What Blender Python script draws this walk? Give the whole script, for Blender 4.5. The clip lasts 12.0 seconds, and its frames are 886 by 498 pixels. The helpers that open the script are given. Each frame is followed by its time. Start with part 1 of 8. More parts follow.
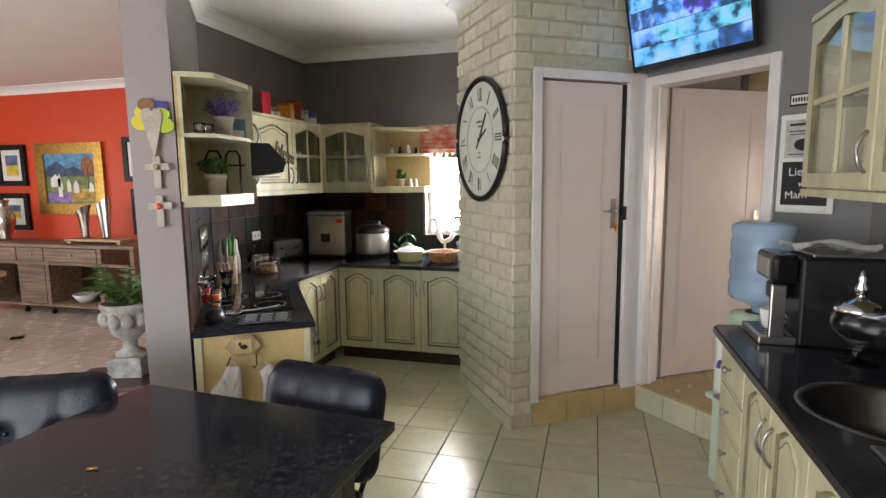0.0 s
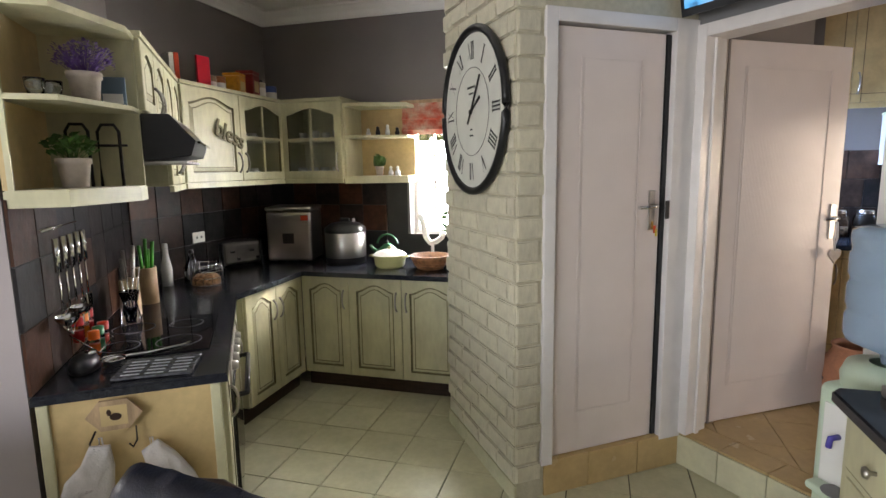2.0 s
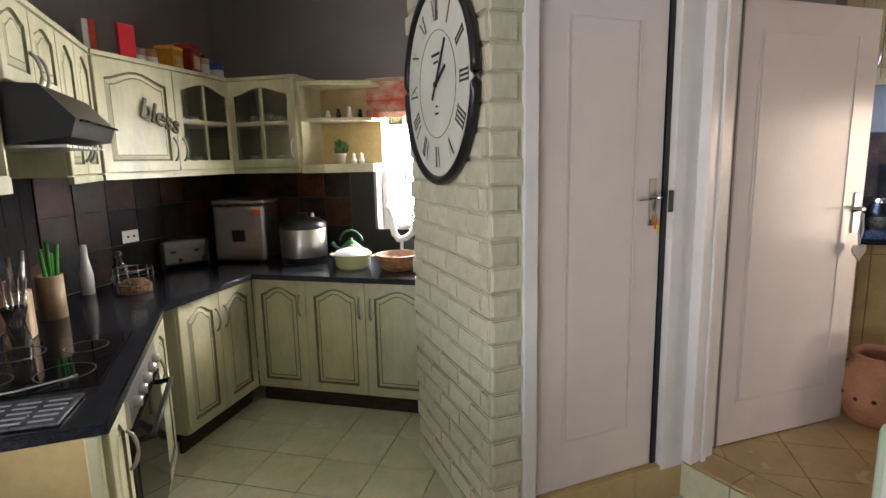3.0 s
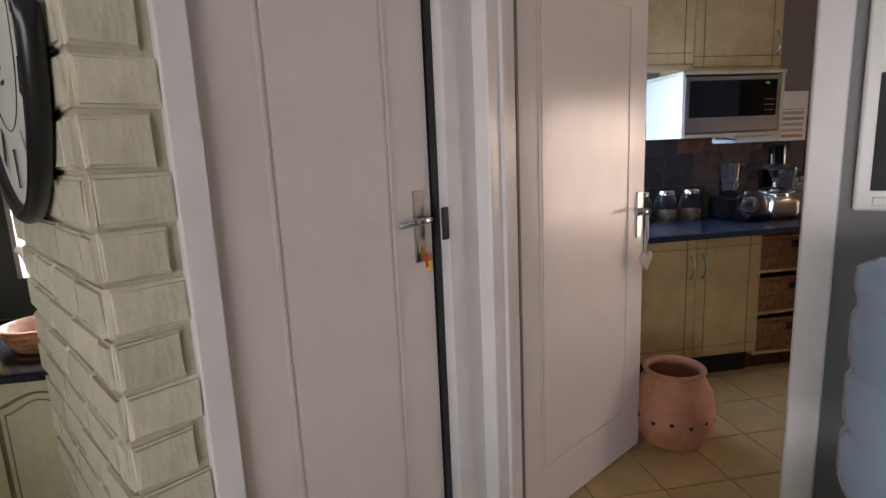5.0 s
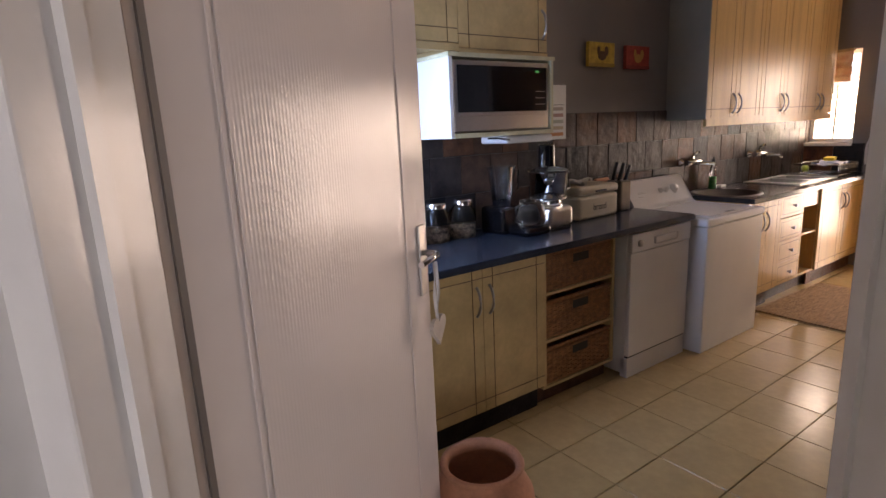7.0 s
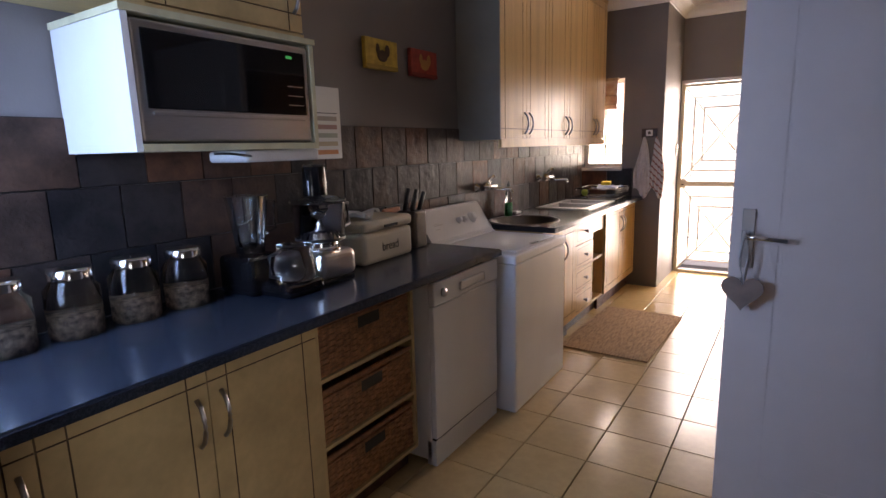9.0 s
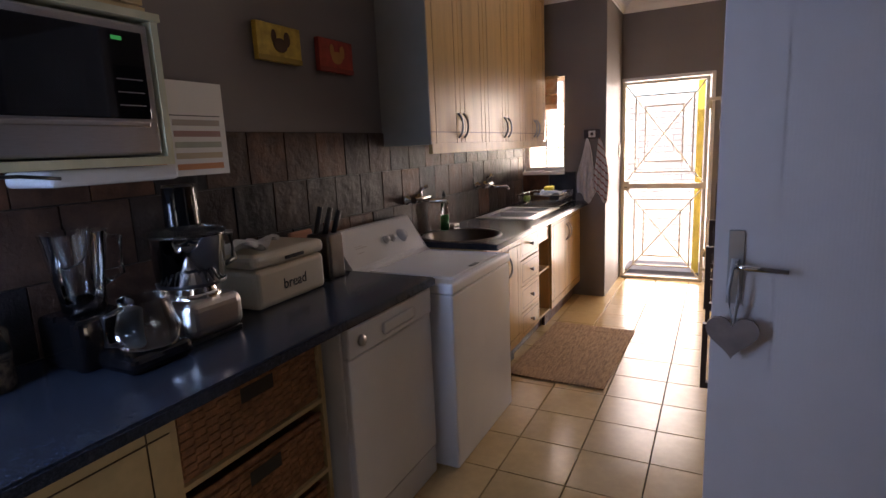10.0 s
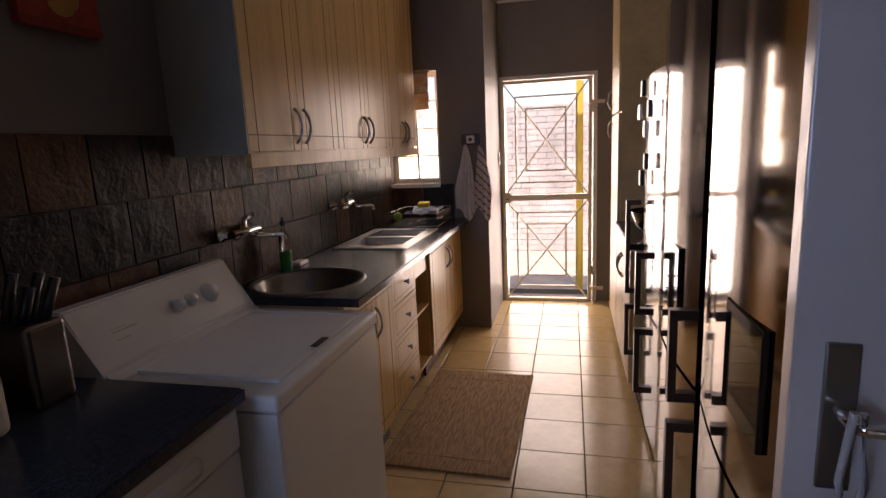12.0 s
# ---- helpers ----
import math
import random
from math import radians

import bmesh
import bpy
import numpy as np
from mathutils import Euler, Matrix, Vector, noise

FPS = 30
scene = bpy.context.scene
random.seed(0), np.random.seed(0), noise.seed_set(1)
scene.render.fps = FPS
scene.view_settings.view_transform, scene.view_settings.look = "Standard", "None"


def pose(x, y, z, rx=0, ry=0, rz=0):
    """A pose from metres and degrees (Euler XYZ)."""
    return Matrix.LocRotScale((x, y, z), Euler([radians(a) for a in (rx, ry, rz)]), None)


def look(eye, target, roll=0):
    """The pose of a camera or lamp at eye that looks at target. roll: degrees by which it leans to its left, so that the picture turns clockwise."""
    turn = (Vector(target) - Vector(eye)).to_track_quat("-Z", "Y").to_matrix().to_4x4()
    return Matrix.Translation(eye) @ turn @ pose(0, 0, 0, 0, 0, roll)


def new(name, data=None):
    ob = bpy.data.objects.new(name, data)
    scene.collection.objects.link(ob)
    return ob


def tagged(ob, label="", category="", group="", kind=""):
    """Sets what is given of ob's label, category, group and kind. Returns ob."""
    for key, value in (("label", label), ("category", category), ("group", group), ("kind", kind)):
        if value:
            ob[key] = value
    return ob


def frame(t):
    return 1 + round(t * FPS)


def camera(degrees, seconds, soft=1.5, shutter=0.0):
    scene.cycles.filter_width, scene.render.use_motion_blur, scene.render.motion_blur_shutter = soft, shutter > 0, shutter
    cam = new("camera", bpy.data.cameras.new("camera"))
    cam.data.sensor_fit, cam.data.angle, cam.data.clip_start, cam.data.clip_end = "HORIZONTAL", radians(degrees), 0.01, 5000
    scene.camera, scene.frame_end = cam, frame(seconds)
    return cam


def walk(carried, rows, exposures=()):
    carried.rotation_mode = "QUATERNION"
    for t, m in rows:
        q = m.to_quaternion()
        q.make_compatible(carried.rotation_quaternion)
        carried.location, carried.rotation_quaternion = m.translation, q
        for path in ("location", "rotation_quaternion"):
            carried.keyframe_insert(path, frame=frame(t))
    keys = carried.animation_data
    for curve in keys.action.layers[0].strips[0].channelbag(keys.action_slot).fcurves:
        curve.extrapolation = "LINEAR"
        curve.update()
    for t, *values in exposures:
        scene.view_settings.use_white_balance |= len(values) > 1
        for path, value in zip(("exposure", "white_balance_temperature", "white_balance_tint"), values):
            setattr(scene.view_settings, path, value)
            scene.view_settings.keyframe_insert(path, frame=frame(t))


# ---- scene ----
cam = camera(78.8, 12.0)
METRES, EYE, TILT, LEAN, TURN = 8.0, 1.5, 0.0, 0.0, 17.1
PATH = [
    (0, (0.254, 0.146, 1.611), (-0.279, 2.057, 1.354), -0.6),
    (0.5, (0.233, 0.383, 1.616), (-0.305, 2.291, 1.35), -0.7),
    (1, (0.216, 0.611, 1.612), (-0.328, 2.517, 1.343), -0.8),
    (1.5, (0.166, 0.851, 1.599), (-0.379, 2.756, 1.322), -0.9),
    (2, (0.116, 1.059, 1.592), (-0.424, 2.962, 1.297), -0.9),
    (2.5, (0.094, 1.27, 1.57), (-0.437, 3.172, 1.25), -1.0),
    (2.7, (0.095, 1.371, 1.571), (-0.429, 3.273, 1.245), -1.1),
    (4.3, (0.087, 2.138, 1.545), (0.042, 4.105, 1.187), -1.9),
    (4.5, (0.127, 2.216, 1.548), (0.181, 4.202, 1.183), -2.0),
    (5, (0.213, 2.46, 1.578), (0.535, 4.457, 1.2), -2.6),
    (5.5, (0.313, 2.76, 1.581), (0.824, 4.661, 1.191), -2.6),
    (6, (0.376, 2.988, 1.597), (1.127, 4.811, 1.196), -2.7),
    (6.5, (0.466, 3.169, 1.593), (1.436, 4.902, 1.178), -2.7),
    (7, (0.625, 3.361, 1.605), (1.759, 4.976, 1.174), -2.7),
    (7.5, (0.806, 3.534, 1.588), (2.064, 5.03, 1.166), -2.8),
    (7.7, (0.866, 3.585, 1.59), (2.19, 5.022, 1.164), -2.7),
    (9.3, (1.44, 3.909, 1.554), (3.12, 4.933, 1.196), -2.1),
    (9.5, (1.537, 3.928, 1.563), (3.234, 4.923, 1.204), -2.6),
    (10, (1.75, 4.044, 1.578), (3.499, 4.944, 1.212), -2.6),
    (10.5, (1.954, 4.114, 1.573), (3.753, 4.908, 1.207), -2.6),
    (11, (2.187, 4.175, 1.581), (4.026, 4.872, 1.213), -2.7),
    (11.5, (2.404, 4.244, 1.584), (4.279, 4.834, 1.215), -2.6),
    (12, (2.613, 4.321, 1.592), (4.524, 4.782, 1.224), -2.6),
]
EXPOSURES = [(0.0, 2.25, 6900, 16), (2.5, 2.25, 6900, 16), (5.0, 1.9, 6900, 23), (7.0, 1.9, 7000, 26), (9.5, 1.6, 6350, 23), (12.0, 0.65, 6600, 26)]
walk(cam, [(t, look(eye, target, roll)) for t, eye, target, roll in PATH], EXPOSURES)
# ---- light ----
world = bpy.data.worlds.new("sky")
scene.world = world
world.use_nodes = True
wn = world.node_tree.nodes
sky = wn.new("ShaderNodeTexSky")
sky.sky_type, sky.sun_disc, sky.sun_elevation, sky.sun_rotation = "NISHITA", False, radians(60), radians(-53)
world.node_tree.links.new(sky.outputs[0], wn["Background"].inputs[0])
wn["Background"].inputs[1].default_value = 0.15

sun = bpy.data.lights.new("sun", "SUN")
sun.energy, sun.angle, sun.color = 5.0, radians(0.5), (1, 0.95, 0.88)
sun_ob = new("sun", sun)
sun_ob.matrix_world = look((0, 0, 0), (0.4, -0.3, -0.87))


def window_light(name, eye, target, w, h, watts, color=(1, 1, 1)):
    """Daylight of a window or glazed door, as a lamp in its opening."""
    d = bpy.data.lights.new(name, "AREA")
    d.shape, d.size, d.size_y, d.energy, d.color = "RECTANGLE", w, h, watts, color
    o = new(name, d)
    o.matrix_world = look(eye, target)
    return o


# patio door and living window are out of view, assumed for the daylight indoors
window_light("patio_door_light", (-3.0, -3.15, 1.35), (-3.0, 0, 1.25), 4.3, 2.1, 56, (0.86, 0.92, 1.0))
window_light("living_window_light", (-8.9, 1.5, 1.5), (0, 1.5, 1.2), 3.0, 1.8, 17, (1, 0.98, 0.95))
window_light("kitchen_window_light", (-1.07, 5.37, 1.6), (-1.07, 0, 1.1), 0.5, 1.0, 24, (0.92, 0.97, 1))
window_light("gate_light", (7.62, 4.52, 1.2), (0, 4.5, 0.9), 0.74, 1.9, 24, (1.0, 0.86, 0.7))
window_light("scullery_window_light", (6.78, 5.48, 1.75), (2, 4.9, 0.9), 0.36, 0.78, 4.5, (1.0, 0.82, 0.6))
# unseen window, inferred from the cold light on worktop and microwave box
window_light("scullery_west_window_light", (1.12, 5.25, 1.65), (2.5, 5.05, 1.15), 0.52, 0.85, 7.5, (0.42, 0.63, 1.0))
# ---- materials ----
MATS = {}


def mat(name, color, rough=0.5, metal=0.0, noise_amount=0.12, noise_scale=6.0, bump=0.0, bump_scale=60.0, color2=None, fine=0.0, fine_scale=90.0,
        spec=0.5, stretch=(1, 1, 1), emission=None, strength=0.0, transmission=0.0, alpha=1.0, coat=0.0, per_object=0.0, ior=1.45, rough_var=0.0):
    """A procedural material: a base colour varied at two scales, gloss, and fine relief, at real-world size."""
    if name in MATS:
        return MATS[name]
    m = bpy.data.materials.new(name)
    m.use_nodes = True
    n, l = m.node_tree.nodes, m.node_tree.links
    b = n["Principled BSDF"]
    b.inputs["Roughness"].default_value, b.inputs["Metallic"].default_value = rough, metal
    b.inputs["Specular IOR Level"].default_value = spec
    b.inputs["IOR"].default_value = ior
    b.inputs["Transmission Weight"].default_value = transmission
    b.inputs["Alpha"].default_value = alpha
    b.inputs["Coat Weight"].default_value = coat
    b.inputs["Coat Roughness"].default_value = 0.08
    if emission:
        b.inputs["Emission Color"].default_value = (*emission, 1)
        b.inputs["Emission Strength"].default_value = strength
    geo = n.new("ShaderNodeTexCoord")
    mp = n.new("ShaderNodeMapping")
    mp.inputs["Scale"].default_value = stretch
    l.new(geo.outputs["Object"], mp.inputs["Vector"])
    big = n.new("ShaderNodeTexNoise")
    big.inputs["Scale"].default_value, big.inputs["Detail"].default_value = noise_scale, 4
    l.new(mp.outputs[0], big.inputs["Vector"])
    ramp = n.new("ShaderNodeMix")
    ramp.data_type = "RGBA"
    c2 = color2 or tuple(c * (1 - 2 * noise_amount) for c in color)
    ramp.inputs["A"].default_value, ramp.inputs["B"].default_value = (*color, 1), (*c2, 1)
    sm = n.new("ShaderNodeMapRange")
    sm.inputs["From Min"].default_value, sm.inputs["From Max"].default_value = 0.35, 0.7
    l.new(big.outputs["Fac"], sm.inputs["Value"])
    l.new(sm.outputs[0], ramp.inputs["Factor"])
    out = ramp.outputs["Result"]
    if fine:
        f = n.new("ShaderNodeTexNoise")
        f.inputs["Scale"].default_value, f.inputs["Detail"].default_value = fine_scale, 3
        l.new(mp.outputs[0], f.inputs["Vector"])
        fm = n.new("ShaderNodeMapRange")
        fm.inputs["From Min"].default_value, fm.inputs["From Max"].default_value = 0.3, 0.7
        fm.inputs["To Min"].default_value, fm.inputs["To Max"].default_value = 1 - fine, 1 + fine
        l.new(f.outputs["Fac"], fm.inputs["Value"])
        mul = n.new("ShaderNodeVectorMath")
        mul.operation = "SCALE"
        l.new(out, mul.inputs[0])
        l.new(fm.outputs[0], mul.inputs["Scale"])
        out = mul.outputs[0]
    if per_object:
        oi = n.new("ShaderNodeObjectInfo")
        om = n.new("ShaderNodeMapRange")
        om.inputs["To Min"].default_value, om.inputs["To Max"].default_value = 1 - per_object, 1 + per_object
        l.new(oi.outputs["Random"], om.inputs["Value"])
        mul = n.new("ShaderNodeVectorMath")
        mul.operation = "SCALE"
        l.new(out, mul.inputs[0])
        l.new(om.outputs[0], mul.inputs["Scale"])
        out = mul.outputs[0]
    l.new(out, b.inputs["Base Color"])
    if rough_var:
        rm = n.new("ShaderNodeMapRange")
        rm.inputs["From Min"].default_value, rm.inputs["From Max"].default_value = 0.35, 0.7
        rm.inputs["To Min"].default_value, rm.inputs["To Max"].default_value = rough, rough + rough_var
        l.new(big.outputs["Fac"], rm.inputs["Value"])
        l.new(rm.outputs[0], b.inputs["Roughness"])
    if bump:
        bn = n.new("ShaderNodeTexNoise")
        bn.inputs["Scale"].default_value, bn.inputs["Detail"].default_value = bump_scale, 3
        l.new(mp.outputs[0], bn.inputs["Vector"])
        bp = n.new("ShaderNodeBump")
        bp.inputs["Strength"].default_value, bp.inputs["Distance"].default_value = min(1.0, bump), 0.004
        l.new(bn.outputs["Fac"], bp.inputs["Height"])
        l.new(bp.outputs[0], b.inputs["Normal"])
    MATS[name] = m
    return m


def ribbed(name, color, rough, pitch):
    """Gloss paint over fine moulded ribs that run up and down."""
    m = mat(name, color, rough, noise_amount=0.02, bump=0.12, bump_scale=25, rough_var=0.06)
    n, l = m.node_tree.nodes, m.node_tree.links
    tc = n.new("ShaderNodeTexCoord")
    w = n.new("ShaderNodeTexWave")
    w.wave_type, w.bands_direction = "BANDS", "X"
    w.inputs["Scale"].default_value, w.inputs["Distortion"].default_value = 0.314 / pitch, 0.4
    l.new(tc.outputs["Object"], w.inputs["Vector"])
    bp = n.new("ShaderNodeBump")
    bp.inputs["Strength"].default_value, bp.inputs["Distance"].default_value = 0.22, 0.0008
    l.new(w.outputs["Fac"], bp.inputs["Height"])
    old = n["Principled BSDF"].inputs["Normal"].links[0].from_node
    l.new(old.outputs[0], bp.inputs["Normal"])
    l.new(bp.outputs[0], n["Principled BSDF"].inputs["Normal"])
    return m


GREY = mat("grey_brown_wall_paint", (0.175, 0.155, 0.145), 0.55, noise_amount=0.06, noise_scale=2, bump=0.15, bump_scale=120)
GREYBLUE = mat("grey_wall_paint", (0.2, 0.2, 0.2), 0.5, noise_amount=0.05, noise_scale=2, bump=0.15, bump_scale=120)
COLUMN = mat("pale_grey_paint", (0.35, 0.305, 0.3), 0.5, noise_amount=0.04, noise_scale=3, bump=0.15, bump_scale=90)
RED = mat("red_wall_paint", (0.62, 0.06, 0.015), 0.5, noise_amount=0.05, noise_scale=2, bump=0.1, bump_scale=90)
WHITE = mat("white_ceiling_paint", (0.78, 0.77, 0.75), 0.7, noise_amount=0.02, noise_scale=3, bump=0.08)
CORNICE = mat("white_cornice_paint", (0.8, 0.79, 0.77), 0.6, noise_amount=0.02)
JAMB = mat("white_gloss_paint", (0.72, 0.69, 0.67), 0.22, noise_amount=0.04, noise_scale=9, bump=0.15, bump_scale=30)
DOORPAINT = ribbed("door_gloss_paint", (0.68, 0.6, 0.56), 0.17, 0.0095)
DOORPLAIN = mat("door_edge_gloss_paint", (0.68, 0.6, 0.56), 0.16, noise_amount=0.03, bump=0.2, bump_scale=20, rough_var=0.06)
BRICK = mat("cream_painted_brick", (0.6, 0.56, 0.43), 0.5, noise_amount=0.08, noise_scale=12, bump=0.8, bump_scale=28, fine=0.06, fine_scale=50, per_object=0.07)
# mortar paint is darker than the bricks' for the shade under their edges
MORTAR = mat("shaded_painted_mortar", (0.5, 0.46, 0.34), 0.6, noise_amount=0.08, noise_scale=30, bump=0.5, bump_scale=90)
TILE = mat("cream_floor_tile", (0.58, 0.555, 0.38), 0.15, noise_amount=0.07, noise_scale=5, fine=0.05, fine_scale=30, per_object=0.04, rough_var=0.14, bump=0.06, bump_scale=8)
TILE2 = mat("sandy_floor_tile", (0.52, 0.37, 0.175), 0.15, noise_amount=0.07, noise_scale=5, fine=0.05, fine_scale=30, per_object=0.04, rough_var=0.14, bump=0.06, bump_scale=8)
TILE3 = mat("pale_living_tile", (0.6, 0.54, 0.45), 0.2, noise_amount=0.06, noise_scale=4, fine=0.04, fine_scale=30, per_object=0.03, rough_var=0.12)
GROUT = mat("brown_grout", (0.06, 0.045, 0.03), 0.85, noise_amount=0.2, noise_scale=20)
CREAM = mat("cream_cabinet_paint", (0.6, 0.57, 0.37), 0.38, noise_amount=0.13, noise_scale=7, fine=0.05, fine_scale=40, bump=0.08, stretch=(1, 1, 0.4))
CREAMWARM = mat("buff_cabinet_paint", (0.6, 0.44, 0.21), 0.4, noise_amount=0.12, noise_scale=6, fine=0.05, fine_scale=40, bump=0.08)
GLAZE = mat("dark_green_glaze", (0.22, 0.195, 0.1), 0.5, noise_amount=0.25, noise_scale=12)
YELLOW = mat("maple_foil", (0.58, 0.38, 0.15), 0.3, noise_amount=0.1, noise_scale=5, fine=0.06, fine_scale=50, stretch=(3, 3, 0.3))
YGLAZE = mat("brown_groove", (0.15, 0.09, 0.04), 0.5, noise_amount=0.2)
GRANITE = mat("black_granite", (0.014, 0.015, 0.02), 0.12, noise_amount=0.3, noise_scale=40, color2=(0.028, 0.03, 0.036), fine=0.6, fine_scale=260, spec=0.38, rough_var=0.06)
SLATE = mat("slate_tile", (0.045, 0.036, 0.034), 0.33, spec=0.2, noise_amount=0.3, noise_scale=9, color2=(0.12, 0.06, 0.035), fine=0.25, fine_scale=30, bump=0.9, bump_scale=14, per_object=0.55)
# flecked granite with the blue of reflected sky mixed into its colours
GRANITEBLUE = mat("sky_tinted_flecked_granite", (0.018, 0.023, 0.034), 0.16, noise_amount=0.3, noise_scale=110, color2=(0.034, 0.043, 0.062), fine=0.4, fine_scale=260, rough_var=0.1)
BOWL = mat("dark_pressed_steel", (0.2, 0.19, 0.18), 0.28, metal=1.0, noise_amount=0.08, noise_scale=20)
SLATEJOINT = mat("dark_slate_joint", (0.02, 0.018, 0.017), 0.8)
STEEL = mat("brushed_steel", (0.5, 0.48, 0.46), 0.3, metal=1.0, noise_amount=0.05, noise_scale=30, stretch=(1, 1, 12))
CHROME = mat("polished_chrome", (0.75, 0.75, 0.75), 0.08, metal=1.0, noise_amount=0.03)
NICKEL = mat("satin_nickel", (0.42, 0.4, 0.37), 0.3, metal=1.0, noise_amount=0.08)
BLACK = mat("black_plastic", (0.012, 0.012, 0.013), 0.3, noise_amount=0.2)
BLACKGLASS = mat("black_glass", (0.006, 0.006, 0.007), 0.05, noise_amount=0.2)
LEATHER = mat("black_leather", (0.006, 0.008, 0.018), 0.36, spec=0.35, noise_amount=0.3, noise_scale=30, bump=0.35, bump_scale=160)
DARKWOOD = mat("dark_stained_wood", (0.05, 0.024, 0.014), 0.35, noise_amount=0.3, noise_scale=8, stretch=(1, 1, 8), fine=0.2)
RUSTIC = mat("weathered_wood", (0.27, 0.17, 0.11), 0.6, noise_amount=0.3, noise_scale=6, stretch=(0.4, 4, 6), fine=0.25, fine_scale=60, bump=0.4)
PINE = mat("pale_wood", (0.48, 0.33, 0.19), 0.5, noise_amount=0.2, noise_scale=7, stretch=(4, 4, 0.6), fine=0.1)
APPLIANCE = mat("white_enamel", (0.72, 0.72, 0.72), 0.22, noise_amount=0.02, bump=0.05, bump_scale=120)
CERAMIC = mat("white_ceramic", (0.75, 0.74, 0.7), 0.2, noise_amount=0.03)
TERRACOTTA = mat("terracotta", (0.55, 0.25, 0.14), 0.75, noise_amount=0.14, noise_scale=8, fine=0.08, fine_scale=60, bump=0.3, bump_scale=60)
WICKER = mat("wicker_weave", (0.42, 0.19, 0.075), 0.5, noise_amount=0.3, noise_scale=30, fine=0.3, fine_scale=120, bump=0.4)
GLASS = mat("clear_glass", (0.9, 0.93, 0.93), 0.03, noise_amount=0.0, transmission=1.0)
MATCLOTH = mat("straw_mat", (0.42, 0.26, 0.13), 0.9, noise_amount=0.25, noise_scale=14, stretch=(1, 6, 1), fine=0.3, fine_scale=150, bump=0.8, bump_scale=150)
GATEPAINT = mat("cream_gate_paint", (0.6, 0.55, 0.42), 0.35, noise_amount=0.06)
GOLD = mat("gilt_frame", (0.42, 0.25, 0.06), 0.32, metal=0.8, noise_amount=0.2, noise_scale=20, bump=0.4, bump_scale=60)
LEAF = mat("green_leaf", (0.07, 0.16, 0.03), 0.5, noise_amount=0.3, noise_scale=12)
STONE = mat("mottled_stone", (0.36, 0.34, 0.31), 0.75, noise_amount=0.25, noise_scale=14, bump=0.8, bump_scale=40, fine=0.2)
CLOTH = mat("white_cotton", (0.66, 0.62, 0.6), 0.9, noise_amount=0.08, noise_scale=20, bump=0.6, bump_scale=120)

# slate varies from charcoal to rust from piece to piece
n_, l_ = SLATE.node_tree.nodes, SLATE.node_tree.links
oi_ = n_.new("ShaderNodeObjectInfo")
cr_ = n_.new("ShaderNodeValToRGB")
for pos, col in ((0.0, (0.018, 0.019, 0.022, 1)), (0.45, (0.035, 0.03, 0.03, 1)), (0.7, (0.065, 0.042, 0.033, 1)), (1.0, (0.12, 0.055, 0.03, 1))):
    e_ = cr_.color_ramp.elements[0] if pos == 0 else cr_.color_ramp.elements[-1] if pos == 1 else cr_.color_ramp.elements.new(pos)
    e_.position, e_.color = pos, col
l_.new(oi_.outputs["Random"], cr_.inputs["Fac"])
mx_ = n_.new("ShaderNodeMix")
mx_.data_type, mx_.blend_type = "RGBA", "MULTIPLY"
mx_.inputs["Factor"].default_value = 0.75
vn_ = n_.new("ShaderNodeTexNoise")
vn_.inputs["Scale"].default_value, vn_.inputs["Detail"].default_value, vn_.inputs["Roughness"].default_value = 9, 6, 0.65
tg_ = n_.new("ShaderNodeNewGeometry")
l_.new(tg_.outputs["Position"], vn_.inputs["Vector"])
gr_ = n_.new("ShaderNodeValToRGB")
gr_.color_ramp.elements[0].position, gr_.color_ramp.elements[0].color = 0.35, (0.35, 0.35, 0.38, 1)
gr_.color_ramp.elements[1].position, gr_.color_ramp.elements[1].color = 0.65, (1.25, 1.1, 1.0, 1)
l_.new(vn_.outputs["Fac"], gr_.inputs["Fac"])
l_.new(cr_.outputs[0], mx_.inputs["A"])
l_.new(gr_.outputs[0], mx_.inputs["B"])
l_.new(mx_.outputs["Result"], n_["Principled BSDF"].inputs["Base Color"])
bp_ = [k for k in n_ if k.type == "BUMP"][0]
bp_.inputs["Distance"].default_value = 0.012
l_.new(vn_.outputs["Fac"], bp_.inputs["Height"])
# smoother slate copy for the kitchen, its colours darkened for the shade there
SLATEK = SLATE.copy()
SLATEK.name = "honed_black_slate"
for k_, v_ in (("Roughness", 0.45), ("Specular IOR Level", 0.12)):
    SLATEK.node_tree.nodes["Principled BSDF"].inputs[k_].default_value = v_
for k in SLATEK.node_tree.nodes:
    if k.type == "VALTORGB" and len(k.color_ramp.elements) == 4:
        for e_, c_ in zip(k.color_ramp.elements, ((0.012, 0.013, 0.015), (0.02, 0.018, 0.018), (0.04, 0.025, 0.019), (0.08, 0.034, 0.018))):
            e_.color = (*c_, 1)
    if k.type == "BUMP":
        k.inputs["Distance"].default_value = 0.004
# ---- mesh helpers ----
def box(bm, x0, y0, z0, x1, y1, z1, mi=0):
    v = [bm.verts.new(p) for p in ((x0, y0, z0), (x1, y0, z0), (x1, y1, z0), (x0, y1, z0), (x0, y0, z1), (x1, y0, z1), (x1, y1, z1), (x0, y1, z1))]
    for q in ((3, 2, 1, 0), (4, 5, 6, 7), (0, 1, 5, 4), (1, 2, 6, 5), (2, 3, 7, 6), (3, 0, 4, 7)):
        f = bm.faces.new([v[i] for i in q])
        f.material_index = mi
    return v


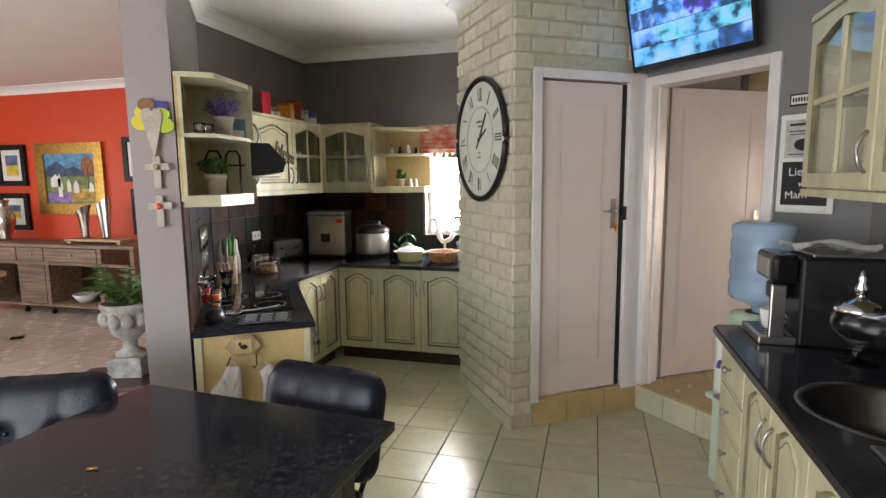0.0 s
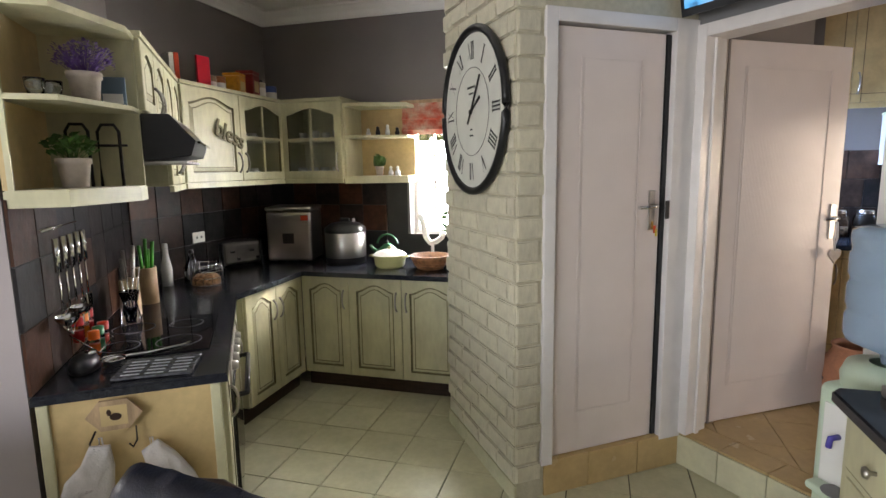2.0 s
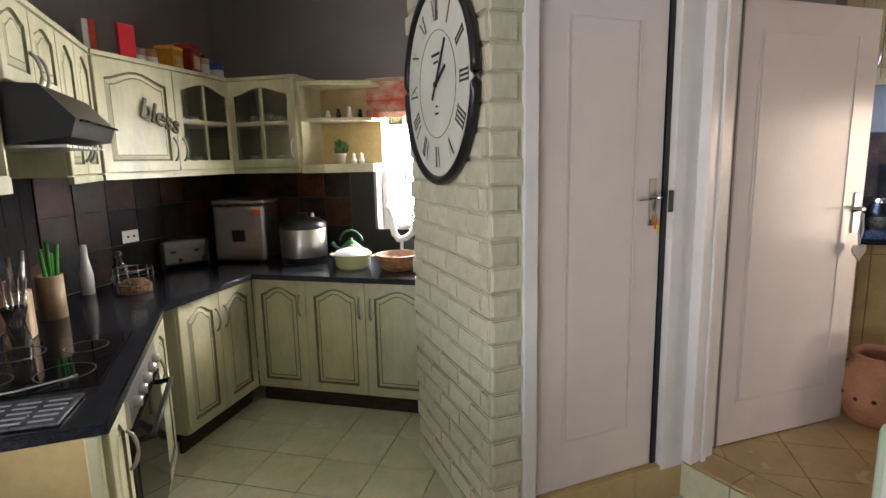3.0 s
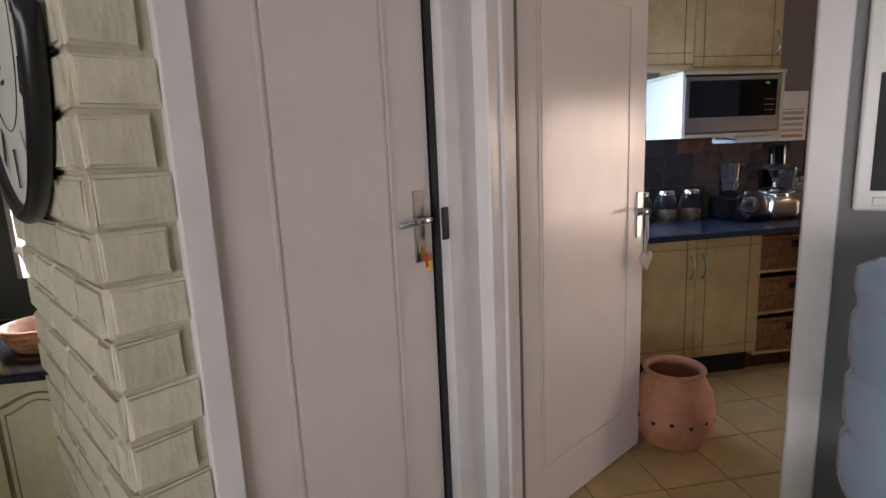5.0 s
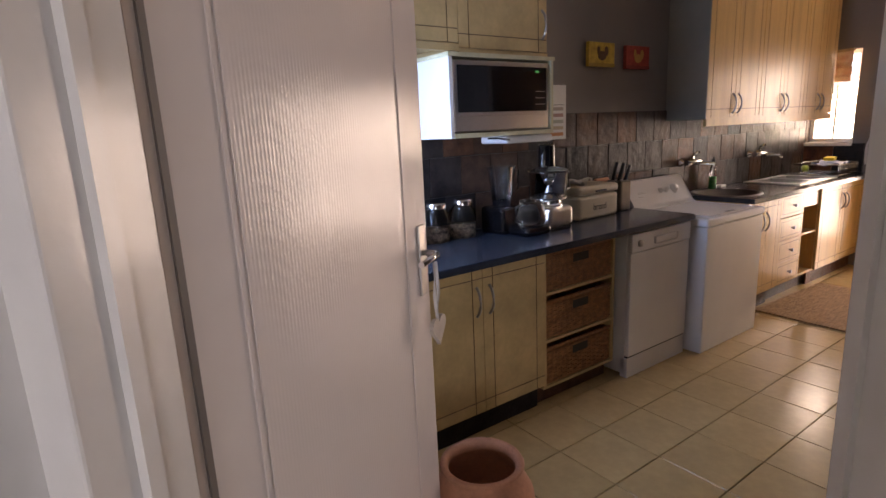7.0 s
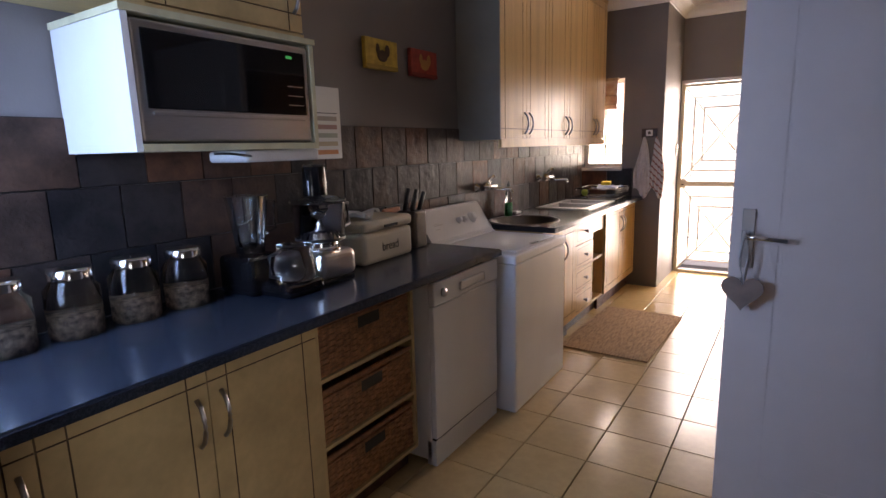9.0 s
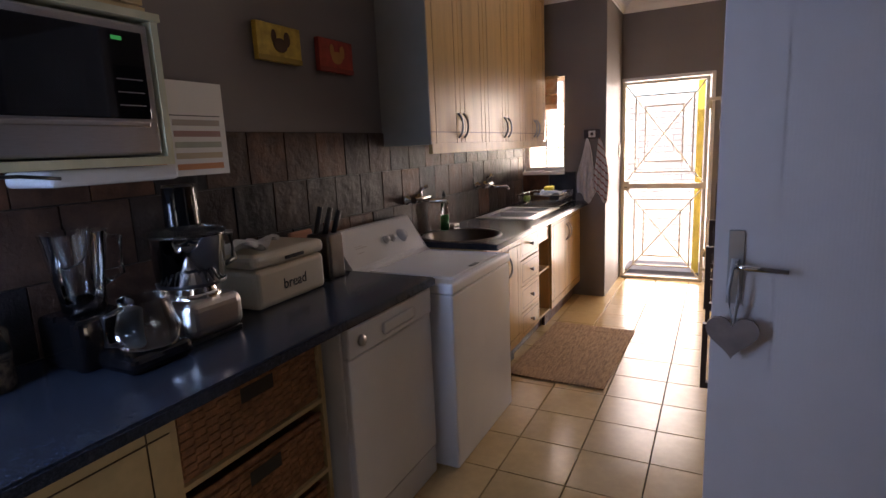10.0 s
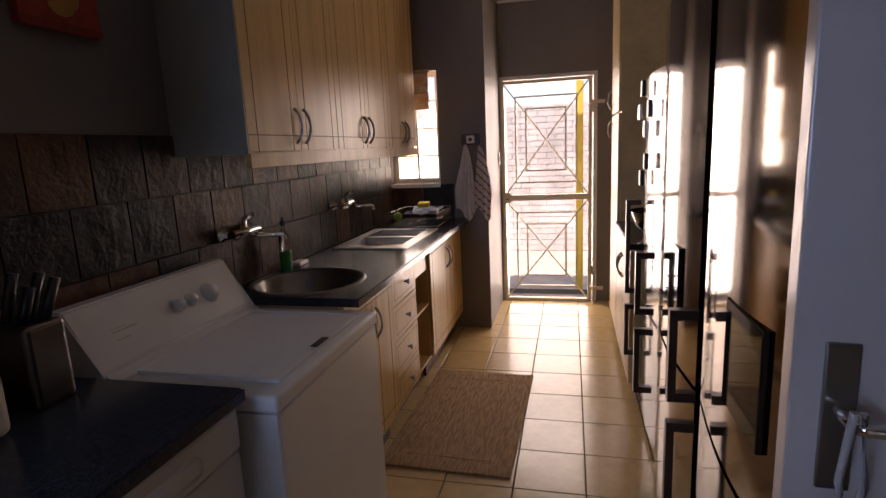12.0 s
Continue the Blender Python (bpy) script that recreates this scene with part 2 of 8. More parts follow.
def bbox(x0, y0, z0, x1, y1, z1, bev=0.0, seg=2):
    """A bmesh box with worn edges."""
    bm = bmesh.new()
    box(bm, min(x0, x1), min(y0, y1), min(z0, z1), max(x0, x1), max(y0, y1), max(z0, z1))
    if bev:
        bmesh.ops.bevel(bm, geom=bm.edges[:], offset=bev, segments=seg, affect="EDGES", profile=0.5)
    return bm


def prism(bm, poly, z0, z1, mi=0):
    """Upright walls over a closed outline, with lids."""
    a = [bm.verts.new((x, y, z0)) for x, y in poly]
    b = [bm.verts.new((x, y, z1)) for x, y in poly]
    n = len(poly)
    for i in range(n):
        bm.faces.new((a[i], a[(i + 1) % n], b[(i + 1) % n], b[i])).material_index = mi
    bm.faces.new(a[::-1]).material_index = mi
    bm.faces.new(b).material_index = mi
    return bm


def lathe(bm, prof, seg=24, c=(0, 0, 0), mi=0, squash=(1, 1)):
    """A turned body: prof is (radius, height) from the bottom up."""
    rings = []
    for r, z in prof:
        if r < 1e-5:
            rings.append([bm.verts.new((c[0], c[1], c[2] + z))])
        else:
            rings.append([bm.verts.new((c[0] + r * math.cos(2 * math.pi * i / seg) * squash[0], c[1] + r * math.sin(2 * math.pi * i / seg) * squash[1], c[2] + z)) for i in range(seg)])
    for a, b in zip(rings, rings[1:]):
        for i in range(seg):
            j = (i + 1) % seg
            if len(a) == 1 and len(b) > 1:
                f = bm.faces.new((a[0], b[j], b[i]))
            elif len(b) == 1 and len(a) > 1:
                f = bm.faces.new((a[i], a[j], b[0]))
            elif len(a) > 1:
                f = bm.faces.new((a[i], a[j], b[j], b[i]))
            else:
                continue
            f.smooth, f.material_index = True, mi
    return bm


def tube(bm, pts, r, seg=8, mi=0):
    """A round rod through the points."""
    pts = [Vector(p) for p in pts]
    rings = []
    for i, p in enumerate(pts):
        d = ((pts[min(i + 1, len(pts) - 1)] - pts[max(i - 1, 0)])).normalized()
        a = d.cross(Vector((0, 0, 1)))
        a = a.normalized() if a.length > 0.05 else d.cross(Vector((1, 0, 0))).normalized()
        b = d.cross(a)
        rings.append([bm.verts.new(p + r * (math.cos(2 * math.pi * k / seg) * a + math.sin(2 * math.pi * k / seg) * b)) for k in range(seg)])
    for u, w in zip(rings, rings[1:]):
        for k in range(seg):
            f = bm.faces.new((u[k], u[(k + 1) % seg], w[(k + 1) % seg], w[k]))
            f.smooth, f.material_index = True, mi
    bm.faces.new(rings[0][::-1]).material_index = mi
    bm.faces.new(rings[-1]).material_index = mi
    return bm


def part(name, bm, material, parent=None, label="", kind=""):
    me = bpy.data.meshes.new(name)
    bmesh.ops.recalc_face_normals(bm, faces=bm.faces[:])
    bm.to_mesh(me)
    bm.free()
    for m in material if isinstance(material, (list, tuple)) else [material]:
        me.materials.append(m)
    ob = new(name, me)
    ob.parent = parent
    return tagged(ob, label=label, kind=kind)


def thing(name, x, y, z, rz, label, category, group="", kind=""):
    e = new(name)
    e.matrix_world = pose(x, y, z, 0, 0, rz)
    e.empty_display_size = 0.1
    return tagged(e, label=label, category=category, group=group, kind=kind)


def struct(name, bm, material, label=""):
    return part(name, bm, material, None, label, "structure")


def wall(name, p0, p1, z0, z1, t, material, openings=(), label=""):
    """A wall whose seen face runs from p0 to p1 with its thickness behind (to the left of the way), with openings (from, to, bottom, top) along it."""
    p0, p1 = Vector(p0), Vector(p1)
    ln = (p1 - p0).length
    ang = math.degrees(math.atan2(p1.y - p0.y, p1.x - p0.x))
    bm = bmesh.new()
    xs = sorted({0, ln, *(o[0] for o in openings), *(o[1] for o in openings)})
    for a, b in zip(xs, xs[1:]):
        mid = (a + b) / 2
        inside = [o for o in openings if o[0] < mid < o[1]]
        z = z0
        for o in sorted(inside, key=lambda o: o[2]):
            if o[2] > z:
                box(bm, a, 0, z, b, t, o[2])
            z = o[3]
        if z < z1:
            box(bm, a, 0, z, b, t, z1)
    ob = struct(name, bm, material, label)
    ob.matrix_world = pose(p0.x, p0.y, 0, 0, 0, ang)
    return ob


def cornice(name, pts, z, s=0.1, flip=1):
    """A moulded cornice that follows the wall line pts under a ceiling at z; the room lies to the right of the way."""
    bm = bmesh.new()
    prof = [(0, 0), (0, -s), (0.012, -s), (0.016, -s * 0.82), (s * 0.35, -s * 0.5), (s * 0.72, -s * 0.22), (s * 0.78, -0.02), (s, -0.014), (s, 0)]
    pts = [Vector(p) for p in pts]
    rings = []
    for i, p in enumerate(pts):
        d0 = (p - pts[i - 1]).normalized() if i else (pts[1] - p).normalized()
        d1 = (pts[i + 1] - p).normalized() if i + 1 < len(pts) else d0
        n0, n1 = Vector((d0.y, -d0.x)), Vector((d1.y, -d1.x))
        m = (n0 + n1) / (1 + n0.dot(n1))
        rings.append([bm.verts.new((p.x + m.x * a * flip, p.y + m.y * a * flip, z + b)) for a, b in prof])
    for a, b in zip(rings, rings[1:]):
        for k in range(len(prof)):
            bm.faces.new((a[k], a[(k + 1) % len(prof)], b[(k + 1) % len(prof)], b[k]))
    bm.faces.new(rings[0])
    bm.faces.new(rings[-1])
    return struct(name, bm, CORNICE, "white moulded ceiling cornice")


# ---- the plan ----
DIAG = 35.0
U = Vector((math.cos(radians(DIAG)), math.sin(radians(DIAG))))
V = Vector((-U.y, U.x))
CORNER = Vector((-0.22, 3.45))
CLOCK_END = CORNER + V * 0.9
JAMB_MID = Vector((0.57, 4.02))
D2 = Vector((math.cos(radians(-45)), math.sin(radians(-45))))
U2 = Vector((-D2.y, D2.x))
D2_END = JAMB_MID + D2 * 0.885
SCUL = 0.18
CEIL = 2.88
WALL_END = Vector((-1.63, 2.28))
NOOK = WALL_END + V * 1.69
EAST_X = 1.5
BEND = JAMB_MID + D2 * ((EAST_X - JAMB_MID.x) / D2.x)

# floors: bed under the tiles
bm = bmesh.new()
box(bm, -9.1, -3.3, -0.2, 1.7, 5.95, -0.012)
struct("floor", bm, GROUT, "brown grout bed between floor tiles")
bm = bmesh.new()
q = JAMB_MID - U * 0.0
prism(bm, [(CORNER.x + 0.01, CORNER.y + 0.02), (JAMB_MID.x, JAMB_MID.y), (D2_END.x, D2_END.y), (1.6, 2.6), (7.9, 2.6), (7.9, 6.0), (-0.1, 6.0)], -0.011, SCUL - 0.012)
struct("scullery_floor", bm, GROUT, "brown grout bed of the raised scullery floor")
# ceilings
bm = bmesh.new()
box(bm, -9.1, -3.3, CEIL, 1.7, 5.95, CEIL + 0.12)
struct("ceiling", bm, WHITE, "white painted ceiling")
bm = bmesh.new()
box(bm, 1.7, 2.6, CEIL - 0.01, 7.6, 6.0, CEIL + 0.12)
struct("ceiling_scullery", bm, WHITE, "white painted scullery ceiling")

# kitchen and living walls
wall("wall_west", (-2.6, NOOK.y), (-2.6, 5.2), -0.01, CEIL, 0.2, GREY, label="dark grey-brown painted kitchen wall")
wall("wall_kitchen_back", (-2.8, 5.2), (-0.72, 5.2), -0.01, CEIL, 0.22, GREY, [(1.47, 2.0, 1.06, 2.12)], "dark grey-brown painted kitchen wall with window")
bm = bmesh.new()
back = WALL_END - U * 0.19
nook_back = Vector((-2.7, NOOK.y + 0.06))
prism(bm, [(WALL_END.x, WALL_END.y), (NOOK.x, NOOK.y), (-2.8, NOOK.y), (-2.8, back.y + (back.x + 2.8) / 0.574 * 0.819 ), (back.x, back.y)], -0.01, CEIL)
ob = struct("wall_diagonal", bm, [GREY, COLUMN], "slanting kitchen wall with a pale grey end")
for f in ob.data.polygons:
    if abs(f.normal.x * V.x + f.normal.y * V.y) > 0.9 or (f.normal.x * U.x + f.normal.y * U.y) < -0.9:
        f.material_index = 1
wall("wall_pantry", (-0.72, 5.4), (-0.72, CLOCK_END.y), -0.01, CEIL, 0.12, GREY, label="grey-brown painted wall beside the window")
wall("wall_red", (-9.0, 5.75), (-2.8, 5.75), -0.01, CEIL, 0.2, RED, label="bright red painted living room wall")
wall("wall_living_west", (-9.0, -3.3), (-9.0, 5.75), -0.01, CEIL, 0.1, COLUMN, [(3.3, 6.3, 0.6, 2.4)], "pale wall of the living room with window")
wall("wall_south", (EAST_X + 0.2, -3.2), (-9.0, -3.2), -0.01, CEIL, 0.1, COLUMN, [(2.5, 6.9, 0.25, 2.4), (7.5, 8.9, 0.75, 2.3)], "pale wall with patio door and window")
wall("wall_east", (EAST_X, BEND.y), (EAST_X, -3.2), -0.01, CEIL, 0.15, GREYBLUE, label="grey painted kitchen wall")
wall("wall_doorway", JAMB_MID, BEND + D2 * 0.03, -0.01, CEIL, 0.12, GREYBLUE, [(0.045, 0.835, SCUL - 0.02, 2.2)], "grey painted wall with the scullery doorway")
wall("wall_pantry_side", (1.25, 5.9), (1.25, 4.75), SCUL - 0.02, CEIL, 0.1, GREY, [(0.35, 0.95, 1.2, 2.1)], label="grey-brown scullery wall")
# unseen wall, added to keep a sun patch out of the scullery
wall("wall_pantry_outer", (-0.6, 5.85), (1.2, 5.85), -0.01, CEIL, 0.1, GREY, label="unseen plain wall added to keep sun off the scullery window")
wall("wall_pantry_slant", (1.25, 4.75), (0.70, 4.17), SCUL - 0.02, CEIL, 0.05, GREY, label="grey-brown scullery wall behind the open door")
# scullery
wall("wall_scullery_north", (1.25, 5.69), (6.66, 5.69), 0, CEIL, 0.2, GREY, label="grey-brown painted scullery wall")
wall("wall_scullery_window", (6.66, 5.89), (6.66, 4.93), 0, CEIL, 0.12, GREY, [(0.21, 0.60, 1.33, 2.16)], "grey-brown wall with a small window")
wall("wall_lobby", (6.78, 4.93), (7.48, 4.93), 0, CEIL, 0.12, GREY, label="grey-brown wall beside the security gate")
wall("wall_gate", (7.48, 5.05), (7.48, 3.2), 0, CEIL, 0.2, GREY, [(0.13, 0.95, SCUL, 2.17)], "grey-brown wall with the outer doorway")
wall("wall_scullery_south", (7.48, 3.3), (1.6, 3.3), 0, CEIL, 0.12, GREY, label="grey-brown painted scullery wall")
ob = wall("wall_scullery_corner", (1.6, 3.3), (1.6, 2.5), 0, CEIL, 0.1, GREY, label="grey-brown scullery wall")
cornice("cornice_kitchen", [(-1.82, 2.17), WALL_END, NOOK, (-2.6, 5.2), (-0.72, 5.2), (-0.72, CLOCK_END.y), CORNER, JAMB_MID, BEND, (EAST_X, -3.2)], CEIL)
cornice("cornice_red", [(-9.0, 5.75), (-2.8, 5.75)], CEIL)
cornice("cornice_scullery", [(1.25, 5.69), (6.66, 5.69), (6.66, 4.93), (7.48, 4.93), (7.48, 3.3), (1.6, 3.3)], CEIL - 0.01)

# window frames and bars
def window(name, x, y, z0, z1, w, rz, cols, rows, label):
    t = thing(name, x, y, z0, rz, label, "window", kind="structure")
    h = z1 - z0
    bm = bmesh.new()
    box(bm, 0, 0, 0, w, 0.04, 0.035); box(bm, 0, 0, h - 0.035, w, 0.04, h)
    box(bm, 0, 0, 0.035, 0.035, 0.04, h - 0.035); box(bm, w - 0.035, 0, 0.035, w, 0.04, h - 0.035)
    part("window_frame", bm, JAMB, t)
    for i in range(1, cols):
        bm = bmesh.new(); box(bm, w * i / cols - 0.008, 0.01, 0.035, w * i / cols + 0.008, 0.03, h - 0.035); part("glazing_bar", bm, JAMB, t)
    for i in range(1, rows):
        bm = bmesh.new(); box(bm, 0.035, 0.012, h * i / rows - 0.007, w - 0.035, 0.028, h * i / rows + 0.007); part("glazing_bar", bm, JAMB, t)
    bm = bmesh.new(); box(bm, 0.03, 0.03, 0.03, w - 0.03, 0.034, h - 0.03)
    g = part("pane", bm, GLASS, t, "clear window glass"); g.visible_shadow = False
    bm = bmesh.new(); box(bm, -0.0, -0.12, -0.03, w, 0.0, -0.002)
    part("window_sill", bm, JAMB, t)
    return t


window("window_1", -1.33, 5.32, 1.06, 2.12, 0.53, 0, 3, 5, "white steel kitchen window with burglar bars")
# window_3 is unseen; its place and frame are assumed
window("window_3", 1.19, 4.95, 1.2, 2.1, 0.6, 90, 2, 3, "white steel window at the end of the scullery worktop")
window("window_2", 6.74, 5.68, 1.33, 2.16, 0.39, -90, 2, 4, "small white steel scullery window")


def frame_box(name, p, d, width, z0, z1, material, face=0.06, out=0.02, depth=0.14, label="", face2=None):
    """A door lining: two jambs and a head, proud of the wall on its seen side. The face lies on the line from p along d."""
    ang = math.degrees(math.atan2(d.y, d.x))
    t = thing(name, p.x, p.y, z0, ang, label or "white painted door frame", "door frame", kind="structure")
    h = z1 - z0
    for nm, b in (("jamb", (0, -out, 0, face, depth, h)), ("jamb", (width - (face2 or face), -out, 0, width, depth, h)), ("head", (face, -out, h - face, width - (face2 or face), depth, h))):
        part(nm, bbox(*b, bev=0.004), JAMB, t)
    for nm, b in (("stop", (face, 0.045, 0, face + 0.012, 0.07, h - face)), ("stop", (width - (face2 or face) - 0.006, 0.1, 0, width - (face2 or face), 0.12, h - face))):
        bm = bmesh.new(); box(bm, *b); part(nm, bm, JAMB, t)
    return t


U_ = (JAMB_MID - CORNER).normalized()
frame_box("door_frame", CORNER + U_ * 0.13, U_, 0.84, SCUL - 0.02, 2.275, JAMB, label="white glossy frame of the pantry door", face2=0.135)
frame_box("door_frame", JAMB_MID + D2 * 0.004, D2, 0.865, SCUL, 2.25, JAMB, label="white glossy frame of the scullery doorway")
wall("wall_brick_front", CORNER, JAMB_MID, -0.01, CEIL, 0.11, MORTAR, [(0.17, 0.93, SCUL - 0.02, 2.23)], "mortar of the cream painted brick wall")
wall("wall_brick_clock", CLOCK_END, CORNER + V * 0.0, -0.01, CEIL, 0.11, MORTAR, label="mortar of the cream painted brick wall")
wall("wall_pantry_inside", (0.4, 4.9), (0.75, 4.2), 0, CEIL, 0.05, GREY, label="plain pantry wall")


def door_leaf(name, x, y, z, rz, w, h, label, lift=0.0, plate=(0.07, 0.034, 0.98, 1.175), lever=1.1):
    """A panelled leaf with two mouldings: local x from the hinge, front face to -y."""
    t = thing(name, x, y, z, rz, label, "door", kind="structure")
    part("leaf", bbox(0, 0, 0, w, 0.04, h, 0.003), DOORPLAIN, t)
    for s, y0, y1 in ((-1, -0.004, -0.001), (1, 0.041, 0.044)):
        # ribbed field
        bm = bmesh.new(); box(bm, 0.15, min(y0, y1) + (0.0015 if s < 0 else 0), 0.22, w - 0.15, max(y0, y1) - (0.0015 if s > 0 else 0), h - 0.14); part("ribbed_panel", bm, DOORPAINT, t)
        bm = bmesh.new()
        for a in (0.13, w - 0.142):
            box(bm, a, y0, 0.2, a + 0.012, y1, h - 0.12)
        for c in (0.2, h - 0.132):
            box(bm, 0.142, y0, c, w - 0.142, y1, c + 0.012)
        bmesh.ops.bevel(bm, geom=bm.edges[:], offset=0.0012, segments=2, affect="EDGES")
        part("panel_moulding", bm, DOORPLAIN, t)
    for s in (-1, 1):
        yf = -0.001 if s < 0 else 0.041
        part("handle_plate", bbox(w - plate[0], yf, plate[2] + lift, w - plate[1], yf + s * 0.008, plate[3] + lift, 0.002), NICKEL, t, "satin nickel handle plate")
        bm = bmesh.new()
        zz = lever + lift
        m = (plate[0] + plate[1]) / 2
        tube(bm, [(w - m, yf, zz), (w - m, yf + s * 0.035, zz), (w - m - 0.002, yf + s * 0.05, zz), (w - m - 0.013, yf + s * 0.055, zz), (w - m - 0.118, yf + s * 0.055, zz - 0.004)], 0.0085, 10)
        part("lever_handle", bm, CHROME, t, "polished lever handle")
    for zz in (0.25, h - 0.3):
        bm = bmesh.new(); tube(bm, [(-0.004, -0.008, zz), (-0.004, -0.008, zz + 0.1)], 0.006); part("hinge", bm, NICKEL, t)
    return t


a1 = math.degrees(math.atan2(U_.y, U_.x))
n1 = Vector((-U_.y, U_.x))
h1 = CORNER + U_ * 0.195 + n1 * 0.01
pantry_door = door_leaf("door_1", h1.x, h1.y, SCUL + 0.005, a1 + 0.4, 0.606, 2.02, "closed cream-white glossy pantry door with a ribbed panel", lift=0.11)
scullery_door = door_leaf("door_2", 0.718, 4.128, SCUL + 0.006, 33, 0.86, 2.02, "open cream-white glossy door with a ribbed panel, standing into the scullery")
# black strips fill both door gaps in place of their shade
part("dark_seal", bbox(0.612, -0.002, 0, 0.638, 0.03, 2.02), BLACK, pantry_door, "black strip for the shade in the door gap")
part("dark_seal", bbox(-0.015, 0.002, 0, -0.002, 0.03, 2.02), BLACK, scullery_door, "black strip for the shade in the hinge gap")
passage_door = door_leaf("door_3", 3.33, 3.24, SCUL + 0.006, 86, 0.805, 2.02, "open white glossy door with a ribbed panel beside the fridge", plate=(0.072, 0.034, 0.95, 1.148), lever=1.06)


# ---- cabinets ----
def boxes_(*bs):
    bm = bmesh.new()
    for b in bs:
        box(bm, *b)
    return bm


def outline(x0, z0, x1, z1, rise, inset=0.0):
    """A panel outline with an arched top, counter-clockwise from the bottom left."""
    x0, z0, x1, z1 = x0 + inset, z0 + inset, x1 - inset, z1 - inset
    pts = [(x0, z0), (x1, z0), (x1, z1 - rise)]
    n = 10
    for i in range(1, n):
        s = i / n
        k = 0.5 - 0.5 * math.cos(2 * math.pi * s)
        k = k ** 0.8
        pts.append((x1 + (x0 - x1) * s, z1 - rise + rise * k))
    pts.append((x0, z1 - rise))
    return pts


def bow_handle(parent, x, z, length=0.135, vertical=True, y=-0.022, material=None, r=0.0065):
    bm = bmesh.new()
    pts = []
    for i in range(9):
        s = i / 8
        d = y - 0.028 * math.sin(math.pi * s) ** 0.6
        o = (s - 0.5) * length
        pts.append((x, d, z + o) if vertical else (x + o, d, z))
    tube(bm, pts, r, 8)
    return part("handle", bm, material or NICKEL, parent)


def cab_door(parent, x0, z0, w, h, style="arch", hand=1, handle="bow", hz=None, mats=(None, None), bevel=0.0, name="door"):
    """A cabinet door on the plane y = 0, 20 mm thick, facing -y. style: arch, glass or grid. hand: 1 for a handle on the far side in x."""
    cream, glaze = mats
    bm = bmesh.new()
    x1, z1 = x0 + w, z0 + h
    x0, z0, x1, z1 = x0 + 0.002, z0 + 0.002, x1 - 0.002, z1 - 0.002
    if style in ("arch", "glass"):
        rise = min(0.05, h * 0.12)
        m = 0.058 if w > 0.3 else 0.045
        inner = outline(x0 + m, z0 + m, x1 - m, z1 - m * 0.8, rise)
        outer = []
        for i, (a, b) in enumerate(inner):
            outer.append((x0, z0) if i == 0 else (x1, z0) if i == 1 else (x0 + (a - x0 - m) / (x1 - x0 - 2 * m) * (x1 - x0), z1))
        rings = [(outer, 0.0, 0), (outer, -0.016, 0), (outer, -0.02, 0), (inner, -0.02, 0)]
        if style == "arch":
            rings += [(outline(x0 + m, z0 + m, x1 - m, z1 - m * 0.8, rise, 0.004), -0.011, 1), (outline(x0 + m, z0 + m, x1 - m, z1 - m * 0.8, rise, 0.012), -0.011, 1),
                      (outline(x0 + m, z0 + m, x1 - m, z1 - m * 0.8, rise, 0.03), -0.018, 0), (outline(x0 + m, z0 + m, x1 - m, z1 - m * 0.8, rise, 0.034), -0.018, 1),
                      (outline(x0 + m, z0 + m, x1 - m, z1 - m * 0.8, rise, 0.036), -0.018, 1)]
        else:
            rings += [(inner, -0.004, 1), (inner, 0.0, 1)]
        prev = None
        for k, (pts, y, mi) in enumerate(rings):
            shrink = 0.003 if k == 2 else 0
            cur = [bm.verts.new((a + (shrink if a < (x0 + x1) / 2 else -shrink), y, b + (shrink if b < (z0 + z1) / 2 else -shrink))) for a, b in pts]
            if prev:
                for i in range(len(cur)):
                    j = (i + 1) % len(cur)
                    bm.faces.new((prev[i], prev[j], cur[j], cur[i])).material_index = mi
            prev = cur
        if style == "arch":
            bm.faces.new(prev)
        else:
            f0 = None
    else:
        g, e = 0.004, 0.055

        def stops(a, b):
            return [(a, 1), (a + e, 1), (a + e, 0), (a + e + g, 0), (a + e + g, 1), (b - e - g, 1), (b - e - g, 0), (b - e, 0), (b - e, 1), (b, 1)]

        sx, sz = stops(x0, x1), stops(z0, z1)
        vs = [[bm.verts.new((x, -0.019 if p and q else -0.0145, z)) for x, p in sx] for z, q in sz]
        for j in range(len(sz) - 1):
            for i in range(len(sx) - 1):
                q4 = [vs[j][i], vs[j][i + 1], vs[j + 1][i + 1], vs[j + 1][i]]
                low = any(v.co.y > -0.0185 for v in q4)
                bm.faces.new(q4).material_index = 1 if low else 0
        ring = [vs[0][i] for i in range(len(sx))] + [vs[j][-1] for j in range(1, len(sz))] + [vs[-1][i] for i in range(len(sx) - 2, -1, -1)] + [vs[j][0] for j in range(len(sz) - 2, 0, -1)]
        rear = [bm.verts.new((v.co.x, 0.0, v.co.z)) for v in ring]
        for i in range(len(ring)):
            j = (i + 1) % len(ring)
            bm.faces.new((ring[i], ring[j], rear[j], rear[i]))
        bmesh.ops.dissolve_degenerate(bm, dist=1e-5, edges=bm.edges[:])
    d = part(name, bm, [cream, glaze], parent)
    if style == "glass":
        bm = bmesh.new()
        xm, zm = (x0 + x1) / 2, (z0 + z1) / 2 + 0.01
        box(bm, xm - 0.01, -0.018, z0 + 0.05, xm + 0.01, -0.006, z1 - 0.05)
        box(bm, x0 + 0.05, -0.017, zm - 0.01, x1 - 0.05, -0.007, zm + 0.01)
        part("glazing_bar", bm, cream, d)
        bm = bmesh.new()
        box(bm, x0 + 0.04, -0.005, z0 + 0.04, x1 - 0.04, -0.002, z1 - 0.03)
